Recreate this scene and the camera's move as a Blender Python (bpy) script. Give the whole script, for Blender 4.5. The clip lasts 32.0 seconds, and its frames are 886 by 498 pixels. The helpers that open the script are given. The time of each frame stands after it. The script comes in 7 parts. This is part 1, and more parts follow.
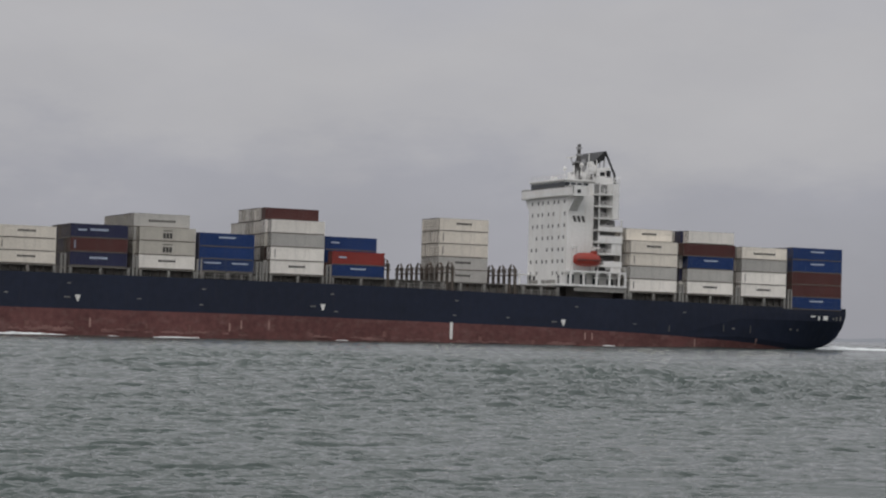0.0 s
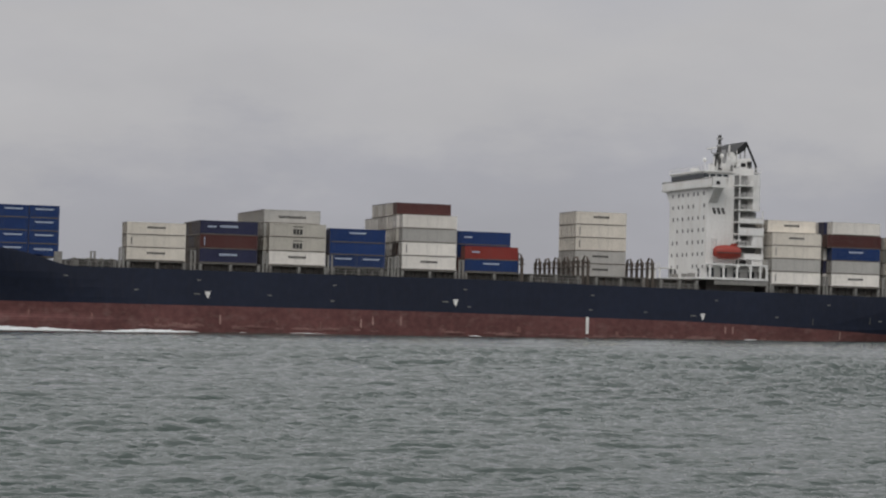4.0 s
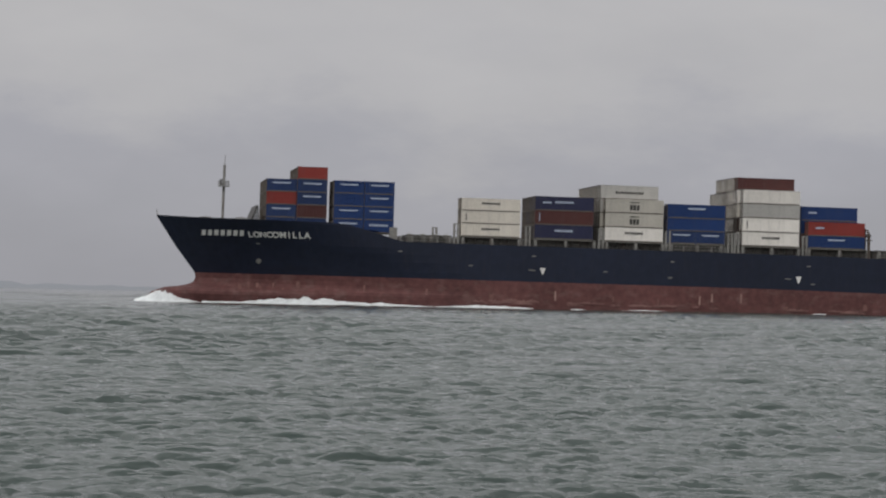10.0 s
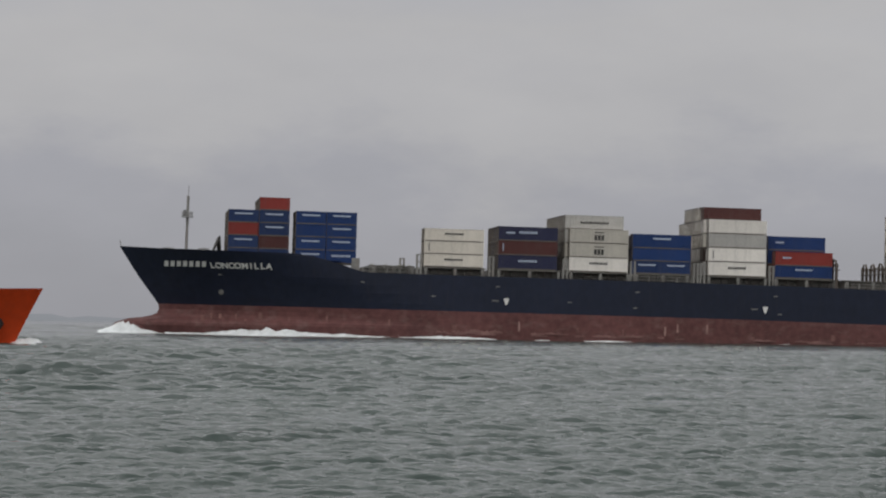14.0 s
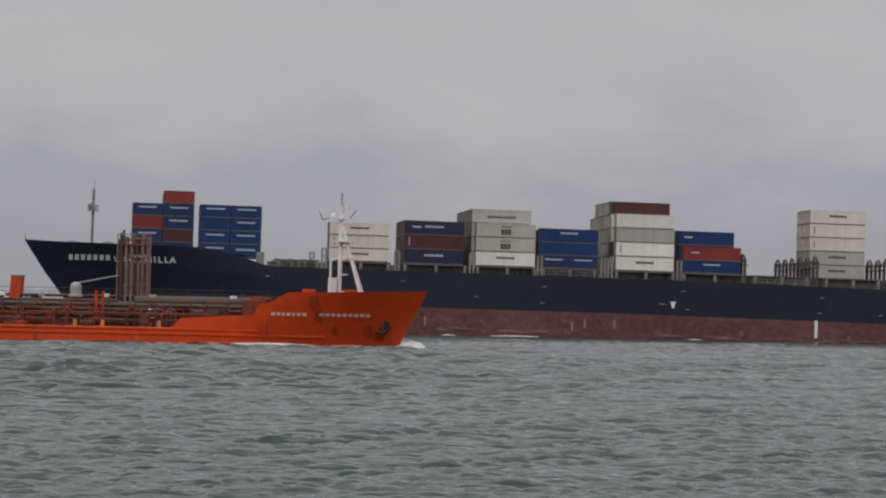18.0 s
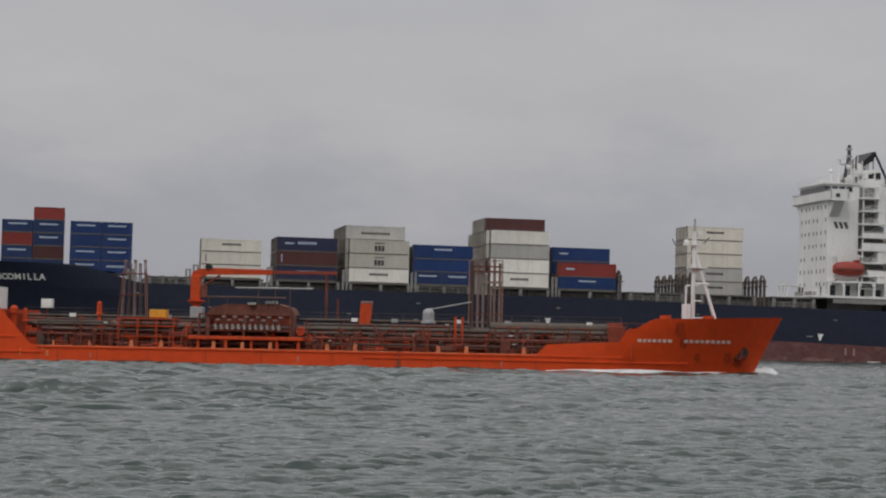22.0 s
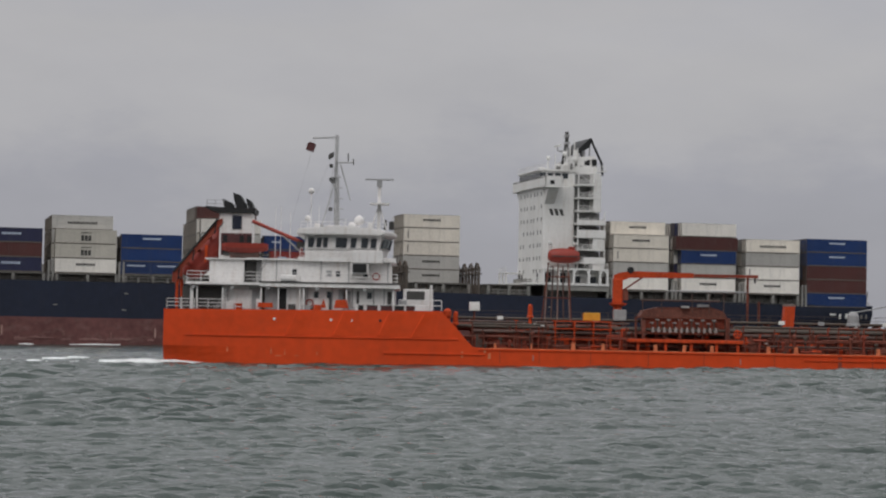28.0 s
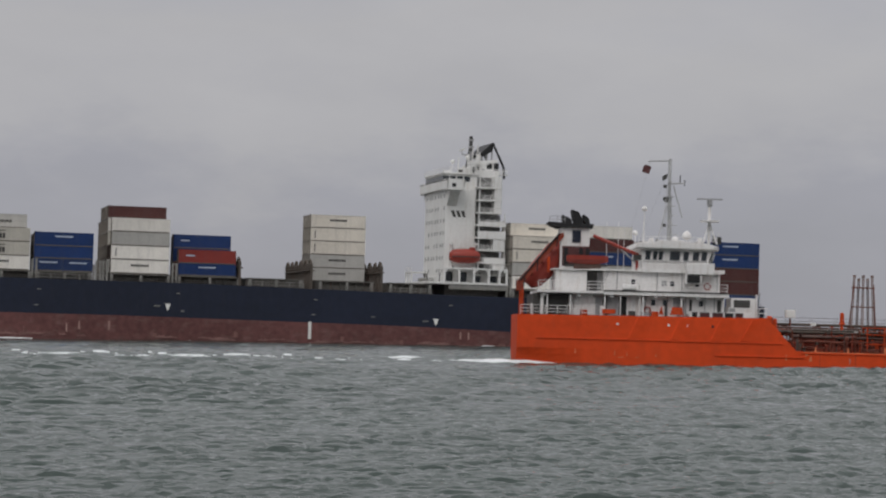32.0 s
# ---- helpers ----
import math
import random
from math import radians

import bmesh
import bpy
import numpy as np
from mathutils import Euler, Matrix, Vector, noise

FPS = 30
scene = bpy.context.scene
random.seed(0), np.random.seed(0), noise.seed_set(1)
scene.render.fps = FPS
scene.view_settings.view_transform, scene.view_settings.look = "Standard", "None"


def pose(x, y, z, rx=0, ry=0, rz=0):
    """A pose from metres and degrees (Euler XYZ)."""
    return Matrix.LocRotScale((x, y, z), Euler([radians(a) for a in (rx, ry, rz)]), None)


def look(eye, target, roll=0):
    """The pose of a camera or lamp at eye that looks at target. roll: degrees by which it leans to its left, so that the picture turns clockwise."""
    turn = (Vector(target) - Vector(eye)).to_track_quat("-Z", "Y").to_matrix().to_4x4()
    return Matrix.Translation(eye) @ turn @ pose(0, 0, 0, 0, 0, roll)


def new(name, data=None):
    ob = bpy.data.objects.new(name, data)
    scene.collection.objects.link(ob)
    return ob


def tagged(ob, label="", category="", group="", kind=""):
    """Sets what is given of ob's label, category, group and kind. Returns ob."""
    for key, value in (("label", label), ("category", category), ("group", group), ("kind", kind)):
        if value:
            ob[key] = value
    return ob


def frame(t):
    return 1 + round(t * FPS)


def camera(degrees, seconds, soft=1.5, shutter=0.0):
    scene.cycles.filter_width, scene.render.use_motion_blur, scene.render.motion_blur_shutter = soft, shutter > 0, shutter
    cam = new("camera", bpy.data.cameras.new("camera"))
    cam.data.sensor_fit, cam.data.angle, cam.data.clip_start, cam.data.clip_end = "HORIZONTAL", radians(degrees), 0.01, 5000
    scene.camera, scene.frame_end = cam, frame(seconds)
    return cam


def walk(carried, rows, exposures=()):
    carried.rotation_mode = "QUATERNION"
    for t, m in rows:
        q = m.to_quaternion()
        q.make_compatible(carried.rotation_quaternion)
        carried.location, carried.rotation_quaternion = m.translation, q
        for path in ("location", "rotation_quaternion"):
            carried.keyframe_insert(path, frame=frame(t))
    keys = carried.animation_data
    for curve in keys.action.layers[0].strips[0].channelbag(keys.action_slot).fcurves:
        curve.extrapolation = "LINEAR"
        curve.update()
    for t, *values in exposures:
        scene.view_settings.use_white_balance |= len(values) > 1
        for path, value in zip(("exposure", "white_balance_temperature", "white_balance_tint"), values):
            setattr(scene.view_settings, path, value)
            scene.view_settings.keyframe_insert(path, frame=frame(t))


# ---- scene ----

# ---------------------------------------------------------------- camera
cam = camera(21.08, 32.0, soft=2.2)
EYE = 2.55


def view(t, yaw, pitch, roll, back=0.0, up=0.0):
    """Camera on a boat low over the water: yaw to the right of north, pitch up, roll clockwise, metres drawn back and lifted by the swell."""
    b = radians(yaw - 6.8)
    eye = Vector((-math.sin(b) * back, -math.cos(b) * back, EYE + up))
    a, p = radians(yaw), radians(pitch)
    way = Vector((math.sin(a) * math.cos(p), math.cos(a) * math.cos(p), math.sin(p)))
    return t, look(eye, eye + way * 100, roll)


walk(cam, [view(*row) for row in (
    (0, 23.9, 1.982, 1.229), (0.5, 23.665, 1.92, 1.089), (1, 23.546, 2.01, 1.097), (1.5, 23.111, 1.998, 1.115), (2, 22.88, 1.928, 1.141),
    (2.5, 22.531, 1.879, 1.264), (4.5, 17.849, 1.764, 1.069), (5, 16.832, 1.619, 1.573), (5.5, 15.473, 1.383, 1.788),
    (6, 14.487, 1.544, 1.733), (6.5, 13.351, 1.348, 1.554), (7, 11.902, 1.367, 1.714), (7.5, 11.097, 1.417, 1.712),
    (8, 10.411, 1.089, 1.447), (8.5, 9.968, 1.348, 1.76), (9, 9.409, 1.212, 1.39), (9.5, 8.83, 1.311, 1.176), (10, 8.285, 1.109, 1.169),
    (10.5, 8.224, 1.147, 1.203), (11, 8.061, 1.497, 1.23), (11.5, 7.862, 1.704, 1.135), (12, 7.692, 1.711, 0.893),
    (12.5, 7.563, 1.991, 0.92), (13, 7.511, 1.969, 0.934), (13.5, 7.417, 1.878, 1.034), (14, 7.299, 1.867, 1.075),
    (14.5, 7.186, 1.686, 1.113), (16.5, 7.287, 1.859, 1.177), (17, 7.5, 2.002, 1.289), (17.5, 7.513, 1.872, 1.32), (18, 7.7, 1.778, 1.179),
    (18.5, 7.747, 1.891, 1.201), (19, 7.865, 2.004, 1.211), (19.5, 7.882, 1.848, 1.24), (20, 8.165, 1.878, 1.329),
    (20.5, 8.088, 1.957, 1.4), (21, 8.24, 2.186, 1.245), (21.5, 8.394, 2.245, 1.078), (22, 8.876, 2.244, 1.092), (22.5, 9.146, 2.25, 0.941),
    (23, 10.247, 2.312, 0.944), (23.5, 10.158, 2.131, 1.036), (24, 10.17, 2.111, 1.063, 0, 0.06), (24.5, 10.483, 2, 0.999, 0, 0.1),
    (25, 10.833, 2.051, 1.061, 0, 0.16), (25.5, 11.141, 2.056, 0.94, 0, 0.2), (26, 11.598, 2.019, 0.941, 0, 0.26),
    (26.5, 12.005, 1.782, 1.041, 0, 0.34), (28.5, 13.595, 2.071, 0.664, 0, 0.75), (29, 14.098, 1.403, 0.926, 0, 0.8),
    (29.5, 14.133, 1.491, 0.822, 0, 0.8), (30, 13.832, 1.457, 0.801, 0, 0.8), (30.5, 14.028, 1.659, 0.754, 0, 0.8),
    (31, 14.109, 1.921, 0.686, 0, 0.8), (31.5, 13.85, 1.907, 1.008, 14.5, 0.8), (32, 13.35, 1.953, 1.069, 22.1, 0.8),
)], exposures=((0, -0.04, 6430, 11.5), (2.5, -0.01, 6450, 11), (4.5, 0.03, 6500, 10.8), (11, 0.03, 6500, 10.8), (12.5, -0.02, 6500, 10.2), (22, -0.03, 6490, 10.4), (25, -0.06, 6450, 11.2), (30, -0.05, 6460, 11), (32, -0.07, 6430, 11.2)))

# ---------------------------------------------------------------- sky and light
SUN_ELEVATION, SUN_ROTATION = radians(48), radians(215)


def overcast_world():
    """Overcast sky: a little clear-sky light behind a bright, uneven cloud deck that pales upward."""
    world = bpy.data.worlds.new("overcast_sky")
    world.use_nodes = True
    nt = world.node_tree
    nt.nodes.clear()
    N, L = nt.nodes.new, nt.links.new
    out, bg = N("ShaderNodeOutputWorld"), N("ShaderNodeBackground")
    sky = N("ShaderNodeTexSky")
    sky.sky_type, sky.sun_disc = "NISHITA", False
    sky.sun_elevation, sky.sun_rotation = SUN_ELEVATION, SUN_ROTATION
    skyscale = N("ShaderNodeMix")
    skyscale.data_type, skyscale.blend_type = "RGBA", "MULTIPLY"
    skyscale.inputs[0].default_value = 1.0
    L(sky.outputs[0], skyscale.inputs[6])
    skyscale.inputs[7].default_value = (0.08, 0.08, 0.08, 1)
    co = N("ShaderNodeTexCoord")
    sep = N("ShaderNodeSeparateXYZ")
    L(co.outputs["Generated"], sep.inputs[0])
    # wide slow unevenness that bends the cloud base
    stretch = N("ShaderNodeMapping")
    stretch.inputs["Scale"].default_value = (3.6, 3.6, 8.5)
    stretch.inputs["Location"].default_value = (3.1, 0.4, 1.7)
    L(co.outputs["Generated"], stretch.inputs[0])
    n1 = N("ShaderNodeTexNoise")
    n1.inputs["Scale"].default_value, n1.inputs["Detail"].default_value, n1.inputs["Roughness"].default_value = 1.7, 8, 0.58
    L(stretch.outputs[0], n1.inputs["Vector"])
    fine = N("ShaderNodeTexNoise")
    fine.inputs["Scale"].default_value, fine.inputs["Detail"].default_value = 4.2, 4
    L(stretch.outputs[0], fine.inputs["Vector"])
    bend = N("ShaderNodeMath")
    bend.operation = "MULTIPLY_ADD"
    L(n1.outputs["Fac"], bend.inputs[0])
    bend.inputs[1].default_value = 0.17
    L(sep.outputs["Z"], bend.inputs[2])
    ramp = N("ShaderNodeValToRGB")
    r = ramp.color_ramp
    r.elements[0].position, r.elements[0].color = 0.0, (0.300, 0.303, 0.326, 1)
    r.elements[1].position, r.elements[1].color = 1.0, (1.18, 1.18, 1.19, 1)
    for at, c in ((0.095, (0.330, 0.332, 0.362, 1)), (0.140, (0.362, 0.362, 0.395, 1)), (0.170, (0.440, 0.434, 0.446, 1)),
                  (0.210, (0.470, 0.462, 0.466, 1)), (0.252, (0.440, 0.438, 0.458, 1)), (0.34, (0.52, 0.52, 0.53, 1)), (0.6, (0.95, 0.95, 0.96, 1))):
        e = r.elements.new(at)
        e.color = c
    L(bend.outputs[0], ramp.inputs[0])
    mott = N("ShaderNodeMapRange")
    mott.inputs[1].default_value, mott.inputs[2].default_value = 0.3, 0.7
    mott.inputs[3].default_value, mott.inputs[4].default_value = 0.975, 1.025
    L(fine.outputs["Fac"], mott.inputs[0])
    mul = N("ShaderNodeVectorMath")
    mul.operation = "SCALE"
    L(ramp.outputs[0], mul.inputs[0])
    L(mott.outputs[0], mul.inputs["Scale"])
    mix = N("ShaderNodeMix")
    mix.data_type = "RGBA"
    mix.inputs[0].default_value = 0.95
    L(skyscale.outputs[2], mix.inputs[6])
    L(mul.outputs[0], mix.inputs[7])
    L(mix.outputs[2], bg.inputs[0])
    bg.inputs[1].default_value = 1.0
    L(bg.outputs[0], out.inputs[0])
    scene.world = world


overcast_world()
sun_data = bpy.data.lights.new("sun", "SUN")
sun_data.energy, sun_data.angle, sun_data.color = 0.8, radians(25), (1.0, 0.97, 0.93)
sun = new("sun", sun_data)
# the veiled sun stands behind the camera, to its left
sun.matrix_world = look(Vector((-90, -160, 190)), Vector((0, 0, 0)))

# ---------------------------------------------------------------- materials
def material(name, color, rough=0.55, metal=0.0, vary=0.12, scale=0.6, dirt=None, dirt_amount=0.0, dirt_scale=(0.5, 0.5, 0.06),
             bump=0.02, bump_scale=3.0, spread=0.0, gloss=0.3):
    """Painted or worn surface: colour varied at two scales, an optional dirt or rust that runs downwards, fine relief."""
    m = bpy.data.materials.new(name)
    m.use_nodes = True
    nt = m.node_tree
    N, L = nt.nodes.new, nt.links.new
    bsdf = nt.nodes["Principled BSDF"]
    co = N("ShaderNodeTexCoord")
    big, small = N("ShaderNodeTexNoise"), N("ShaderNodeTexNoise")
    big.inputs["Scale"].default_value, big.inputs["Detail"].default_value = scale * 0.35, 4
    small.inputs["Scale"].default_value, small.inputs["Detail"].default_value = scale * 4, 5
    L(co.outputs["Object"], big.inputs["Vector"])
    L(co.outputs["Object"], small.inputs["Vector"])
    add = N("ShaderNodeMath")
    add.operation = "ADD"
    L(big.outputs["Fac"], add.inputs[0])
    L(small.outputs["Fac"], add.inputs[1])
    rng = N("ShaderNodeMapRange")
    rng.inputs[1].default_value, rng.inputs[2].default_value = 0.7, 1.3
    rng.inputs[3].default_value, rng.inputs[4].default_value = 1 - vary, 1 + vary
    L(add.outputs[0], rng.inputs[0])
    val = rng.outputs[0]
    if spread:
        info = N("ShaderNodeObjectInfo")
        r2 = N("ShaderNodeMapRange")
        r2.inputs[3].default_value, r2.inputs[4].default_value = 1 - spread, 1 + spread
        L(info.outputs["Random"], r2.inputs[0])
        mm = N("ShaderNodeMath")
        mm.operation = "MULTIPLY"
        L(val, mm.inputs[0])
        L(r2.outputs[0], mm.inputs[1])
        val = mm.outputs[0]
    tint = N("ShaderNodeVectorMath")
    tint.operation = "SCALE"
    tint.inputs[0].default_value = color
    L(val, tint.inputs["Scale"])
    col = tint.outputs[0]
    if dirt:
        mp = N("ShaderNodeMapping")
        mp.inputs["Scale"].default_value = dirt_scale
        L(co.outputs["Object"], mp.inputs[0])
        streak = N("ShaderNodeTexNoise")
        streak.inputs["Scale"].default_value, streak.inputs["Detail"].default_value, streak.inputs["Roughness"].default_value = 3.0, 6, 0.65
        L(mp.outputs[0], streak.inputs["Vector"])
        sr = N("ShaderNodeMapRange")
        sr.inputs[1].default_value, sr.inputs[2].default_value = 0.52, 0.78
        sr.inputs[3].default_value, sr.inputs[4].default_value = 0.0, dirt_amount
        L(streak.outputs["Fac"], sr.inputs[0])
        mix = N("ShaderNodeMix")
        mix.data_type = "RGBA"
        L(sr.outputs[0], mix.inputs[0])
        L(col, mix.inputs[6])
        mix.inputs[7].default_value = (*dirt, 1)
        col = mix.outputs[2]
    L(col, bsdf.inputs["Base Color"])
    bsdf.inputs["Roughness"].default_value, bsdf.inputs["Metallic"].default_value = rough, metal
    bsdf.inputs["Specular IOR Level"].default_value = gloss
    if bump:
        tex, bp = N("ShaderNodeTexNoise"), N("ShaderNodeBump")
        tex.inputs["Scale"].default_value, tex.inputs["Detail"].default_value = bump_scale, 4
        L(co.outputs["Object"], tex.inputs["Vector"])
        L(tex.outputs["Fac"], bp.inputs["Height"])
        bp.inputs["Strength"].default_value, bp.inputs["Distance"].default_value = 0.5, bump
        L(bp.outputs[0], bsdf.inputs["Normal"])
    return m


RUST = (0.16, 0.06, 0.03)
M_HULL_BLUE = material("hull_navy_paint", (0.0106, 0.015, 0.031), 0.55, vary=0.22, scale=0.15, dirt=(0.03, 0.029, 0.036), dirt_amount=0.35, bump=0.05, bump_scale=0.5)
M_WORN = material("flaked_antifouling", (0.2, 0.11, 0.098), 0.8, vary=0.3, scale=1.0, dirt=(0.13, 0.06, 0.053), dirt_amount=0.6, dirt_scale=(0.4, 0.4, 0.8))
M_HULL_RED = material("hull_antifouling", (0.112, 0.046, 0.043), 0.75, vary=0.34, scale=0.2, dirt=(0.20, 0.125, 0.112), dirt_amount=0.75, dirt_scale=(0.10, 0.10, 0.2), bump=0.05, bump_scale=0.6)
M_DECK = material("deck_plate", (0.16, 0.13, 0.12), 0.75, vary=0.2, dirt=RUST, dirt_amount=0.4, dirt_scale=(0.4, 0.4, 0.4))
M_COAM = material("coaming_grey", (0.115, 0.11, 0.10), 0.7, vary=0.2, dirt=RUST, dirt_amount=0.35)
M_POST = material("post_grey", (0.22, 0.215, 0.20), 0.65, vary=0.2, dirt=RUST, dirt_amount=0.3)
M_BRIDGEWORK = material("lashing_brown", (0.085, 0.07, 0.058), 0.7, vary=0.25, dirt=RUST, dirt_amount=0.5)
M_WHITE = material("superstructure_white", (0.69, 0.685, 0.665), 0.5, vary=0.07, scale=0.5, dirt=(0.40, 0.33, 0.24), dirt_amount=0.4)
M_WHITE2 = material("tanker_white", (0.70, 0.685, 0.67), 0.45, vary=0.10, scale=0.9, dirt=(0.36, 0.27, 0.20), dirt_amount=0.55, dirt_scale=(0.8, 0.8, 0.1))
M_PALEGLASS = material("window_pale", (0.10, 0.10, 0.095), 0.3, vary=0.3)
M_GLASS = material("window_glass", (0.02, 0.025, 0.03), 0.08, vary=0.2, bump=0, gloss=0.5)
M_BLACK = material("funnel_black", (0.016, 0.016, 0.017), 0.55, vary=0.2)
M_GREYM = material("mast_grey", (0.30, 0.30, 0.30), 0.5, vary=0.15)
M_MAST = material("tanker_mast", (0.42, 0.42, 0.42), 0.5, vary=0.2, scale=2, dirt=RUST, dirt_amount=0.3)
M_BOAT = material("lifeboat_orange", (0.28, 0.045, 0.032), 0.4, vary=0.1)
M_MARK = material("marking_white", (0.70, 0.70, 0.67), 0.6, vary=0.2, scale=2, dirt=(0.2, 0.12, 0.1), dirt_amount=0.4)
M_PALE = material("worn_name_paint", (0.66, 0.50, 0.43), 0.7, vary=0.3, scale=3)
M_SCRAPE = material("worn_paint", (0.33, 0.21, 0.18), 0.7, vary=0.25, scale=2, dirt=(0.15, 0.05, 0.045), dirt_amount=0.7)
M_BAR = material("letter_dark", (0.06, 0.058, 0.055), 0.6, vary=0.1)
M_BARW = material("letter_pale", (0.36, 0.41, 0.50), 0.6, vary=0.08)
M_ORANGE = material("tanker_orange", (0.58, 0.059, 0.010), 0.6, vary=0.13, scale=0.3, gloss=0.2, dirt=(0.40, 0.055, 0.018), dirt_amount=0.5, dirt_scale=(0.3, 0.3, 0.16), bump=0.04, bump_scale=0.7)
M_ORANGE2 = material("tanker_fitting_orange", (0.46, 0.058, 0.016), 0.65, vary=0.25, scale=1.0, gloss=0.15, dirt=(0.13, 0.035, 0.022), dirt_amount=0.8)
# pale orange for scuffed paint, and for painted light on the bulwark brackets
M_SCUFF_LIT_ORANGE = material("scuffed_lit_orange", (0.56, 0.17, 0.075), 0.65, vary=0.3, scale=1.5, dirt=(0.3, 0.05, 0.02), dirt_amount=0.7, dirt_scale=(0.6, 0.6, 0.6))
M_PIPE = material("pipe_rusty", (0.145, 0.043, 0.027), 0.7, vary=0.5, scale=0.8, dirt=(0.088, 0.052, 0.043), dirt_amount=0.9, dirt_scale=(0.3, 0.3, 0.3))
M_PIPEGREY = material("pipe_grey", (0.088, 0.054, 0.045), 0.6, vary=0.35, dirt=RUST, dirt_amount=0.75, dirt_scale=(0.5, 0.5, 0.5))
M_AWNING = material("awning_rusty_brown", (0.135, 0.05, 0.035), 0.75, vary=0.35, scale=1.2, dirt=(0.2, 0.06, 0.035), dirt_amount=0.6, dirt_scale=(0.8, 0.8, 0.5))
M_RISER = material("riser_faded_pink_grey", (0.21, 0.145, 0.125), 0.65, vary=0.3, dirt=RUST, dirt_amount=0.5, dirt_scale=(0.6, 0.6, 0.25))
M_REDBROWN = material("tanker_deck_red", (0.23, 0.044, 0.024), 0.75, vary=0.25, dirt=(0.08, 0.05, 0.04), dirt_amount=0.6, dirt_scale=(0.4, 0.4, 0.4))
M_YELLOW = material("locker_yellow", (0.55, 0.28, 0.03), 0.5, vary=0.15)
# grime, darkened further to hold the shade between container tiers
M_RAIL = material("container_rail_grime_shade", (0.115, 0.10, 0.085), 0.75, vary=0.3, scale=1.5)
M_RUSTY_ORANGE = material("rust_bled_orange", (0.36, 0.046, 0.014), 0.75, vary=0.35, scale=1.2, gloss=0.1, dirt=(0.5, 0.06, 0.012), dirt_amount=0.8, dirt_scale=(0.8, 0.8, 0.8))
M_SMEAR = material("worn_antifouling", (0.165, 0.085, 0.073), 0.8, vary=0.4, scale=1.2, dirt=(0.10, 0.045, 0.04), dirt_amount=0.9, dirt_scale=(0.8, 0.8, 0.4))
M_FLAG = material("flag_dark_red", (0.085, 0.034, 0.034), 0.8, vary=0.3, scale=2)
# grey that carries the shade deep inside the open galleries
M_SHADE = material("gallery_shade_grey", (0.17, 0.17, 0.165), 0.6, vary=0.2)
M_FLANGE = material("bare_flange_steel", (0.32, 0.30, 0.28), 0.5, vary=0.25, scale=2)
M_FOAM = material("foam", (0.66, 0.69, 0.69), 0.85, vary=0.25, scale=2.0, bump=0.08, bump_scale=4)
BOX_COLOURS = {
    "cream": ((0.69, 0.645, 0.57), "cream-white"), "white": ((0.73, 0.70, 0.65), "white"), "grey": ((0.42, 0.41, 0.385), "light grey"),
    "greige": ((0.50, 0.475, 0.42), "pale beige"), "blue": ((0.015, 0.040, 0.135), "blue"), "navy": ((0.026, 0.028, 0.062), "dark navy"),
    "brown": ((0.088, 0.034, 0.031), "brown-red"), "red": ((0.235, 0.040, 0.033), "bright red"), "umber": ((0.040, 0.027, 0.024), "dark umber"), "midblue": ((0.019, 0.038, 0.108), "deep blue"),
}
M_BOX = {k: material("container_" + k, c[0], 0.5, vary=0.10, scale=0.5, dirt=tuple(0.45 * v + 0.05 for v in c[0]), dirt_amount=0.5, bump=0.01, spread=0.10)
         for k, c in BOX_COLOURS.items()}


# ---------------------------------------------------------------- building helpers
def finish(bm, smooth=False):
    bmesh.ops.remove_doubles(bm, verts=bm.verts, dist=0.0005)
    bmesh.ops.recalc_face_normals(bm, faces=bm.faces)
    for f in bm.faces:
        f.smooth = smooth
    return bm


def data_of(name, bm, mats, smooth=False):
    finish(bm, smooth)
    me = bpy.data.meshes.new(name)
    bm.to_mesh(me)
    bm.free()
    for m in (mats if isinstance(mats, (list, tuple)) else [mats]):
        me.materials.append(m)
    return me


def part(name, bm, mats, parent, label="", smooth=False):
    ob = new(name, data_of(name, bm, mats, smooth))
    ob.parent = parent
    return tagged(ob, label)


def box(bm, x0, x1, y0, y1, z0, z1, mi=0):
    v = [bm.verts.new((x, y, z)) for x in (x0, x1) for y in (y0, y1) for z in (z0, z1)]
    for q in ((0, 1, 3, 2), (4, 6, 7, 5), (0, 4, 5, 1), (2, 3, 7, 6), (0, 2, 6, 4), (1, 5, 7, 3)):
        bm.faces.new([v[i] for i in q]).material_index = mi


def bbox(x0, x1, y0, y1, z0, z1, bevel=0.0):
    bm = bmesh.new()
    box(bm, x0, x1, y0, y1, z0, z1)
    if bevel:
        bmesh.ops.bevel(bm, geom=list(bm.edges), offset=bevel, segments=2, affect="EDGES", profile=0.6)
    return bm


def tube(bm, p, q, r, n=8, r2=None, mi=0):
    p, q = Vector(p), Vector(q)
    d = (q - p).normalized()
    side = d.cross(Vector((0, 0, 1)) if abs(d.z) < 0.9 else Vector((1, 0, 0))).normalized()
    up = side.cross(d)
    rings = []
    for c, rad in ((p, r), (q, r if r2 is None else r2)):
        rings.append([bm.verts.new(c + (side * math.cos(k * 2 * math.pi / n) + up * math.sin(k * 2 * math.pi / n)) * rad) for k in range(n)])
    for k in range(n):
        bm.faces.new((rings[0][k], rings[0][(k + 1) % n], rings[1][(k + 1) % n], rings[1][k])).material_index = mi
    bm.faces.new(rings[0]).material_index = mi
    bm.faces.new(rings[1][::-1]).material_index = mi


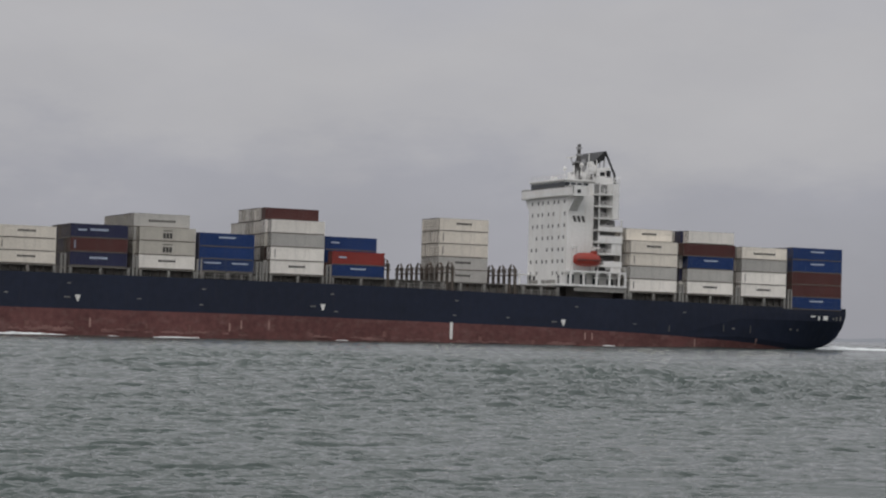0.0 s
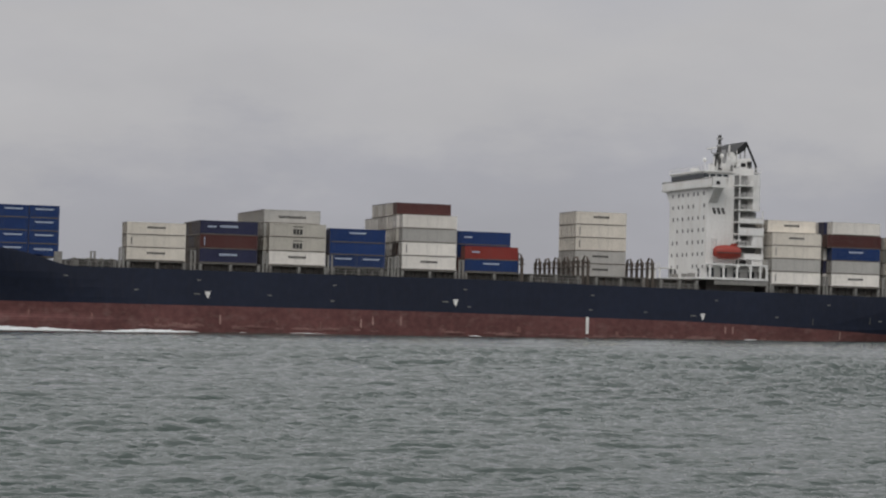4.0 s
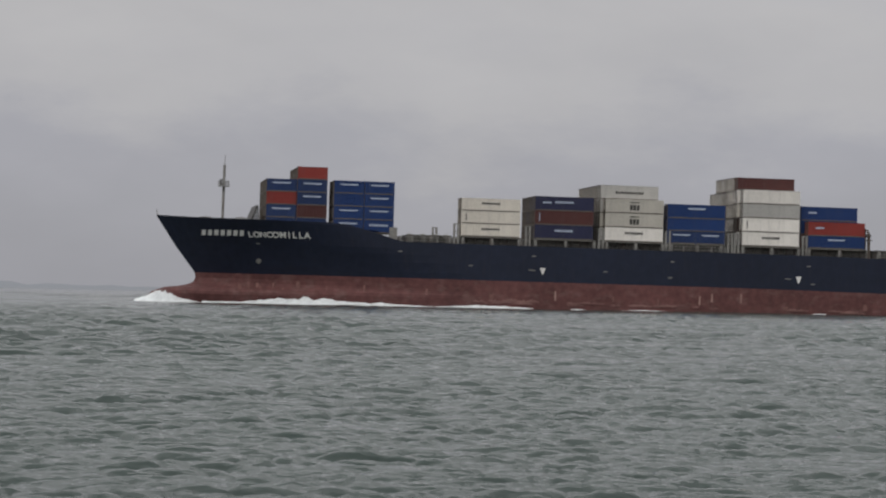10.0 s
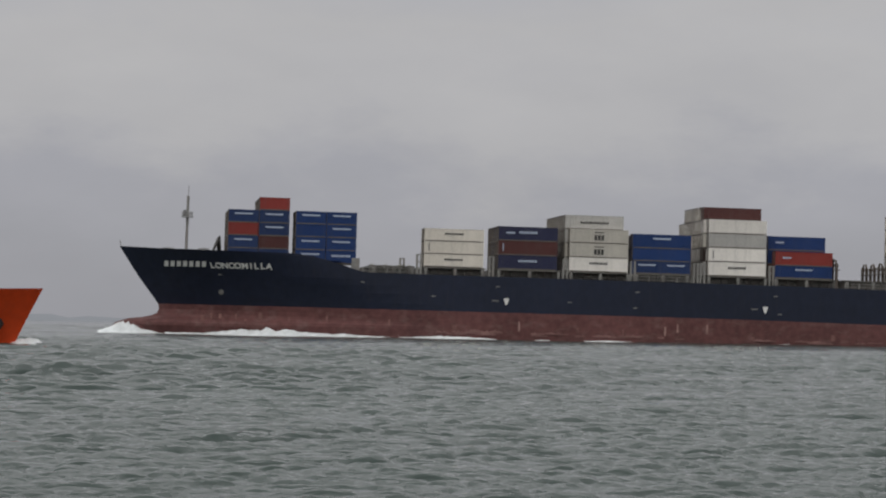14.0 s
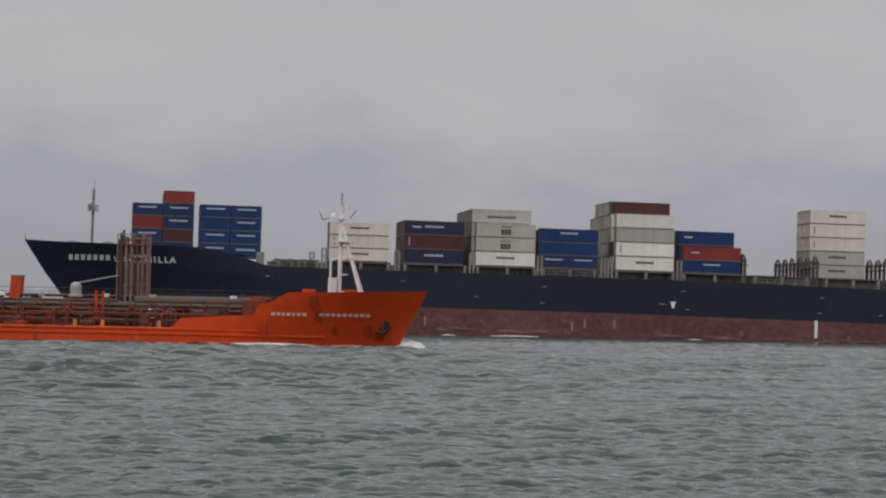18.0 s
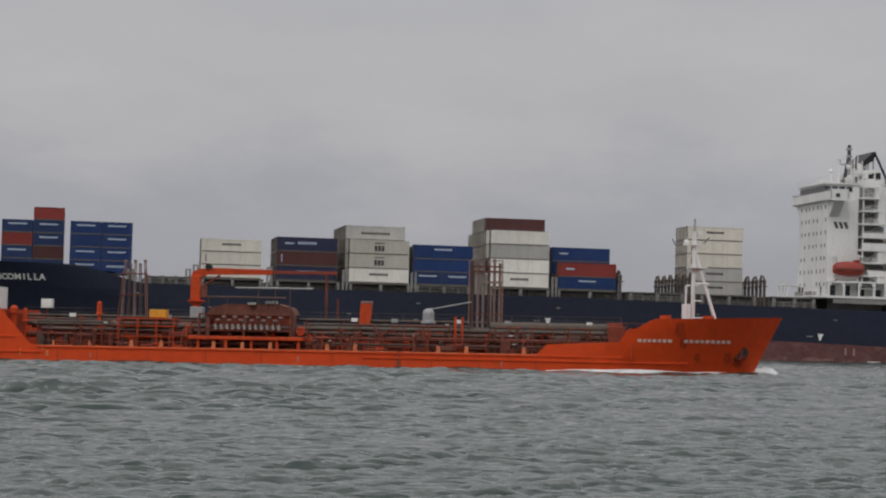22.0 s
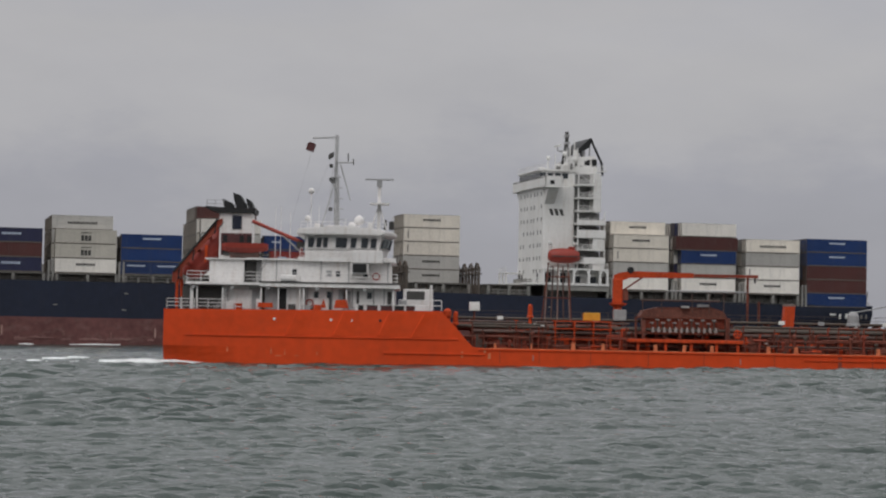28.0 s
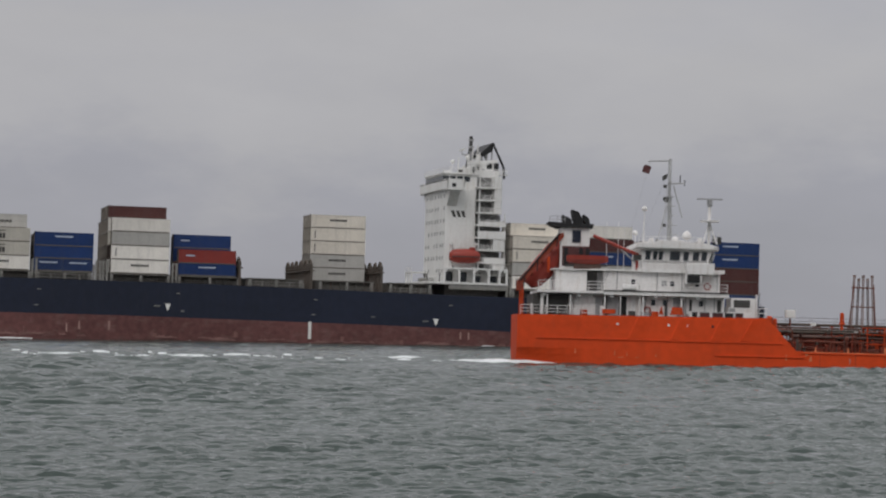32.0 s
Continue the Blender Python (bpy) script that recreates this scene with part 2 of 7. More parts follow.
def tubes(segments, r, n=6):
    bm = bmesh.new()
    for p, q in segments:
        tube(bm, p, q, r, n)
    return bm


def lathe(bm, base, profile, n=16):
    """A turned body: profile of (radius, height) above base."""
    rings = []
    for r, z in profile:
        rings.append([bm.verts.new((base[0] + r * math.cos(k * 2 * math.pi / n), base[1] + r * math.sin(k * 2 * math.pi / n), base[2] + z)) for k in range(n)])
    for a, b in zip(rings, rings[1:]):
        for k in range(n):
            bm.faces.new((a[k], a[(k + 1) % n], b[(k + 1) % n], b[k]))
    bm.faces.new(rings[0][::-1])
    bm.faces.new(rings[-1])


def prism(bm, outline, y0, y1, mi=0):
    """An outline in x and z, drawn out from y0 to y1."""
    a = [bm.verts.new((x, y0, z)) for x, z in outline]
    b = [bm.verts.new((x, y1, z)) for x, z in outline]
    bm.faces.new(a).material_index = mi
    bm.faces.new(b[::-1]).material_index = mi
    for i in range(len(a)):
        j = (i + 1) % len(a)
        bm.faces.new((a[i], b[i], b[j], a[j])).material_index = mi


def rail(bm, x0, x1, y, z, height=1.05, step=1.6, r=0.03, bars=3):
    n = max(1, round(abs(x1 - x0) / step))
    for i in range(n + 1):
        x = x0 + (x1 - x0) * i / n
        tube(bm, (x, y, z), (x, y, z + height), r, 5)
    for b in range(bars):
        zz = z + height * (b + 1) / bars
        tube(bm, (x0, y, zz), (x1, y, zz), r, 5)


def rail_across(bm, x, y0, y1, z, height=1.05, step=1.6, r=0.03, bars=3):
    n = max(1, round(abs(y1 - y0) / step))
    for i in range(n + 1):
        y = y0 + (y1 - y0) * i / n
        tube(bm, (x, y, z), (x, y, z + height), r, 5)
    for b in range(bars):
        zz = z + height * (b + 1) / bars
        tube(bm, (x, y0, zz), (x, y1, zz), r, 5)


def lerp_table(table, x):
    """Straight-line value from pairs of (x, value)."""
    if x <= table[0][0]:
        return table[0][1]
    for (a, va), (b, vb) in zip(table, table[1:]):
        if x <= b:
            return va + (vb - va) * (x - a) / (b - a)
    return table[-1][1]


def root(name, label, category):
    return tagged(new(name), label, category)


# ---------------------------------------------------------------- water and far shore
def wave_height(x, y, step):
    """Short wind chop: steep little crests that run across the view, gathered in slower groups; step is the mesh's own spacing."""
    h = np.zeros_like(x)
    rng = np.random.RandomState(7)
    dist = np.hypot(x, y)      # the shore's lee flattens the nearer water
    for i in range(38):
        lam = 0.30 * 1.075 ** i * (0.92 + 0.16 * rng.rand())
        ang = radians(-84) + rng.normal(0, 0.27)
        amp = lam * (0.7 + 0.6 * rng.rand())
        k = 2 * math.pi / lam
        across = x * math.sin(ang) - y * math.cos(ang)
        ph = k * (x * math.cos(ang) + y * math.sin(ang)) + rng.rand() * 6.28
        ph = ph + 0.9 * np.sin(0.15 * k * across + rng.rand() * 6) + 0.8 * np.sin(0.36 * k * across + rng.rand() * 6)
        packet = 0.2 + 0.95 * (0.5 + 0.5 * np.sin(0.13 * k * (x * math.cos(ang + 0.5) + y * math.sin(ang + 0.5)) + rng.rand() * 6)) ** 2
        keep = np.clip((lam / step - 2.4) / 1.6, 0, 1)
        steep = 0.0235 * (1 + np.clip((dist - 36) / 75, 0, 1.0) - 0.7 * np.clip((dist - 170) / 130, 0, 1)) * np.minimum(1.0, (0.25 + 0.014 * dist) / lam) ** 1.7
        h += amp * steep * packet * keep * (np.sin(ph) + 0.45 * np.sin(2 * ph + 1.57) + 0.22 * np.sin(3 * ph + 3.1))
    # longer seas far out, where the fetch is open
    far = np.clip((dist - 330) / 350, 0, 1)
    for i in range(9):
        lam = 6.0 * 1.13 ** i
        ang = radians(-86) + rng.normal(0, 0.3)
        k = 2 * math.pi / lam
        ph = k * (x * math.cos(ang) + y * math.sin(ang)) + rng.rand() * 6.28
        ph = ph + 0.9 * np.sin(0.2 * k * (x * math.sin(ang) - y * math.cos(ang)) + rng.rand() * 6)
        h += 0.0085 * lam * far * np.clip((lam / step - 2.0) / 1.5, 0, 1) * np.sin(ph)
    group = 0.9 + 0.35 * np.sin(x * 0.083 + 1.3 * np.sin(y * 0.041)) * np.sin(y * 0.037 + 0.8)
    return h * group


def water():
    az = np.radians(np.concatenate([np.arange(-180, -15, 6.0), np.arange(-15, 47, 0.108), np.arange(47, 180, 6.0)]))
    r = np.concatenate([[0.5, 3.0, 6.0, 9.0, 12.0, 15.0, 18.0], 20.0 * np.exp(np.arange(0, 690) * 0.0027), 128.9 * np.exp(np.arange(1, 460) * 0.0030), 511 * np.exp(np.arange(1, 400) * 0.0036), [2250, 2600, 3100, 3900, 5200]])
    A, R = np.meshgrid(az, r)
    X, Y = R * np.sin(A), R * np.cos(A)
    fade = np.clip((2300 - R) / 700, 0, 1) * np.clip((R - 15) / 8, 0, 1)
    Z = wave_height(X, Y, np.where(R < 511, 0.0029, 0.0036) * R) * fade
    co = np.stack([X, Y, Z], -1).reshape(-1, 3).astype(np.float32)
    nr, na = R.shape
    i = np.arange(nr - 1)[:, None] * na + np.arange(na)[None, :]
    j = np.arange(nr - 1)[:, None] * na + (np.arange(na)[None, :] + 1) % na
    quads = np.stack([i, j, j + na, i + na], -1).reshape(-1, 4).astype(np.int32)
    quads = quads[:, ::-1]
    me = bpy.data.meshes.new("water")
    me.vertices.add(len(co))
    me.vertices.foreach_set("co", co.ravel())
    me.loops.add(quads.size)
    me.loops.foreach_set("vertex_index", np.ascontiguousarray(quads).ravel())
    me.polygons.add(len(quads))
    me.polygons.foreach_set("loop_start", np.arange(0, quads.size, 4, dtype=np.int32))
    me.polygons.foreach_set("use_smooth", np.ones(len(quads), dtype=bool))
    me.update(calc_edges=True)
    m = bpy.data.materials.new("sea_water")
    m.use_nodes = True
    nt = m.node_tree
    N, L = nt.nodes.new, nt.links.new
    bsdf = nt.nodes["Principled BSDF"]
    co_n = N("ShaderNodeTexCoord")
    big = N("ShaderNodeTexNoise")
    big.inputs["Scale"].default_value, big.inputs["Detail"].default_value = 0.02, 4
    L(co_n.outputs["Object"], big.inputs["Vector"])
    cr = N("ShaderNodeValToRGB")
    cr.color_ramp.elements[0].position, cr.color_ramp.elements[0].color = 0.3, (0.026, 0.040, 0.035, 1)
    cr.color_ramp.elements[1].position, cr.color_ramp.elements[1].color = 0.7, (0.036, 0.053, 0.046, 1)
    L(big.outputs["Fac"], cr.inputs[0])
    L(cr.outputs[0], bsdf.inputs["Base Color"])
    bsdf.inputs["Roughness"].default_value = 0.06
    bsdf.inputs["IOR"].default_value = 1.31
    mp = N("ShaderNodeMapping")
    mp.inputs["Scale"].default_value = (0.55, 1.0, 1.0)
    L(co_n.outputs["Object"], mp.inputs[0])
    n1, n2 = N("ShaderNodeTexNoise"), N("ShaderNodeTexNoise")
    n1.inputs["Scale"].default_value, n1.inputs["Detail"].default_value, n1.inputs["Roughness"].default_value = 5.0, 4, 0.6
    n2.inputs["Scale"].default_value, n2.inputs["Detail"].default_value = 1.3, 4
    L(mp.outputs[0], n1.inputs["Vector"])
    L(mp.outputs[0], n2.inputs["Vector"])
    b1, b2 = N("ShaderNodeBump"), N("ShaderNodeBump")
    b1.inputs["Strength"].default_value, b1.inputs["Distance"].default_value = 0.8, 0.035
    b2.inputs["Strength"].default_value, b2.inputs["Distance"].default_value = 0.9, 0.27
    L(n1.outputs["Fac"], b1.inputs["Height"])
    L(n2.outputs["Fac"], b2.inputs["Height"])
    L(b2.outputs[0], b1.inputs["Normal"])
    L(b1.outputs[0], bsdf.inputs["Normal"])
    me.materials.append(m)
    return tagged(new("water", me), "choppy grey-green estuary water under an overcast sky", "water", kind="structure")


def far_shore():
    """A low hazy bank far beyond the ships, a plain strip of distance."""
    bm = bmesh.new()
    rnd = random.Random(5)
    R, prev = 4300.0, None
    for k in range(0, 221):
        a = radians(-30 + k * 0.4)
        hgt = 8 + 6 * noise.noise((k * 0.11, 2.0, 0)) + 5 * noise.noise((k * 0.6, 7.0, 0)) + (rnd.random() * 3 if k % 7 == 0 else 0)
        hgt = max(hgt, 1.5) * (1.0 if a < radians(14) else 0.55)
        x, y = R * math.sin(a), R * math.cos(a)
        lo, hi = bm.verts.new((x, y, -2)), bm.verts.new((x, y, hgt))
        lo2, hi2 = bm.verts.new((x * 1.02, y * 1.02, -2)), bm.verts.new((x * 1.02, y * 1.02, hgt * 0.9))
        if prev:
            bm.faces.new((prev[0], lo, hi, prev[1]))
            bm.faces.new((prev[1], hi, hi2, prev[2]))
            bm.faces.new((prev[2], hi2, lo2, prev[3]))
        prev = (lo, hi, hi2, lo2)
    m = bpy.data.materials.new("distant_haze_glow")
    m.use_nodes = True
    nt = m.node_tree
    bsdf = nt.nodes["Principled BSDF"]
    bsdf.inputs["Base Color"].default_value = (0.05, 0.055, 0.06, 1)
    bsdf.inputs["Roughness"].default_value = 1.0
    # the haze is put in as a pale glow of the bank's own surface
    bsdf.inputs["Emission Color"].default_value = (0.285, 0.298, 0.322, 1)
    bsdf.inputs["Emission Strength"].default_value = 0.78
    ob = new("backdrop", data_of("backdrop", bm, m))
    return tagged(ob, "low hazy grey shore far across the water", "shore", kind="structure")


sea = water()
far_shore()

# ---------------------------------------------------------------- container ship
SHIP_D, SHIP_SPEED, SHIP_TRIM = 478.2, 3.968, 0.6
BEAM, MID = 32.2, 16.1


def ship_pose(t):
    """Near side of the container ship lies along y = 478; the bow points to -x."""
    return pose(190 - SHIP_SPEED * t, SHIP_D, 0.1, 0, SHIP_TRIM, 0)


STEM = ((-3, -134.0), (0.4, -138.2), (1.0, -137.8), (1.55, -136.3), (1.9, -133.4), (2.3, -131.5), (2.8, -130.4), (3.8, -129.9), (4.8, -130.2), (6.4, -131.4), (10.0, -134.2), (16.3, -138.4))
SHEER = ((-138.4, 16.35), (-131, 15.95), (-119, 15.7), (-104, 15.55), (-100, 15.1), (-96, 14.0), (-92, 12.7), (-90, 12.15), (0, 12.1), (50, 11.45), (112, 11.1), (129, 11.1))
PAINT = ((-138, 4.75), (-15, 4.95), (45, 4.45), (78, 3.6), (100, 2.5), (110, 1.6), (118, 0.6), (129, 0.3))
KEEL = ((88, -4.0), (112, -2.5), (116.5, -1.0), (117.5, 1.3), (121, 1.45), (123.2, 1.9), (124.9, 3.0), (126.1, 4.7), (126.9, 7.0), (127.2, 9.2))


def hull_breadth(x, z):
    stem = lerp_table(STEM, z)
    ent = lerp_table(((0, 72), (3, 62), (8, 52), (16, 33)), z)
    s = min(max((x - stem) / ent, 0), 1)
    b = MID * (1 - (1 - s) ** 2.3)
    if x > 62:
        run = lerp_table(((-4, 6), (0, 8.5), (4, 13.2), (9, 15.6), (12, 16.1)), z)
        u = min((x - 62) / 67, 1)
        b = min(b, MID - (MID - min(run, 15.4)) * u * u)
    return b


def container_ship():
    ship = root("container_ship", "dark navy container ship with red boot-topping, under way", "container ship")
    xs = [-60 + 12.0 * i for i in range(13)] + [98, 102, 106, 110, 113, 116.5, 117.5, 119, 121, 123.2, 124.2, 124.9, 125.6, 126.1, 126.6, 126.9, 127.2]
    us = [0, 0.008, 0.018] + [0.03 + 0.02 * i for i in range(31)] + [0.7, 0.78, 0.86, 0.94]
    stations = []
    for kind, val in [("u", u) for u in us] + [("x", x) for x in xs]:
        st = []
        xref = val if kind == "x" else -138.4 + (78.4) * val
        top, paint, keel = lerp_table(SHEER, xref), lerp_table(PAINT, xref), lerp_table(KEEL, xref)
        levels = [-4, -1.5, 0.4, 1.0, 1.55, 1.9, 2.3, 2.8, 3.7, paint, paint + 1.2, 8.0, 9.6, 10.8, top - 0.45, top]
        for j, z in enumerate(levels):
            z = min(max(min(z, paint) if j < 9 else z, keel), top)
            if kind == "u":
                stem = lerp_table(STEM, z)
                x = stem + (-60 - stem) * val
            else:
                x = val
            st.append((x, hull_breadth(x, z), z))
        stations.append(st)
    bm = bmesh.new()
    near = [[bm.verts.new((x, MID - b, z)) for x, b, z in st] for st in stations]
    far = [[bm.verts.new((x, MID + b, z)) for x, b, z in st] for st in stations]
    for i in range(len(stations) - 1):
        for k in range(15):
            for side in (near, far):
                f = bm.faces.new((side[i][k], side[i + 1][k], side[i + 1][k + 1], side[i][k + 1]))
                f.material_index = 1 if k < 9 else 0
    for k in range(15):
        bm.faces.new((near[-1][k], far[-1][k], far[-1][k + 1], near[-1][k + 1])).material_index = 1 if k < 9 else 0
    bmesh.ops.dissolve_degenerate(bm, dist=0.0005, edges=bm.edges)
    part("hull", bm, [M_HULL_BLUE, M_HULL_RED], ship, "navy blue hull plating above rusty red antifouling", smooth=False)
    # decks
    bm = bmesh.new()
    prev = None
    for x in [-137 + 2.5 * i for i in range(15)] + [-98, -94]:
        b = max(hull_breadth(x, 14.8) - 0.15, 0.02)
        cur = (bm.verts.new((x, MID - b, 14.7 if x < -99 else 14.3)), bm.verts.new((x, MID + b, 14.7 if x < -99 else 14.3)))
        if prev:
            bm.faces.new((prev[0], cur[0], cur[1], prev[1]))
        prev = cur
    part("forecastle_deck", bm, M_DECK, ship)
    bm = bmesh.new()
    prev = None
    for x in [-97 + 9 * i for i in range(25)] + [127.0]:
        zt = lerp_table(SHEER, max(x, -89)) - 0.5
        b = hull_breadth(x, zt) - 0.12
        cur = (bm.verts.new((x, MID - b, zt)), bm.verts.new((x, MID + b, zt)))
        if prev:
            bm.faces.new((prev[0], cur[0], cur[1], prev[1]))
        prev = cur
    part("main_deck", bm, M_DECK, ship)
    # bulbous bow
    bm = bmesh.new()
    rings = []
    for i in range(13):
        u = i / 12
        x = -140.2 + 16 * u
        rad = 2.7 * math.sqrt(max(1 - (1 - min(u * 2.2, 1)) ** 2, 0.0004))
        rings.append([bm.verts.new((x, MID + rad * 0.85 * math.cos(a * math.pi / 8), -0.95 + rad * math.sin(a * math.pi / 8))) for a in range(16)])
    for a, b in zip(rings, rings[1:]):
        for k in range(16):
            bm.faces.new((a[k], a[(k + 1) % 16], b[(k + 1) % 16], b[k]))
    bm.faces.new(rings[0])
    bm.faces.new(rings[-1][::-1])
    part("bulbous_bow", bm, M_HULL_RED, ship, smooth=True)
    return ship


ship = container_ship()
BASE = 13.75


def coamings():
    """Hatch coamings, side stools under the outer stacks, and posts at the bay ends."""
    bays = ((-88, -79), (-77.5, -64.5), (-62.5, -48.8), (-47.6, -34.4), (-34.0, -22), (-18.8, -5.5), (-4.6, 9.4), (10.5, 22.8), (25.6, 38.2), (41, 51))
    aft = ((68.2, 81.2), (82.8, 96.4), (97.6, 110.6))
    for a, b in bays + aft:
        drop = 0.0 if a < 60 else 0.55
        zt = lerp_table(SHEER, a) - 0.5
        bm = bmesh.new()
        box(bm, a, b, 2.6, 29.6, zt, BASE - drop - 0.28)
        box(bm, a + 0.15, b - 0.15, 1.9, 30.3, BASE - drop - 0.28, BASE - drop - 0.04)
        for i in range(int((b - a) / 1.7) + 1):
            x = a + 0.3 + i * 1.7
            box(bm, x, x + 0.18, 2.1, 2.58, zt, BASE - drop - 0.3)
        part("hatch_coaming", bm, M_COAM, ship)
        for x in (a + 0.5, (a + b) / 2, b - 0.9):
            for y in (0.35, BEAM - 1.25):
                part("stool", bbox(x, x + 0.55, y, y + 0.9, zt, BASE - drop - 0.02), M_POST, ship)
        bm = bmesh.new()
        box(bm, a, b, 0.30, 0.95, BASE - drop - 0.28, BASE - drop - 0.03)
        part("side_girder", bm, M_COAM, ship)
        bm = bmesh.new()
        rail(bm, a, b, 0.15, zt, 1.15, 1.5, 0.035)
        part("deck_rail", bm, M_COAM, ship)
    # pale walkway rails beside the bays whose side is open
    for a, b in ((-33.6, -21.8), (10.8, 22.6), (41.5, 50.5), (-89.6, -79.4)):
        zt = lerp_table(SHEER, a) - 0.5
        for zz in (0.85, 1.5):
            part("walkway_rail", tubes([((a, 0.12, zt + zz), (b, 0.12, zt + zz))], 0.07, 6), M_POST, ship)
        for i in range(5):
            xx = a + (b - a) * i / 4
            part("rail_post", bbox(xx - 0.09, xx + 0.09, 0.08, 0.26, zt, zt + 1.6), M_POST, ship)
    for x in (-78.3, -63.5, -48.2, -34.2, -21.0, -19.6, -5.05, 67.8, 82.0, 97.0, 111.2):
        zt = lerp_table(SHEER, x) - 0.5
        for y in (0.25, BEAM - 0.75):
            bm = bmesh.new()
            box(bm, x - 0.45, x - 0.05, y, y + 0.5, zt, zt + 4.6)
            box(bm, x + 0.35, x + 0.75, y, y + 0.5, zt, zt + 4.6)
            for zz in (1.6, 3.0, 4.5):
                box(bm, x - 0.05, x + 0.35, y + 0.1, y + 0.4, zt + zz - 0.12, zt + zz + 0.12)
            part("lashing_post", bm, M_POST, ship)


def lashing_bridge(x):
    """A lattice of stanchions across the whole beam, with walkways and crossed braces."""
    zt = lerp_table(SHEER, x) - 0.5
    top = 18.1
    n = 11
    bridge = part("lashing_bridge", bbox(x - 0.5, x + 0.7, 0.2, BEAM - 0.2, 15.65, 15.85), M_BRIDGEWORK, ship, "dark brown lashing bridge of stout arched posts across an empty bay")
    for i in range(n + 1):
        y = 0.35 + (BEAM - 0.7) * i / n
        hgt = top + (-0.15, 0.1, 0.0)[i % 3]
        bm = bmesh.new()
        box(bm, x - 0.24, x + 0.24, y - 0.3, y + 0.3, zt, hgt - 0.9)
        box(bm, x - 0.3, x + 0.3, y - 0.4, y + 0.4, hgt - 1.5, hgt - 1.1)
        lean = (BEAM - 0.7) / n * (0.3 if i % 2 == 0 else -0.3)
        tube(bm, (x, y, hgt - 1.0), (x, y + lean, hgt - 0.1), 0.28, 6, 0.2)
        part("stanchion", bm, M_BRIDGEWORK, bridge)
        y2 = y + (BEAM - 0.7) / n
        if i < n and i % 2 == 0:
            bm = tubes([((x, y, 15.8), (x, y2, hgt - 0.3)), ((x, y2, 15.8), (x, y, hgt - 0.3))], 0.06, 5)
            part("brace", bm, M_BRIDGEWORK, bridge)
    bm = bmesh.new()
    for zz in (16.4, 17.0):
        tube(bm, (x - 0.4, 0.3, zz), (x - 0.4, BEAM - 0.3, zz), 0.05, 5)
    part("handrail", bm, M_BRIDGEWORK, bridge)


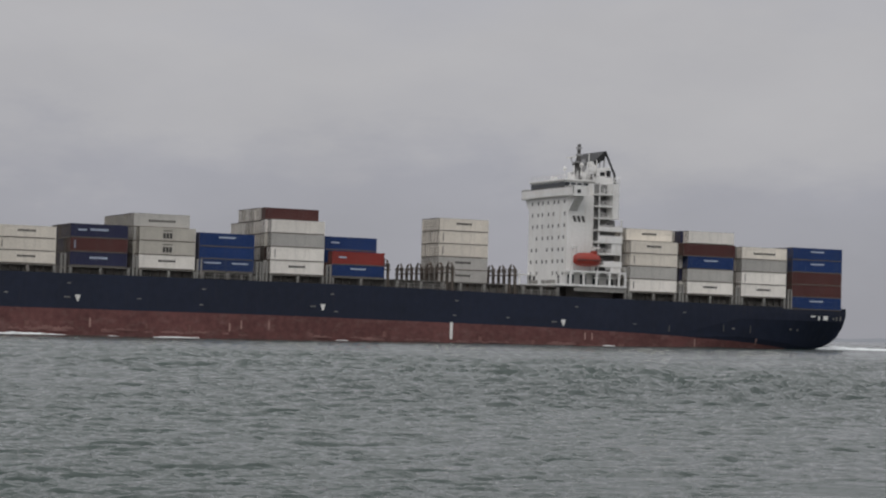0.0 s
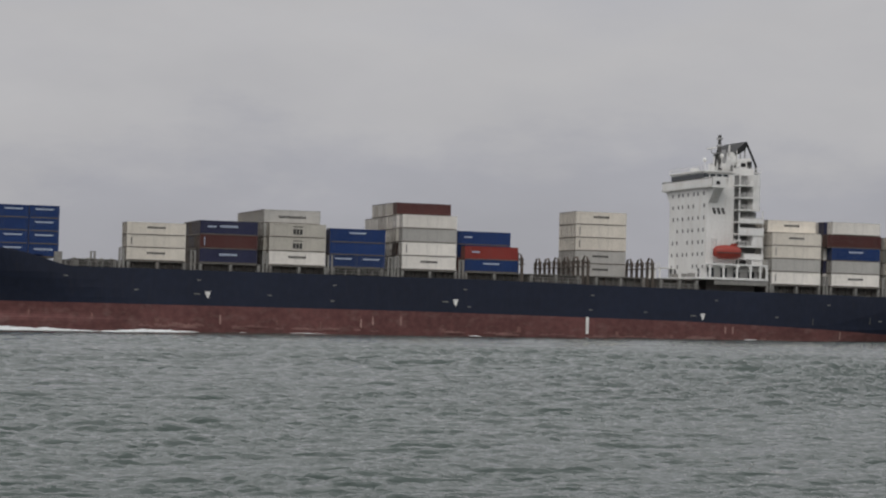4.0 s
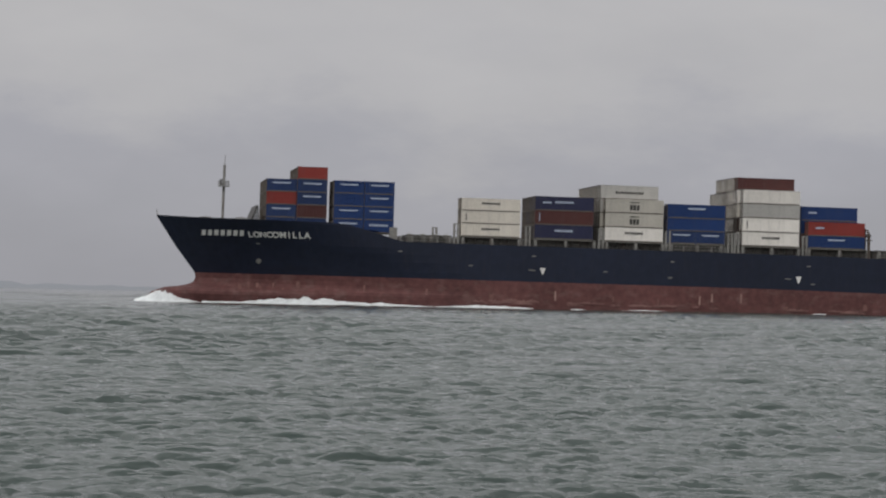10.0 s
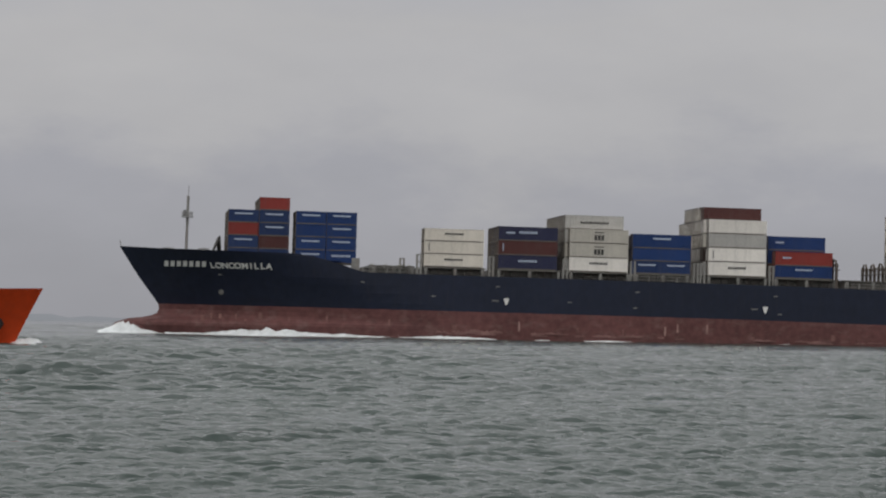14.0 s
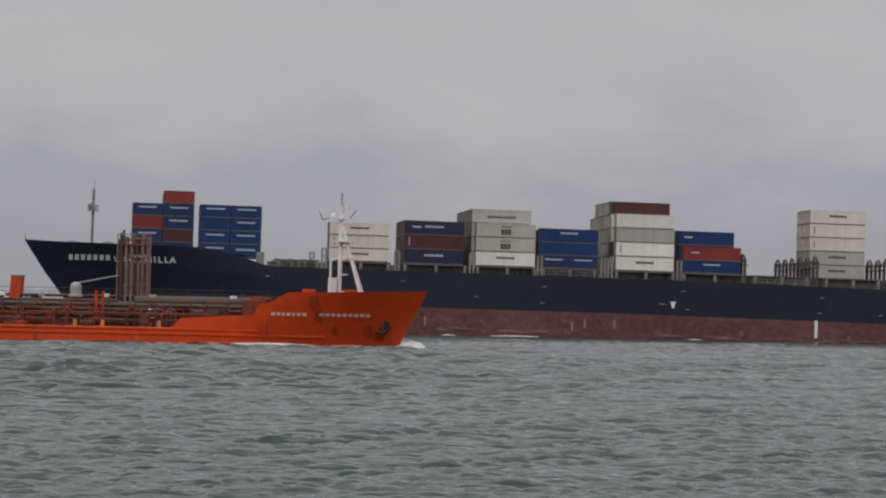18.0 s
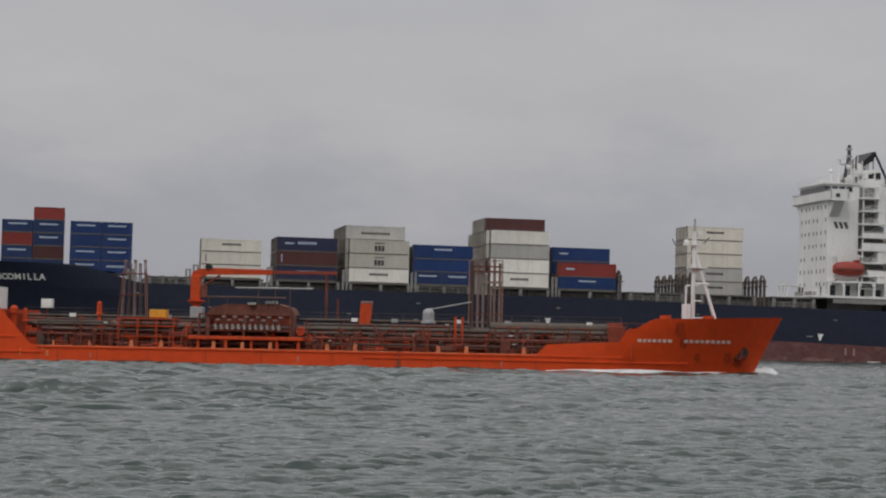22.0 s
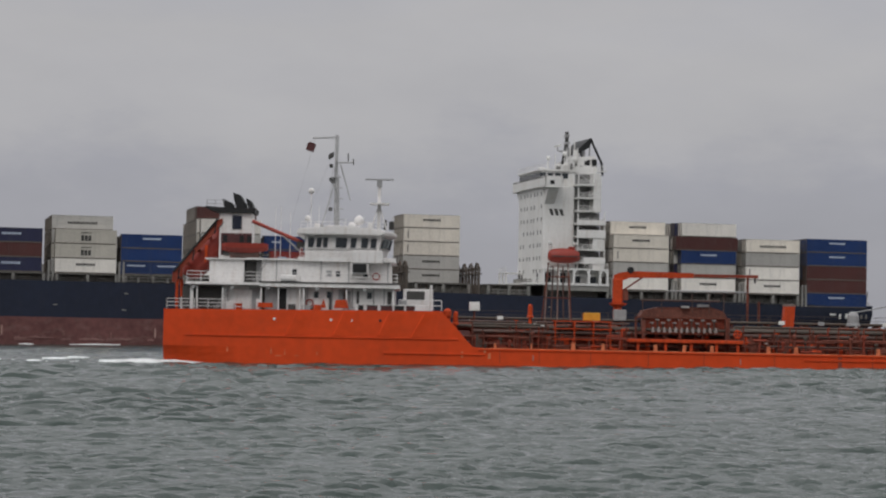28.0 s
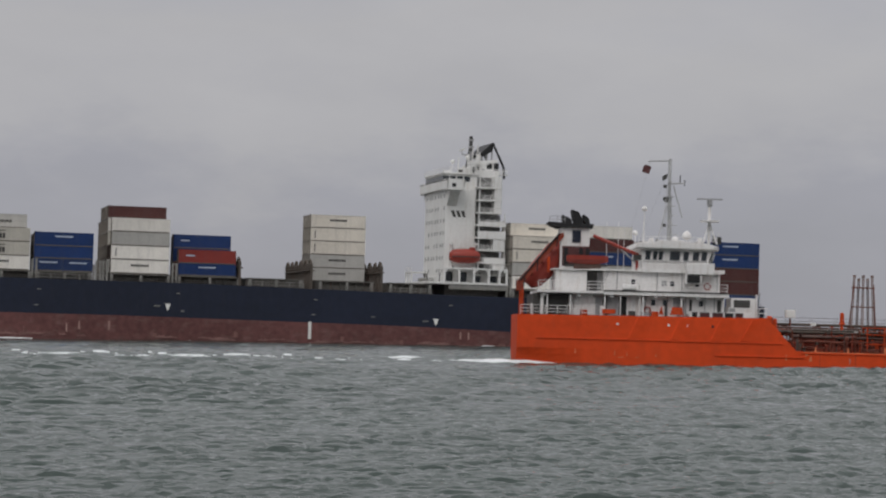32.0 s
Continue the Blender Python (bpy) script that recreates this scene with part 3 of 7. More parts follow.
def superstructure():
    x0, x1, y0, y1 = 54.3, 61.0, 4.4, 24.4
    z0, z1 = 14.3, 34.8
    tower = part("accommodation_block", bbox(x0, x1, y0, y1, z0, z1, 0.08), M_WHITE, ship, "white accommodation block with rows of small windows")
    # front windows: rows of decks
    wm = bbox(-0.05, 0.03, -0.33, 0.33, -0.42, 0.42, 0.02)
    wdata = data_of("window", wm, M_PALEGLASS)
    for k in range(7):
        z = 16.9 + 2.72 * k
        for c in range(7):
            if (k, c) in ((0, 3), (0, 4), (3, 6), (5, 1), (2, 4)):
                continue
            y = y0 + 1.7 + c * 2.72 + 0.3 * math.sin(c * 2.3 + k)
            ob = new("window", wdata)
            ob.parent, ob.location = tower, (x0 - 0.0, y, z)
    wside = data_of("window", bbox(-0.3, 0.3, -0.06, 0.03, -0.4, 0.4, 0.02), M_GLASS)
    for k, xx in ((5.45, 56.3), (1, 56.3), (0, 56.3)):
        ob = new("window", wside)
        ob.parent, ob.location = tower, (xx, y0, 17.4 + 2.72 * k)
    # bridge with its wings
    br = part("bridge", bbox(x0 - 0.3, x1 + 0.4, 5.2, 23.2, 34.8, 38.0, 0.12), M_WHITE, ship, "white navigating bridge with a band of dark windows")
    n = 18
    for i in range(n):
        y = 5.4 + 17.6 * i / n
        part("pane", bbox(x0 - 0.38, x0 - 0.27, y + 0.07, y + 17.6 / n - 0.07, 36.55, 37.7), M_GLASS, br)
    for i in range(4):
        xx = x0 - 0.6 + i * 1.6
        part("pane", bbox(xx, xx + 1.3, 5.12, 5.24, 36.5, 37.6), M_GLASS, br)
    part("bridge_roof", bbox(x0 - 0.6, x1 + 0.6, 4.8, 23.6, 38.0, 38.4, 0.06), M_WHITE, br)
    part("bridge_front_bulwark", bbox(x0 - 0.75, x0 - 0.61, 0.6, 27.2, 34.5, 36.35, 0.03), M_WHITE, br)
    part("bulwark_rail", tubes([((x0 - 0.68, 0.6, 36.45), (x0 - 0.68, 27.2, 36.45))], 0.1, 6), M_COAM, br)
    part("bridge_walkway", bbox(x0 - 0.6, x0 - 0.31, 3.4, 24.4, 34.55, 34.78), M_DECK, br)
    for yy in (0.54, 27.14):
        part("side_light", bbox(x0 + 0.4, x0 + 1.3, yy, yy + 0.12, 34.95, 35.75, 0.03), M_BLACK, br)
    for a, b in ((0.6, 5.2), (23.2, 27.2)):
        wing = bmesh.new()
        box(wing, x0 - 0.6, x0 + 3.2, a, b, 34.3, 34.75)
        box(wing, x0 - 0.6, x0 - 0.45, a, b, 34.75, 36.7)
        box(wing, x0 + 3.05, x0 + 3.2, a, b, 34.75, 36.2)
        e = a if a < 10 else b - 0.15
        box(wing, x0 - 0.6, x0 + 3.2, e, e + 0.15, 34.75, 36.7)
        part("bridge_wing", wing, M_WHITE, br)
        side = bmesh.new()
        yy = y0 if a < 10 else y1
        out = a + 0.3 if a < 10 else b - 0.3
        v = [side.verts.new(p) for p in ((x0 + 0.2, yy, 31.0), (x0 + 0.2, yy, 34.3), (x0 + 0.2, out, 34.3), (x0 + 2.4, yy, 31.0), (x0 + 2.4, yy, 34.3), (x0 + 2.4, out, 34.3))]
        for q in ((0, 1, 2), (3, 5, 4), (0, 2, 5, 3), (1, 4, 5, 2), (0, 3, 4, 1)):
            side.faces.new([v[i] for i in q])
        part("wing_bracket", side, M_WHITE, br)
    # open stair decks behind
    aft = part("engine_casing", bbox(61.1, 66.2, 5.4, 26.0, 13.6, 39.2, 0.1), M_WHITE, ship, "white engine casing behind stacked open decks")
    for k in range(8):
        z = 15.9 + 2.72 * k
        long = 67.4 if k < 5 else 66.4
        part("gallery_deck", bbox(61.05, long, 2.2, 5.5, z, z + 0.34), M_WHITE, aft)
        bm = bmesh.new()
        rail(bm, 61.2, long - 0.1, 2.3, z + 0.2, 1.05, 1.3, 0.045)
        rail_across(bm, long - 0.1, 2.3, 5.4, z + 0.2, 1.05, 1.5, 0.045)
        part("gallery_rail", bm, M_WHITE, aft)
        bm = bmesh.new()
        tube(bm, (62.0 + (k % 2) * 3.6, 4.6, z + 0.2), (65.6 - (k % 2) * 3.6, 4.6, z + 2.75), 0.12, 6)
        part("stair", bm, M_GREYM, aft)
        if k in (1, 3, 4):
            part("gallery_bulwark", bbox(61.1 if k > 2 else 62.6, long, 2.12, 2.24, z - 0.1, z + (1.2, 1.2, 0, 1.6, 1.0)[k], 0.02), M_WHITE, aft)
        else:
            part("gallery_end_wall", bbox(64.7, long - 0.25, 2.3, 5.4, z + 0.3, z + 2.74), M_WHITE, aft)
        # grey plate before the casing, with the gallery's shade in its colour
        part("gallery_shade", bbox(61.4, 64.6 if k > 4 else 66.9, 5.2, 5.38, z + 0.4, z + 2.6), M_SHADE, aft)
        for xx in (61.3, long - 0.3):
            part("pillar", bbox(xx, xx + 0.22, 2.4, 2.65, z + 0.2, z + 2.74), M_WHITE, aft)
    for xx, zz in ((63.4, 19.4), (63.0, 22.1), (64.4, 27.6), (63.4, 30.3)):
        part("door", bbox(xx, xx + 0.9, 5.3, 5.42, zz - 0.7, zz + 1.2), M_PALEGLASS, aft)
    # funnel casing, dark openings, and a thin sloping black cap on struts
    fun = bmesh.new()
    prism(fun, [(62.6, 38.4), (67.2, 38.4), (66.6, 41.8), (63.0, 41.4)], 8.0, 19.5)
    funnel = part("funnel", fun, M_WHITE, ship, "white funnel casing with a sloping black cap")
    cap = bmesh.new()
    prism(cap, [(62.6, 42.9), (63.2, 42.3), (65.4, 43.6), (65.9, 45.5), (65.4, 45.5)], 8.2, 19.3)
    part("funnel_cap", cap, M_BLACK, funnel)
    for xx, zz in ((63.2, 42.0), (64.3, 42.6), (65.4, 43.4)):
        for yy in (8.5, 13.5, 19.0):
            part("cap_strut", tubes([((xx, yy, 41.2), (xx, yy, zz + 0.4))], 0.18, 6), M_GREYM, funnel)
    for yy in (8.3, 19.2):
        part("exhaust_trunk", tubes([((65.6, yy, 45.3), (68.1, yy, 40.2)), ((68.1, yy, 40.2), (68.3, yy, 37.6))], 0.26, 6), M_BLACK, funnel)
    part("funnel_opening", bbox(64.2, 65.4, 7.92, 8.04, 39.6, 40.9), M_BLACK, funnel)
    part("funnel_panel", bbox(65.8, 66.9, 7.92, 8.04, 39.3, 41.0), M_BLACK, funnel)
    part("funnel_vent", bbox(63.1, 63.8, 7.92, 8.04, 38.8, 39.6), M_GREYM, funnel)
    part("funnel_platform", bbox(62.2, 68.6, 6.4, 8.0, 38.3, 38.5), M_WHITE, funnel)
    bm = bmesh.new()
    rail(bm, 62.3, 68.5, 6.5, 38.5, 1.0, 1.2, 0.05)
    part("funnel_rail", bm, M_WHITE, funnel)
    for xx, yy, w, hh in ((60.2, 9.0, 1.2, 1.9), (59.0, 12.0, 0.9, 1.4), (61.2, 17.5, 1.2, 2.4), (57.0, 18.0, 1.4, 1.2)):
        part("roof_locker", bbox(xx, xx + w, yy, yy + w, 38.5, 38.5 + hh, 0.06), M_WHITE, ship)
    # crowded roof: lockers, dark doorways, posts, lamp racks
    for xx, yy, w, hh, m in ((58.4, 5.4, 1.0, 1.0, M_WHITE), (60.0, 5.2, 1.1, 2.6, M_WHITE), (61.3, 6.0, 1.0, 3.4, M_WHITE), (62.0, 8.4, 0.9, 4.4, M_WHITE), (59.2, 7.2, 0.6, 0.8, M_BAR), (60.3, 5.0, 0.45, 1.2, M_BAR), (61.6, 5.9, 0.45, 1.3, M_BAR), (57.2, 5.0, 0.9, 0.5, M_BAR), (60.9, 10.4, 0.7, 5.0, M_GREYM)):
        part("roof_housing", bbox(xx, xx + w, yy, yy + w, 38.5, 38.55 + hh, 0.05), m, ship)
    for xx, yy, hh in ((57.0, 5.2, 1.8), (58.0, 9.0, 3.4), (59.4, 5.2, 4.0), (60.7, 7.0, 5.6), (61.9, 5.4, 4.6), (55.6, 6.4, 1.4), (62.8, 11.0, 6.6)):
        part("roof_post", tubes([((xx, yy, 38.5), (xx, yy, 38.5 + hh))], 0.13, 6), M_WHITE, ship)
    part("roof_gantry", bbox(59.3, 64.0, 5.1, 5.6, 40.4, 40.65), M_WHITE, ship)
    # owner's mark on the side: plain slanted bars
    for k, xx in enumerate((55.5, 56.6, 57.7)):
        bm = bmesh.new()
        prism(bm, [(xx, 30.0), (xx + 0.75, 30.0), (xx + 1.15, 28.6), (xx + 0.55, 28.6)], y0 - 0.05, y0 + 0.02)
        part("owner_mark", bm, M_BAR, tower)
    # masts
    bm = tubes([((62.2, 15.0, 38.5), (62.2, 15.0, 47.3)), ((61.5, 13.4, 38.5), (62.2, 15.0, 45.0)), ((61.5, 16.6, 38.5), (62.2, 15.0, 45.0))], 0.4, 8)
    mast = part("radar_mast", bm, M_BAR, ship, "grey radar mast on the bridge roof")
    for zz in (41.2, 44.6, 46.2):
        part("mast_bracket", bbox(61.7, 62.7, 14.4, 15.6, zz, zz + 0.5), M_GREYM, mast)
    part("radar_platform", bbox(61.0, 63.2, 13.6, 16.4, 43.0, 43.2), M_GREYM, mast)
    part("radar_scanner", bbox(60.0, 60.35, 12.6, 17.2, 44.0, 44.35), M_WHITE, mast)
    part("scanner_post", tubes([((60.2, 15, 43.2), (60.2, 15, 44.1)), ((60.2, 15, 43.1), (62.2, 15, 43.1))], 0.1), M_GREYM, mast)
    for xx, yy, hh in ((57.6, 13.0, 2.4), (60.2, 9.6, 3.2)):
        pl = part("aerial", tubes([((xx, yy, 38.5), (xx, yy, 38.5 + hh))], 0.07), M_WHITE, ship)
        bm = bmesh.new()
        lathe(bm, (xx, yy, 38.5 + hh - 0.1), [(0.12, 0), (0.42, 0.25), (0.48, 0.55), (0.3, 0.9), (0.05, 1.02)], 10)
        part("radome", bm, M_WHITE, pl, smooth=True)
    bm = bmesh.new()
    rail(bm, x0 - 0.5, x1 + 0.4, 4.95, 38.4, 1.0, 1.4, 0.04)
    rail_across(bm, x0 - 0.5, 4.95, 23.5, 38.4, 1.0, 1.5, 0.04)
    part("roof_rail", bm, M_WHITE, ship)
    # boat deck
    boat = part("boat_deck", bbox(49.9, 67.7, 0.1, 32.1, 13.85, 14.3, 0.04), M_WHITE, ship, "white boat deck with open framed bays")
    part("upper_boat_deck", bbox(53.2, 67.6, 0.15, 4.4, 17.1, 17.45), M_WHITE, boat)
    for xx in (53.3, 56.6, 59.9, 63.2, 65.6, 67.2):
        part("frame_post", bbox(xx, xx + 0.42, 0.2, 0.62, 14.3, 17.1), M_WHITE, boat)
    for a, b in ((53.7, 56.6), (60.3, 63.2), (65.9, 67.2)):
        bm = bmesh.new()
        prism(bm, [(a, 17.1), (a + 0.7, 17.1), (a, 16.4)], 0.25, 0.5)
        prism(bm, [(b, 17.1), (b - 0.7, 17.1), (b, 16.4)], 0.25, 0.5)
        part("gusset", bm, M_WHITE, boat)
    bm = bmesh.new()
    rail(bm, 50.0, 53.2, 0.3, 14.3, 1.1, 1.2, 0.05)
    part("boat_deck_rail", bm, M_WHITE, boat)
    bm = bmesh.new()
    rail(bm, 62.4, 67.4, 0.35, 17.45, 1.1, 1.2, 0.05)
    part("boat_deck_rail", bm, M_WHITE, boat)
    part("deck_shadow_gap", bbox(54.5, 67.0, 4.0, 4.3, 14.35, 17.1), M_WHITE, boat)
    for xx in (54.2, 57.4, 60.6, 64.2):
        part("boat_deck_door", bbox(xx + 0.3, xx + 1.9, 3.9, 4.02, 14.5, 16.6), M_GLASS, boat)
    part("boat_deck_house", bbox(54.6, 66.6, 4.5, 26.0, 11.0, 13.84), M_POST, boat)
    part("boat_deck_skirt", bbox(54.5, 67.6, 0.3, 0.45, 12.75, 13.85), M_POST, boat)
    # foot of the tower front: dark doors, winch boxes and a short raised walk on the far side
    for yy in (20.2, 22.4, 7.6):
        part("front_door", bbox(x0 - 0.08, x0 + 0.03, yy, yy + 0.9, 14.45, 16.4, 0.02), M_BLACK, boat)
    part("front_walk", bbox(50.8, 54.2, 21.5, 27.6, 16.6, 16.8), M_WHITE, boat)
    for yy in (21.6, 24.4, 27.2):
        part("walk_post", bbox(50.85, 51.15, yy, yy + 0.3, 14.3, 16.6), M_WHITE, boat)
    bm = bmesh.new()
    rail_across(bm, 50.9, 21.6, 27.5, 16.8, 1.0, 1.6, 0.04)
    part("walk_rail", bm, M_WHITE, boat)
    for xx, yy, w in ((51.4, 6.0, 1.2), (52.2, 11.0, 1.0), (51.6, 16.0, 1.4)):
        part("deck_winch", bbox(xx, xx + w, yy, yy + 1.8, 14.3, 15.3, 0.12), M_POST, boat)
    # davits
    for xx in (55.2, 60.6):
        bm = bmesh.new()
        prism(bm, [(xx, 17.45), (xx + 0.5, 17.45), (xx + 0.5, 22.6), (xx + 0.2, 23.2), (xx, 22.6)], 3.2, 3.6)
        box(bm, xx + 0.05, xx + 0.45, 0.6, 3.4, 22.5, 22.9)
        part("davit", bm, M_WHITE, boat)


def lifeboat():
    boat = root("lifeboat", "enclosed orange-red lifeboat hanging in white davits beside the superstructure", "lifeboat")
    bm = bmesh.new()
    rings = []
    for i in range(13):
        u = i / 12 * 2 - 1
        w = max(1 - abs(u) ** 2.6, 0.02) ** 0.5
        ring = []
        for k in range(14):
            a = k * 2 * math.pi / 14
            z = math.sin(a)
            ring.append(bm.verts.new((u * 3.45, math.cos(a) * 1.35 * w, (z * 1.45 if z < 0 else z * 1.75) * (0.35 + 0.65 * w))))
        rings.append(ring)
    for a, b in zip(rings, rings[1:]):
        for k in range(14):
            bm.faces.new((a[k], a[(k + 1) % 14], b[(k + 1) % 14], b[k]))
    bm.faces.new(rings[0])
    bm.faces.new(rings[-1][::-1])
    part("boat_hull", bm, M_BOAT, boat, smooth=True)
    part("conning_cupola", bbox(1.0, 2.3, -0.5, 0.5, 1.4, 2.1, 0.15), M_BOAT, boat)
    part("fender_line", bbox(-3.1, 3.1, -1.38, -1.28, -0.1, 0.08), M_BAR, boat)
    for xx in (-2.7, 2.7):
        part("lifting_hook", tubes([((xx, 0, 0.8), (xx, 0, 3.0))], 0.06), M_GREYM, boat)
    return boat


coamings()
lashing_bridge(8.9)
lashing_bridge(24.3)
lashing_bridge(39.6)
superstructure()
boat = lifeboat()
BOAT_AT = pose(58.2, 1.7, 19.9)


def bow_fittings():
    mast = part("foremast", tubes([((-124.8, MID, 14.7), (-124.7, MID, 27.2))], 0.28, 8), M_POST, ship, "pale grey foremast with a lamp platform")
    part("mast_tip", tubes([((-124.7, MID, 27.2), (-124.6, MID, 29.2))], 0.09), M_GREYM, mast)
    for dy in (-1.6, 1.6):
        part("mast_stay", tubes([((-124.8, MID + dy, 14.7), (-124.7, MID, 22.8))], 0.14), M_POST, mast)
    part("lamp_platform", bbox(-125.9, -123.6, MID - 1.2, MID + 1.2, 22.7, 22.95), M_GREYM, mast)
    for yy in (MID - 1.1, MID + 1.1):
        bm = bmesh.new()
        rail(bm, -125.8, -123.7, yy, 22.95, 0.9, 0.8, 0.06)
        part("platform_rail", bm, M_GREYM, mast)
    part("lamp", bbox(-125.6, -124.9, MID - 0.4, MID + 0.4, 23.0, 24.2, 0.1), M_BAR, mast)
    for xx, yy in ((-128.5, 12.5), (-128.5, 19.5), (-121.4, 9.5)):
        bm = bmesh.new()
        tube(bm, (xx, yy - 1.3, 15.6), (xx, yy + 1.3, 15.6), 0.75, 12)
        box(bm, xx - 1.1, xx + 1.1, yy - 1.5, yy - 1.2, 14.7, 16.2)
        box(bm, xx - 1.1, xx + 1.1, yy + 1.2, yy + 1.5, 14.7, 16.2)
        part("windlass", bm, M_GREYM, ship)
    bm = bmesh.new()
    prism(bm, [(-119.9, 14.7), (-119.6, 14.7), (-118.1, 18.6), (-118.3, 18.9)], 7.0, 25.0)
    for yy in (7.2, 13.0, 19.0, 24.7):
        tube(bm, (-117.9, yy, 14.7), (-118.2, yy, 18.6), 0.16, 6)
    part("breakwater", bm, M_BAR, ship, "grey breakwater before the foremost stack")
    part("bow_jackstaff", tubes([((-138.0, MID, 15.8), (-138.4, MID, 17.6))], 0.1), M_POST, ship)
    part("stern_staff", tubes([((126.0, 1.6, 10.6), (126.4, 1.6, 14.2))], 0.12), M_POST, ship)
    bm = bmesh.new()
    rail(bm, 112.6, 126.6, 1.3, 10.6, 1.2, 1.5, 0.05)
    part("stern_rail", bm, M_POST, ship)
    for xx in (-87.6, -84.8, -82.0, -80.0):
        bm = bmesh.new()
        lathe(bm, (xx, 1.8, 11.6), [(0.3, 0), (0.3, 1.5), (0.55, 1.7), (0.55, 2.2), (0.1, 2.4)], 10)
        part("ventilator", bm, M_POST, ship)
    bm = bmesh.new()
    box(bm, -91.8, -90.2, 0.5, 1.6, 11.65, 15.0)
    part("side_locker", bm, M_POST, ship)


def hull_y(x, z):
    return MID - hull_breadth(x, z)


def hull_patch(name, x0, x1, z0, z1, mat, parent, label=""):
    """A thin painted plate lying on the near side of the hull."""
    bm = bmesh.new()
    a = [bm.verts.new((x, hull_y(x, z) - 0.06, z)) for x, z in ((x0, z0), (x1, z0), (x1, z1), (x0, z1))]
    b = [bm.verts.new((v.co.x, v.co.y + 0.16, v.co.z)) for v in a]
    bm.faces.new(a)
    bm.faces.new(b[::-1])
    for i in range(4):
        bm.faces.new((a[i], a[(i + 1) % 4], b[(i + 1) % 4], b[i]))
    return part(name, bm, mat, parent, label)


def hull_marks():
    for x, z in ((-60.1, 7.2), (-6.1, 7.1), (51.8, 5.6)):
        bm = bmesh.new()
        y = hull_y(x, z) - 0.04
        v = [bm.verts.new(p) for p in ((x - 0.6, y, z + 0.6), (x + 0.6, y, z + 0.6), (x + 0.15, y, z - 0.75), (x - 0.15, y, z - 0.75))]
        w = [bm.verts.new((p.co.x, y + 0.08, p.co.z)) for p in v]
        bm.faces.new(v)
        bm.faces.new(w[::-1])
        for i in range(4):
            bm.faces.new((v[i], v[(i + 1) % 4], w[(i + 1) % 4], w[i]))
        part("tug_mark", bm, M_MARK, ship, "white arrow mark on the hull")
        hull_patch("tug_bar", x - 2.9, x - 1.6, z - 0.05, z + 0.15, M_POST, ship)
    hull_patch("load_mark", 23.95, 24.6, 1.1, 4.75, M_MARK, ship, "white vertical draught mark")
    for x, z in ((-118.0, 10.9), (-62.0, 10.1), (-33.0, 9.9), (-4.0, 9.9), (25.4, 9.5), (55.0, 9.2), (83.0, 8.9), (-89.5, 10.2), (-33.4, 6.6), (25.0, 6.3), (-3.0, 6.2), (-75.0, 7.8), (-47.0, 7.4), (38.0, 6.2), (70.0, 5.8)):
        hull_patch("fairlead", x - 0.4, x + 0.4, z - 0.1, z + 0.1, M_POST, ship)
    for x in (-57.5, -27.2, -24.6, -18.4, 57.2, 59.0, 86.0, 103.0):
        hull_patch("scrape", x, x + 0.32, 1.6 + 0.5 * math.sin(x), 3.3 + 0.6 * math.cos(x * 2), M_SCRAPE, ship)
    for x, w, za, zb, m in ((117.4, 1.3, 8.9, 9.25, M_MARK), (119.5, 0.45, 8.2, 9.2, M_MARK), (120.9, 1.2, 8.3, 9.3, M_MARK), (123.6, 0.35, 8.4, 8.9, M_POST), (124.5, 0.35, 8.3, 9.1, M_POST), (125.6, 0.35, 8.3, 9.2, M_POST), (114.0, 0.4, 5.6, 5.9, M_POST), (112.0, 0.6, 5.7, 6.0, M_POST), (101.0, 0.16, 4.6, 6.4, M_COAM), (96.0, 0.7, 5.4, 5.7, M_POST), (93.6, 0.16, 4.8, 6.4, M_COAM), (79.0, 0.16, 4.4, 5.8, M_COAM)):
        hull_patch("mooring_port" if x > 105 else "hull_mark", x, x + w, za, zb, m, ship)
    rnd = random.Random(21)
    for x in (-121.5, -119.6, -117.9, -117.2, -114.6, -112.8, -109.9, -104.0, -96.5, -84.0, -71.0, -45.5, -36.0, -9.0, 8.0, 31.0, 44.0, 66.0, 74.5, 95.0):
        lift = 1.2 if x < -90 else 0.2 - x * 0.01
        za = lift + rnd.uniform(0.2, 0.9)
        hull_patch("rust_smear", x, x + rnd.uniform(0.3, 0.9), za, za + rnd.uniform(0.5, 1.5), M_SMEAR, ship)
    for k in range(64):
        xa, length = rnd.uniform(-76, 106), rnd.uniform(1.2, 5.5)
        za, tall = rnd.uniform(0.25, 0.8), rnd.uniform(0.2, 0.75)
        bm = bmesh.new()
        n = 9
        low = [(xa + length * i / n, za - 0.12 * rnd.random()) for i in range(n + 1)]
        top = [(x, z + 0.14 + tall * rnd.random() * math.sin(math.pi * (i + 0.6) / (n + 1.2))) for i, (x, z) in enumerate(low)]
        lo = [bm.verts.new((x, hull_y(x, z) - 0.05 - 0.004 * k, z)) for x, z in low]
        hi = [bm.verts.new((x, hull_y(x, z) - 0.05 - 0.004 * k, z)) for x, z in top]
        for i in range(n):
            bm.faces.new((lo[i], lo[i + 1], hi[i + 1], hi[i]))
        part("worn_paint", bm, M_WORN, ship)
    hull_patch("waterline_plate", 109.0, 113.4, 0.15, 0.5, M_MARK, ship)
    part("rudder", bbox(116.9, 120.2, MID - 0.5, MID + 0.5, -3, 1.5, 0.1), M_HULL_BLUE, ship)
    bm = bmesh.new()
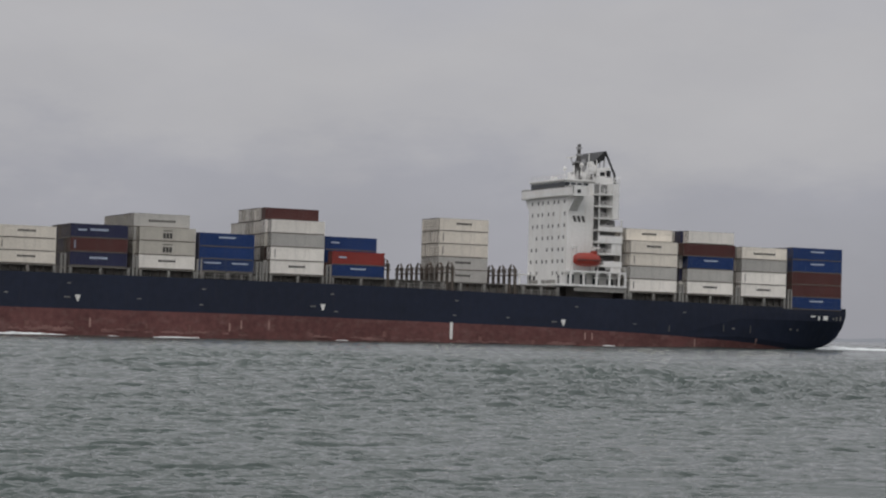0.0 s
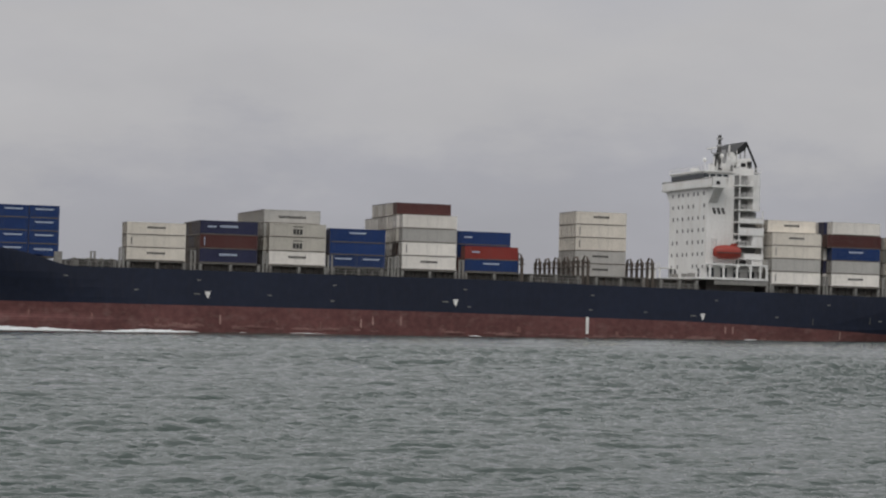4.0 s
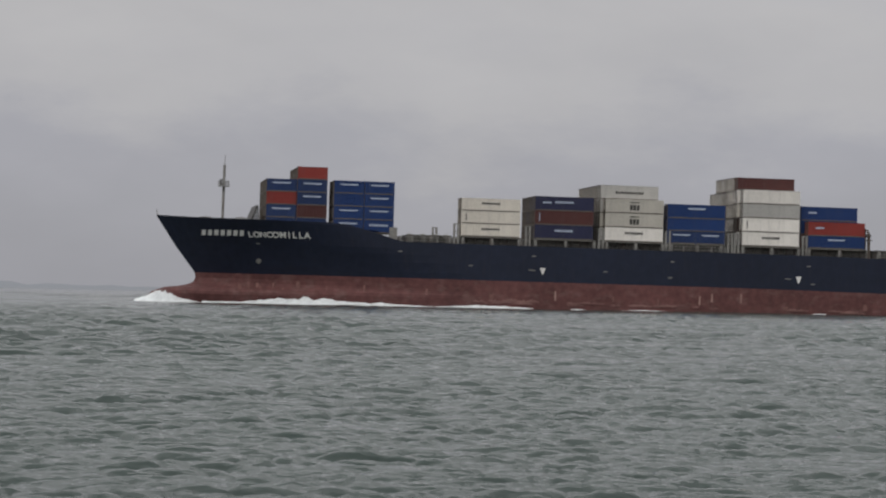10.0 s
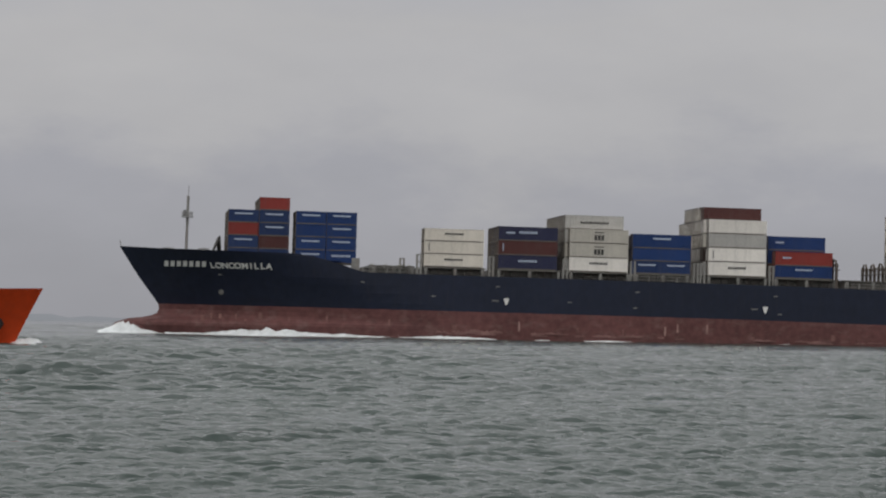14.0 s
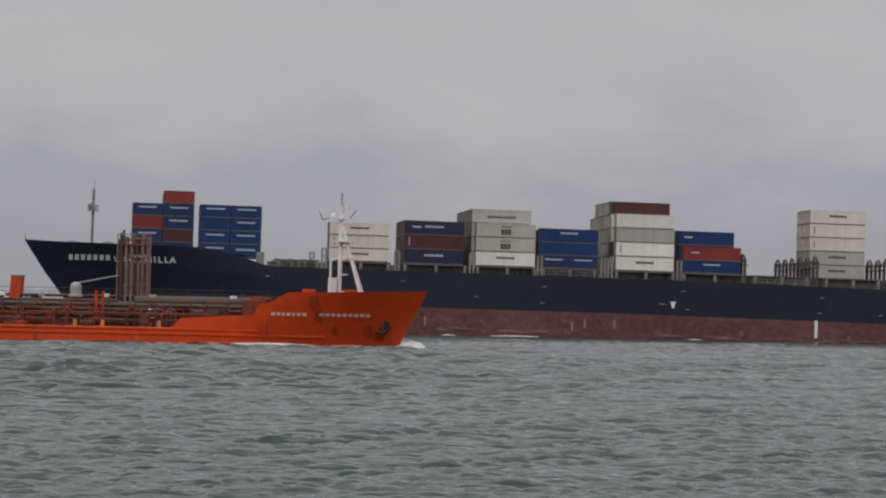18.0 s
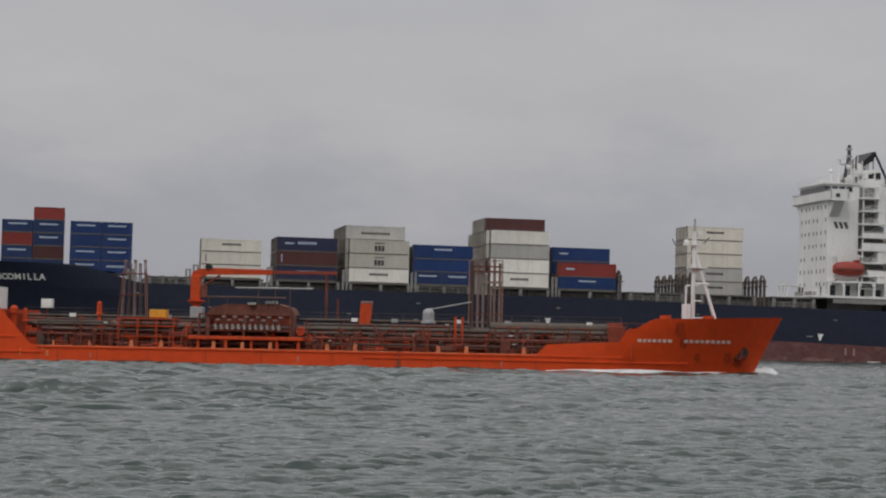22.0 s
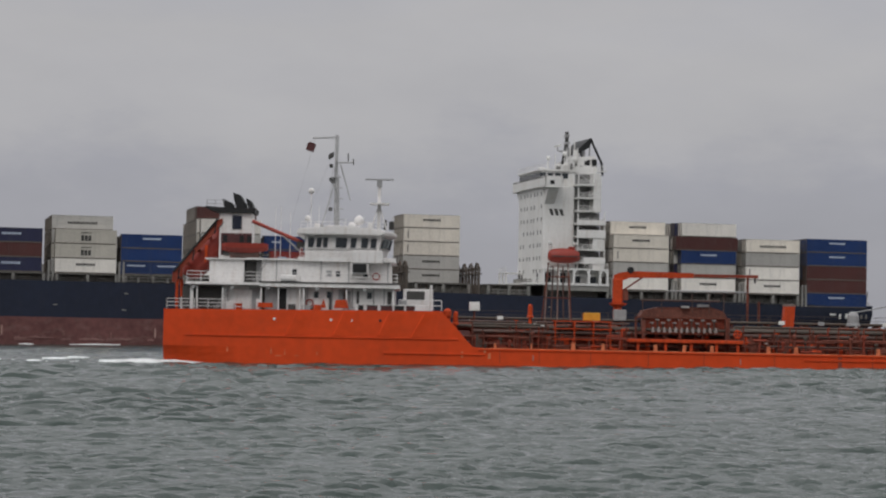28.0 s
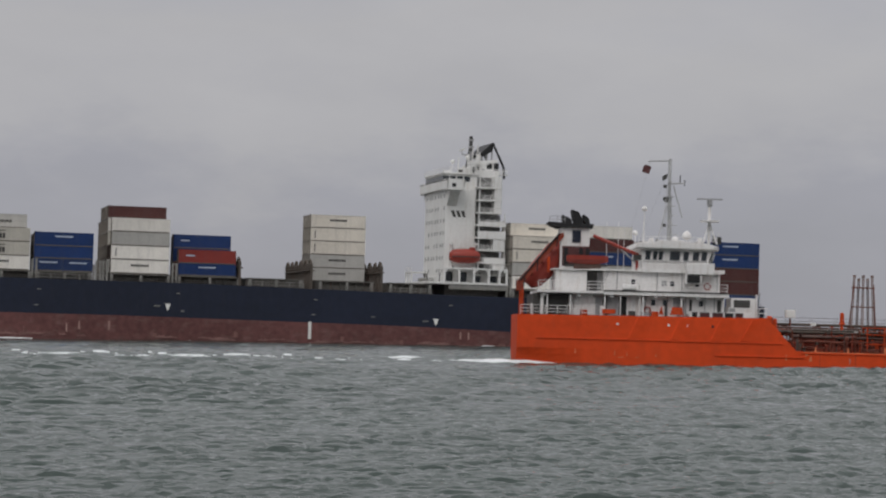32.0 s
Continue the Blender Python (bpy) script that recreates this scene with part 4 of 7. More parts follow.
    rim = [(-117.6 + 0.52 * math.cos(a * math.pi / 6), 7.4 + 0.52 * math.sin(a * math.pi / 6)) for a in range(12)]
    out = [bm.verts.new((x, hull_y(x, z) - 0.16, z)) for x, z in rim]
    inn = [bm.verts.new((x, hull_y(x, z) + 0.1, z)) for x, z in rim]
    bm.faces.new(out)
    for k in range(12):
        bm.faces.new((out[k], inn[k], inn[(k + 1) % 12], out[(k + 1) % 12]))
    part("thruster_mark", bm, M_POST, ship, "round white thruster mark at the bow")


bow_fittings()
hull_marks()


def hull_letters():
    """The ship's name along the bow: shipping-line word as plain blocks, the second word lettered."""
    x = -129.3
    for i in range(7):
        w = 0.9
        z0, z1 = 12.2, 13.6
        bm = bmesh.new()
        for a, b, c, d in ((0.08, 0.88, 0.12, 0.9),):
            za, zb = z0 + c * 1.4, z0 + d * 1.4
            v = [bm.verts.new((xx, hull_y(xx, zz) - 0.14, zz)) for xx, zz in ((x + a, za), (x + b, za), (x + b, zb), (x + a, zb))]
            u = [bm.verts.new((p.co.x, p.co.y + 0.2, p.co.z)) for p in v]
            bm.faces.new(v)
            for q in range(4):
                bm.faces.new((v[q], v[(q + 1) % 4], u[(q + 1) % 4], u[q]))
        part("name_block", bm, M_MARK, ship)
        x += 1.25
    x += 0.5
    for ch in "LONCOMILLA":
        cu = bpy.data.curves.new("letter", "FONT")
        cu.body, cu.size, cu.extrude, cu.align_x, cu.offset = ch, 1.84, 0.04, "CENTER", 0.05
        tmp = bpy.data.objects.new("letter", cu)
        scene.collection.objects.link(tmp)
        bpy.context.view_layer.update()
        me = bpy.data.meshes.new_from_object(tmp.evaluated_get(bpy.context.evaluated_depsgraph_get()))
        scene.collection.objects.unlink(tmp)
        bpy.data.objects.remove(tmp)
        me.materials.clear()
        me.materials.append(M_MARK)
        w = 0.75 if ch == "I" else (1.5 if ch == "M" else 1.16)
        xc = x + 0.94 * w / 2
        ob = new("letter", me)
        ob.parent = ship
        slope = math.degrees(math.atan2(hull_y(xc + 0.5, 12.9) - hull_y(xc - 0.5, 12.9), 1.0))
        lean = math.degrees(math.atan2(hull_y(xc, 13.6) - hull_y(xc, 12.2), 1.4))
        ob.matrix_basis = pose(xc, hull_y(xc, 12.2) - 0.13, 12.2, 90 - lean, 0, slope)
        x += 0.94 * w + 0.155


hull_letters()


# ---------------------------------------------------------------- containers
RIBS = {6.06: 20, 12.19: 40, 13.72: 45}


def container_data(length, height):
    """Shared meshes of one size: corrugated walls and roof, corner frame, end doors, locking bars."""
    W, n = 2.44, RIBS[length]
    body = bmesh.new()
    step = (length - 0.3) / n
    for y, s in ((0.0, 1), (W, -1)):
        xs = []
        for i in range(n):
            x = 0.15 + i * step
            for f, d in ((0.0, 0.09), (0.18, 0.09), (0.34, 0.02), (0.84, 0.02)):
                xs.append((x + f * step, y + s * d))
        xs.append((length - 0.15, y + s * 0.09))
        lo = [body.verts.new((x, yy, 0.14)) for x, yy in xs]
        hi = [body.verts.new((x, yy, height - 0.10)) for x, yy in xs]
        for i in range(len(xs) - 1):
            body.faces.new((lo[i], lo[i + 1], hi[i + 1], hi[i]))
    box(body, 0.05, length - 0.1, 0.06, W - 0.06, height - 0.12, height - 0.05)
    box(body, 0.03, 0.09, 0.1, W - 0.1, 0.14, height - 0.1)
    frame_bm = bmesh.new()
    for x in (0, length - 0.16):
        for y in (0, W - 0.16):
            box(frame_bm, x, x + 0.16, y, y + 0.16, 0, height)
    # bottom rails whose dark colour also draws the shadow line between tiers
    rails = bmesh.new()
    for y in (-0.01, W - 0.09):
        box(rails, 0.16, length - 0.16, y, y + 0.1, 0.0, 0.2)
    for y in (0, W - 0.1):
        box(frame_bm, 0.16, length - 0.16, y, y + 0.1, height - 0.12, height - 0.02)
    for x in (0, length - 0.12):
        box(frame_bm, x, x + 0.12, 0.16, W - 0.16, 0.0, 0.16)
        box(frame_bm, x, x + 0.12, 0.16, W - 0.16, height - 0.12, height - 0.02)
    # dark seams and locking rods on the end that faces forward
    seams = bmesh.new()
    for y in (0.0, W - 0.13):
        box(seams, -0.02, 0.02, y, y + 0.13, 0.0, height)
    box(seams, -0.02, 0.02, 0.13, W - 0.13, 0.0, 0.16)
    box(seams, -0.02, 0.02, 0.13, W - 0.13, height - 0.1, height)
    for y in (0.6, 1.0, 1.44, 1.84):
        box(seams, -0.03, 0.02, y - 0.02, y + 0.02, 0.16, height - 0.1)
    doors = []
    for k in range(2):
        bm = bmesh.new()
        y = 0.17 + k * 1.06
        box(bm, length - 0.10, length - 0.04, y, y + 1.03, 0.18, height - 0.14)
        for q in range(2):
            tube(bm, (length - 0.02, y + 0.25 + 0.5 * q, 0.2), (length - 0.02, y + 0.25 + 0.5 * q, height - 0.15), 0.025, 5)
        doors.append(bm)
    return body, frame_bm, doors, rails, seams


BOX_MESH = {}


def container(colour, length, height, logo=""):
    """One container with its parts; repeats share their meshes."""
    key = (colour, length, height)
    if key not in BOX_MESH:
        body, fr, doors, rails, seams = container_data(length, height)
        m = M_BOX[colour]
        BOX_MESH[key] = [("body", data_of("body", body, m)), ("corner_frame", data_of("corner_frame", fr, m)), ("bottom_rail", data_of("bottom_rail", rails, M_RAIL)), ("end_seam", data_of("end_seam", seams, M_RAIL))] + [("door", data_of("door", d, m)) for d in doors]
    words = BOX_COLOURS[colour][1]
    size = "short" if length < 7 else "long"
    ob = tagged(new("shipping_container"), "%s corrugated steel shipping container, %s, stacked on the ship's deck" % (words, size), "shipping container", "containers on the ship")
    for name, me in BOX_MESH[key]:
        p = new(name, me)
        p.parent = ob
    for at in logo.split():
        logo_marks(ob, at, length, height, colour)
    return ob


LOGO_MESH = {}


def logo_marks(ob, at, length, height, colour):
    """Plain bars for the lettering on the long side."""
    pale = colour in ("blue", "navy", "red", "midblue", "brown")
    key = (at, length, height, pale)
    if key not in LOGO_MESH:
        bm = bmesh.new()
        c = length / 2
        if at == "line":      # a shipping line's long word, as one worn bar
            prism(bm, [(c - 1.65, height * 0.63), (c + 1.65, height * 0.63), (c + 1.95, height * 0.75), (c - 1.95, height * 0.75)], -0.015, 0.02)
        elif at == "word":
            for i in range(8):
                box(bm, c - 1.9 + i * 0.48, c - 1.9 + i * 0.48 + 0.38, -0.015, 0.02, height * 0.52, height * 0.68)
        elif at == "long":
            for i in range(16):
                box(bm, c - 2.9 + i * 0.37, c - 2.9 + i * 0.37 + 0.28, -0.015, 0.02, height * 0.40, height * 0.40 + (0.52 if i % 5 in (0, 3) else 0.4))
        elif at == "block":   # a large mark with a small word over it
            for i in range(3):
                box(bm, c - 1.0 + i * 0.72, c - 1.0 + i * 0.72 + 0.56, -0.015, 0.02, height * 0.22, height * 0.60)
            box(bm, c - 1.0, c + 1.1, -0.015, 0.02, height * 0.74, height * 0.80)
        elif at == "pole":
            box(bm, 0.9, 1.08, -0.015, 0.02, height * 0.25, height * 0.8)
        elif at == "code":
            box(bm, 1.6, 3.4, -0.015, 0.02, height * 0.5, height * 0.62)
        LOGO_MESH[key] = data_of("lettering", bm, M_BARW if pale else M_BAR)
    p = new("lettering", LOGO_MESH[key])
    p.parent = ob


CARGO = []      # every container with its pose in the ship's space


def stack(x, length, y, z, tiers):
    """tiers from the bottom up: (colour, height, logo[, length, shift])."""
    for item in tiers:
        colour, height, logo = item[:3]
        ln = item[3] if len(item) > 3 else length
        dx = item[4] if len(item) > 4 else 0.0
        ob = container(colour, ln, height, logo)
        CARGO.append((ob, pose(x + dx, y, z)))
        z += height + 0.02


def fill(x, length, y, z, rows, tiers, height, colours, seed):
    """Inner rows of a bay, behind the outermost stack."""
    rnd = random.Random(seed)
    for r in range(rows):
        n = tiers[r] if isinstance(tiers, (list, tuple)) else tiers
        stack(x, length, y + r * 2.5, z, [(rnd.choice(colours), height, "") for _ in range(n)])


S, H = 2.59, 2.896
L20, L40, L45 = 6.06, 12.19, 13.72
ROW = 2.5


def load_cargo():
    b = BASE
    # fore deck, short containers
    stack(-116.7, L20, 3.4, b, [("midblue", S, ""), ("midblue", S, "line"), ("red", S, ""), ("midblue", S, "line")])
    fill(-116.7, L20, 5.9, b, 7, 4, S, ("umber", "navy", "umber"), 1)
    stack(-110.5, L20, 3.0, b, [("midblue", S, ""), ("brown", S, ""), ("midblue", S, "line"), ("midblue", S, "line"), ("red", S, "")])
    fill(-110.5, L20, 5.5, b, 7, 5, S, ("brown", "brown", "umber"), 2)
    stack(-103.2, L20, 1.2, b, [("blue", S, "line"), ("blue", S, "line"), ("blue", S, ""), ("blue", S, "line")])
    fill(-103.2, L20, 3.7, b, 3, 4, S, ("blue", "midblue"), 3)
    stack(-97.0, L20, 1.0, b, [("blue", S, "word"), ("blue", S, "line"), ("blue", S, "line"), ("blue", S, "line")])
    fill(-97.0, L20, 3.5, b, 3, 4, S, ("blue", "midblue"), 4)
    # main deck bays
    stack(-77.2, L40, 0.3, b, [("cream", S, "word"), ("cream", S, "pole"), ("cream", S, "word")])
    stack(-77.2, L40, 0.3 + ROW, b, [("cream", S, ""), ("white", S, ""), ("cream", S, "")])
    stack(-62.0, L40, 0.3, b, [("navy", H, "word"), ("brown", H, "pole"), ("navy", H, "word code")])
    fill(-62.0, L40, 0.3 + ROW, b, 5, 3, H, ("umber", "umber", "navy"), 5)
    stack(-47.3, L40, 0.3, b, [("white", H, "word"), ("greige", H, "block"), ("greige", H, "block")])
    stack(-47.9, L40, 0.3 + ROW, b, [("grey", H, ""), ("greige", H, ""), ("grey", H, ""), ("grey", H, "long")])
    fill(-47.9, L40, 0.3 + 2 * ROW, b, 8, 4, H, ("grey", "grey", "greige"), 6)
    stack(-34.2, L20, 0.3, b, [("midblue", S, "line")])
    stack(-28.1, L20, 0.3, b, [("midblue", S, "line")])
    stack(-34.2, L40, 0.3, b + S + 0.02, [("blue", S, ""), ("blue", H, "line")])
    fill(-34.2, L40, 0.3 + ROW, b, 4, 3, S, ("blue",), 7)
    stack(-18.3, L40, 0.3, b, [("white", H, "word"), ("white", H, "pole"), ("grey", H, ""), ("white", H, "")])
    stack(-18.9, L40, 0.3 + ROW, b, [("grey", H, ""), ("umber", H, ""), ("greige", H, ""), ("white", H, ""), ("brown", S, "")])
    fill(-18.9, L40, 0.3 + 2 * ROW, b, 8, [5, 5, 5, 5, 5, 5, 4, 4], H - 0.05, ("white", "cream", "white", "greige"), 8)
    stack(-4.1, L40, 0.6, b, [("blue", S, "line"), ("red", H, "code")])
    stack(-5.0, L40, 0.6 + ROW, b, [("brown", H, ""), ("blue", H, ""), ("blue", H, "code")])
    fill(-4.6, L40, 0.6 + 2 * ROW, b, 2, 3, H - 0.1, ("blue", "brown"), 9)
    # the lone inner stack between the lashing bridges
    for r in range(4):
        stack(26.0, L40, 12.0 + r * ROW, b, [("grey", H, "word" if r == 0 else ""), ("grey", H, "word" if r == 0 else ""), ("cream", H, "pole"), ("cream", H, "pole"), ("cream", H, "word" if r == 0 else "")])
    # behind the superstructure
    a = b - 0.58
    stack(68.6, L40, 0.3, a, [("white", H, "pole"), ("grey", H, ""), ("cream", H, "pole"), ("cream", H, "word")])
    for r in range(3):
        stack(68.6, L40, 0.3 + (r + 1) * ROW, a, [("grey", H, ""), ("cream", H, ""), ("white", H, ""), ("cream", H, ""), ("cream", H, "word")])
    stack(83.6, L40, 0.3, a, [("white", H, "word"), ("grey", H, ""), ("blue", H, "line"), ("brown", H, "", L45, -1.2), ("white", H, "")])
    fill(82.8, L40, 0.3 + ROW, a, 3, 5, H, ("grey", "white", "navy"), 11)
    stack(98.0, L40, 0.3, a - 0.1, [("white", H, "word"), ("white", H, "pole"), ("grey", H, ""), ("cream", H, "long")])
    fill(98.0, L40, 0.3 + ROW, a - 0.1, 3, 4, H, ("grey", "cream"), 12)
    s = 10.62
    stack(111.9, L45, 0.4, s, [("blue", H, "line"), ("brown", H, ""), ("brown", H, ""), ("blue", H, "line"), ("blue", H, "line")])
    fill(111.9, L45, 0.4 + ROW, s, 4, 5, H, ("blue", "brown", "blue"), 13)


load_cargo()


# ---------------------------------------------------------------- orange tanker
TANK_SPEED, TANK_TURN, TANK_COURSE = 9.549, -12.527, -8.948
TB, TM = 15.6, 7.8


def tanker_pose(t, pitching=True):
    """The tanker crosses in front with its bow to +x; the tide sets it a little off its heading, and the swell dips its bow."""
    a, c, run = radians(TANK_TURN), radians(TANK_COURSE), TANK_SPEED * (t - 23) - 0.12 * max(t - 29, 0)
    dip = lerp_table(((0, 0.0), (22, 0.0), (25, 0.15), (28.5, 0.5), (32, 0.5)), t) if pitching else 0.0
    return tanker_track(a, c, run) @ pose(53, 0, 0, 0, dip, 0) @ pose(-53, 0, 0)


def tanker_track(a, c, run):
    return pose(run * math.cos(c) - 22.927 * math.cos(a), 225 + run * math.sin(c) - 22.927 * math.sin(a), 0.12, 0, 0, TANK_TURN)


T_STEM = ((-2, 96.0), (0, 96.4), (1.1, 96.9), (2.7, 97.7), (5.4, 99.1))
T_SHEER = ((0, 4.62), (26.0, 4.86), (26.6, 4.2), (27.6, 3.08), (28.6, 1.97), (29.0, 1.56), (30, 1.48), (76.0, 1.42), (77.0, 2.42), (84.1, 2.75), (84.6, 3.85), (85.7, 4.1), (87.0, 4.95), (92, 5.08), (99.1, 5.35))


def tanker_breadth(x, z):
    stem = lerp_table(T_STEM, z)
    ent = lerp_table(((0, 21), (5.5, 14)), z)
    s = min(max((stem - x) / ent, 0), 1)
    b = TM * (1 - (1 - s) ** 2.4)
    if x < 9:
        u = (9 - x) / 9
        b = min(b, TM - (0.7 + 0.55 * max(1.2 - z, 0)) * u * u)
    return b


def tanker_y(x, z):
    return TM - tanker_breadth(x, z)


def tanker_hull():
    t = root("tanker", "orange chemical tanker with white deckhouse aft, under way", "tanker")
    xs = [0, 1.5, 3, 5, 7, 9, 14, 20, 25.9, 26.0, 26.6, 27.1, 27.6, 28.1, 28.6, 29.0, 30, 36, 44, 52, 60, 68, 76.0, 76.5, 77.0]
    us = [0.0, 0.12, 0.24, 0.32, 0.344, 0.366, 0.394, 0.42, 0.452, 0.49, 0.54, 0.6, 0.7, 0.8, 0.88, 0.94, 0.975, 1.0]
    stations = []
    for kind, val in [("x", x) for x in xs] + [("u", u) for u in us[1:]]:
        st = []
        xref = val if kind == "x" else 77.0 + (99.1 - 77.0) * val
        top = lerp_table(T_SHEER, xref)
        foot = lerp_table(((0, -0.3), (4, -0.6), (9, -2.5)), xref)
        for z in (-2.5, -1, 0.0, 0.6, 1.2, 1.9, 2.1, 3.0, 4.0, 99):
            z = min(max(z, foot), top)
            x = val if kind == "x" else 77.0 + (lerp_table(T_STEM, z) - 77.0) * val
            st.append((x, tanker_breadth(x, z), z))
        stations.append(st)
    bm = bmesh.new()
    near = [[bm.verts.new((x, TM - b, z)) for x, b, z in st] for st in stations]
    far = [[bm.verts.new((x, TM + b, z)) for x, b, z in st] for st in stations]
    for i in range(len(stations) - 1):
        for k in range(9):
            for side in (near, far):
                bm.faces.new((side[i][k], side[i + 1][k], side[i + 1][k + 1], side[i][k + 1]))
    for k in range(9):
        bm.faces.new((near[0][k], far[0][k], far[0][k + 1], near[0][k + 1]))
    bmesh.ops.dissolve_degenerate(bm, dist=0.0005, edges=bm.edges)
    part("hull", bm, M_ORANGE, t, "weathered orange hull plating")
    for x0, x1, z, name in ((0.1, 26.2, 4.35, "poop_deck"), (25.8, 84.2, 1.1, "cargo_deck"), (84.7, 98.3, 4.1, "forecastle_deck")):
        bm = bmesh.new()
        prev = None
        n = 14
        for i in range(n + 1):
            x = x0 + (x1 - x0) * i / n
            b = max(tanker_breadth(x, z) - 0.06, 0.02)
            cur = (bm.verts.new((x, TM - b, z)), bm.verts.new((x, TM + b, z)))
            if prev:
                bm.faces.new((prev[0], cur[0], cur[1], prev[1]))
            prev = cur
        part(name, bm, M_REDBROWN, t)
    for x, z0, z1, name in ((26.0, 1.1, 4.8, "poop_front"), (84.7, 1.1, 4.1, "forecastle_bulkhead")):
        part(name, bbox(x, x + 0.12, 0.3, TB - 0.3, z0, z1), M_ORANGE2, t)
    return t


tanker = tanker_hull()


def tanker_hull_fittings():
    t = tanker
    # rubbing strakes and raised plates
    for x0, x1, z in ((2.0, 27.6, 2.25), (20.6, 30.0, 0.86), (29.5, 84.0, 1.35), (60.0, 90.0, 0.9)):
        bm = bmesh.new()
        n = 12
        prev = None
        for i in range(n + 1):
            x = x0 + (x1 - x0) * i / n
            y = tanker_y(x, z)
            cur = [bm.verts.new(p) for p in ((x, y + 0.02, z - 0.09), (x, y - 0.10, z - 0.07), (x, y - 0.10, z + 0.07), (x, y + 0.02, z + 0.09))]
            if prev:
                for k in range(4):
                    bm.faces.new((prev[k], cur[k], cur[(k + 1) % 4], prev[(k + 1) % 4]))
            else:
                bm.faces.new(cur)
            prev = cur
        bm.faces.new(prev[::-1])
        part("rubbing_strake", bm, M_ORANGE, t)
    # diagonal stiffened folds in the poop's side plating
    for xb, xt in ((11.4, 12.4), (15.8, 16.8), (20.0, 21.0), (23.1, 24.3)):
        bm = bmesh.new()
        lo = [bm.verts.new((xb + d, y, 2.38)) for d, y in ((0, 0.02), (0.14, -0.13), (2.3, 0.02))]
        hi = [bm.verts.new((xt + d, y, 4.55)) for d, y in ((0, 0.02), (0.14, -0.13), (2.0 if xt < 24 else 1.2, 0.02))]
        for k in range(3):
            bm.faces.new((lo[k], lo[(k + 1) % 3], hi[(k + 1) % 3], hi[k]))
        bm.faces.new(lo)
        bm.faces.new(hi[::-1])
        part("side_plate", bm, M_ORANGE, t)
    for x, z, w, h in ((10.1, 0.55, 0.12, 0.6), (10.5, 0.35, 0.7, 0.12), (11.4, 0.5, 0.1, 0.5), (12.3, 0.4, 0.5, 0.1), (6.0, 0.7, 0.14, 0.5), (14.4, 0.5, 0.12, 0.35), (27.9, 0.5, 0.2, 0.7), (30.4, 0.45, 0.3, 0.6), (30.0, 1.0, 0.25, 0.5)):
        bm = bmesh.new()
        y = tanker_y(x, z)
        prism(bm, [(x, z), (x + w, z + 0.04), (x + w * 0.8, z + h), (x + w * 0.15, z + h * 0.85)], y - 0.03, y + 0.02)
        part("paint_scuff", bm, M_SCUFF_LIT_ORANGE, t)
    for x in (31.5, 35.2, 40.0, 45.4, 50.6, 57.2, 66.4, 70.8, 76.0):
        part("hull_frame_line", bbox(x, x + 0.05, -0.025, 0.02, 0.1, 1.3), M_REDBROWN, t)
    part("bulwark_cap", bbox(29.8, 76.2, -0.06, 0.2, 1.4, 1.5), M_SCUFF_LIT_ORANGE, t)
    for x in (31.0, 34.4, 38.4, 46.1, 48.8, 56.7, 59.3, 67.0, 69.6, 74.9):
        part("rail_foot", bbox(x, x + 0.16, 0.1, 0.3, 1.3, 1.95), M_SCUFF_LIT_ORANGE, t)
    for i, x in enumerate((10.4, 13.0, 15.7, 17.6, 20.3)):
        bm = bmesh.new()
        prism(bm, [(x + 0.13 * math.cos(a * math.pi / 5), 3.85 + 0.13 * math.sin(a * math.pi / 5)) for a in range(10)], -0.05, 0.1)
        part("scupper", bm, M_MARK if i < 4 else M_BLACK, t)
    # brackets take the pale orange as a highlight put into their colour
    for x in (38.4, 41.2, 46.1, 48.8, 51.4, 56.7, 59.3, 67.0, 69.6, 74.9):
        bm = bmesh.new()
        prism(bm, [(x - 0.2, 1.25), (x + 0.2, 1.25), (x + 0.14, 2.1), (x - 0.14, 2.1)], 0.15, 0.35)
        part("bulwark_bracket", bm, M_SCUFF_LIT_ORANGE, t)
    part("fender_seam", bbox(63.2, 63.55, -0.07, 0.02, 0.1, 1.5), M_REDBROWN, t)
    for x in (34.6, 54.0, 72.8):
        part("draught_scrape", bbox(x, x + 0.1, tanker_y(x, 0.7) - 0.02, tanker_y(x, 0.7) + 0.02, 0.35, 0.9), M_SCRAPE, t)
    for x0, x1, z0, z1 in ((88.7, 89.7, 3.3, 4.7), (89.2, 89.9, 2.2, 3.4), (93.4, 94.2, 0.9, 2.0), (94.3, 95.2, 0.5, 1.1), (90.6, 91.2, 1.0, 1.9)):
        bm = bmesh.new()
        v = [bm.verts.new((x, tanker_y(x, z) - 0.035, z)) for x, z in ((x0, z0 + 0.3), (x0 * 0.5 + x1 * 0.5, z0), (x1, z0 + 0.2), (x1 - 0.1, z1), (x0 + 0.1, z1 - 0.1))]
        u = [bm.verts.new((p.co.x, p.co.y + 0.07, p.co.z)) for p in v]
        bm.faces.new(v)
        for q in range(5):
            bm.faces.new((v[q], v[(q + 1) % 5], u[(q + 1) % 5], u[q]))
        part("rust_stain", bm, M_RUSTY_ORANGE, t)
    # anchor pocket and anchor
    y = tanker_y(95.0, 1.9)
    bm = bmesh.new()
    prism(bm, [(94.3, 1.2), (95.4, 1.3), (95.8, 1.9), (95.6, 2.4), (95.0, 2.55), (94.4, 2.1)], y - 0.12, y + 0.5)
    part("anchor_pocket", bm, M_BLACK, t)
    bm = bmesh.new()
    tube(bm, (95.2, y - 0.2, 2.3), (95.0, y - 0.25, 1.3), 0.09, 6)
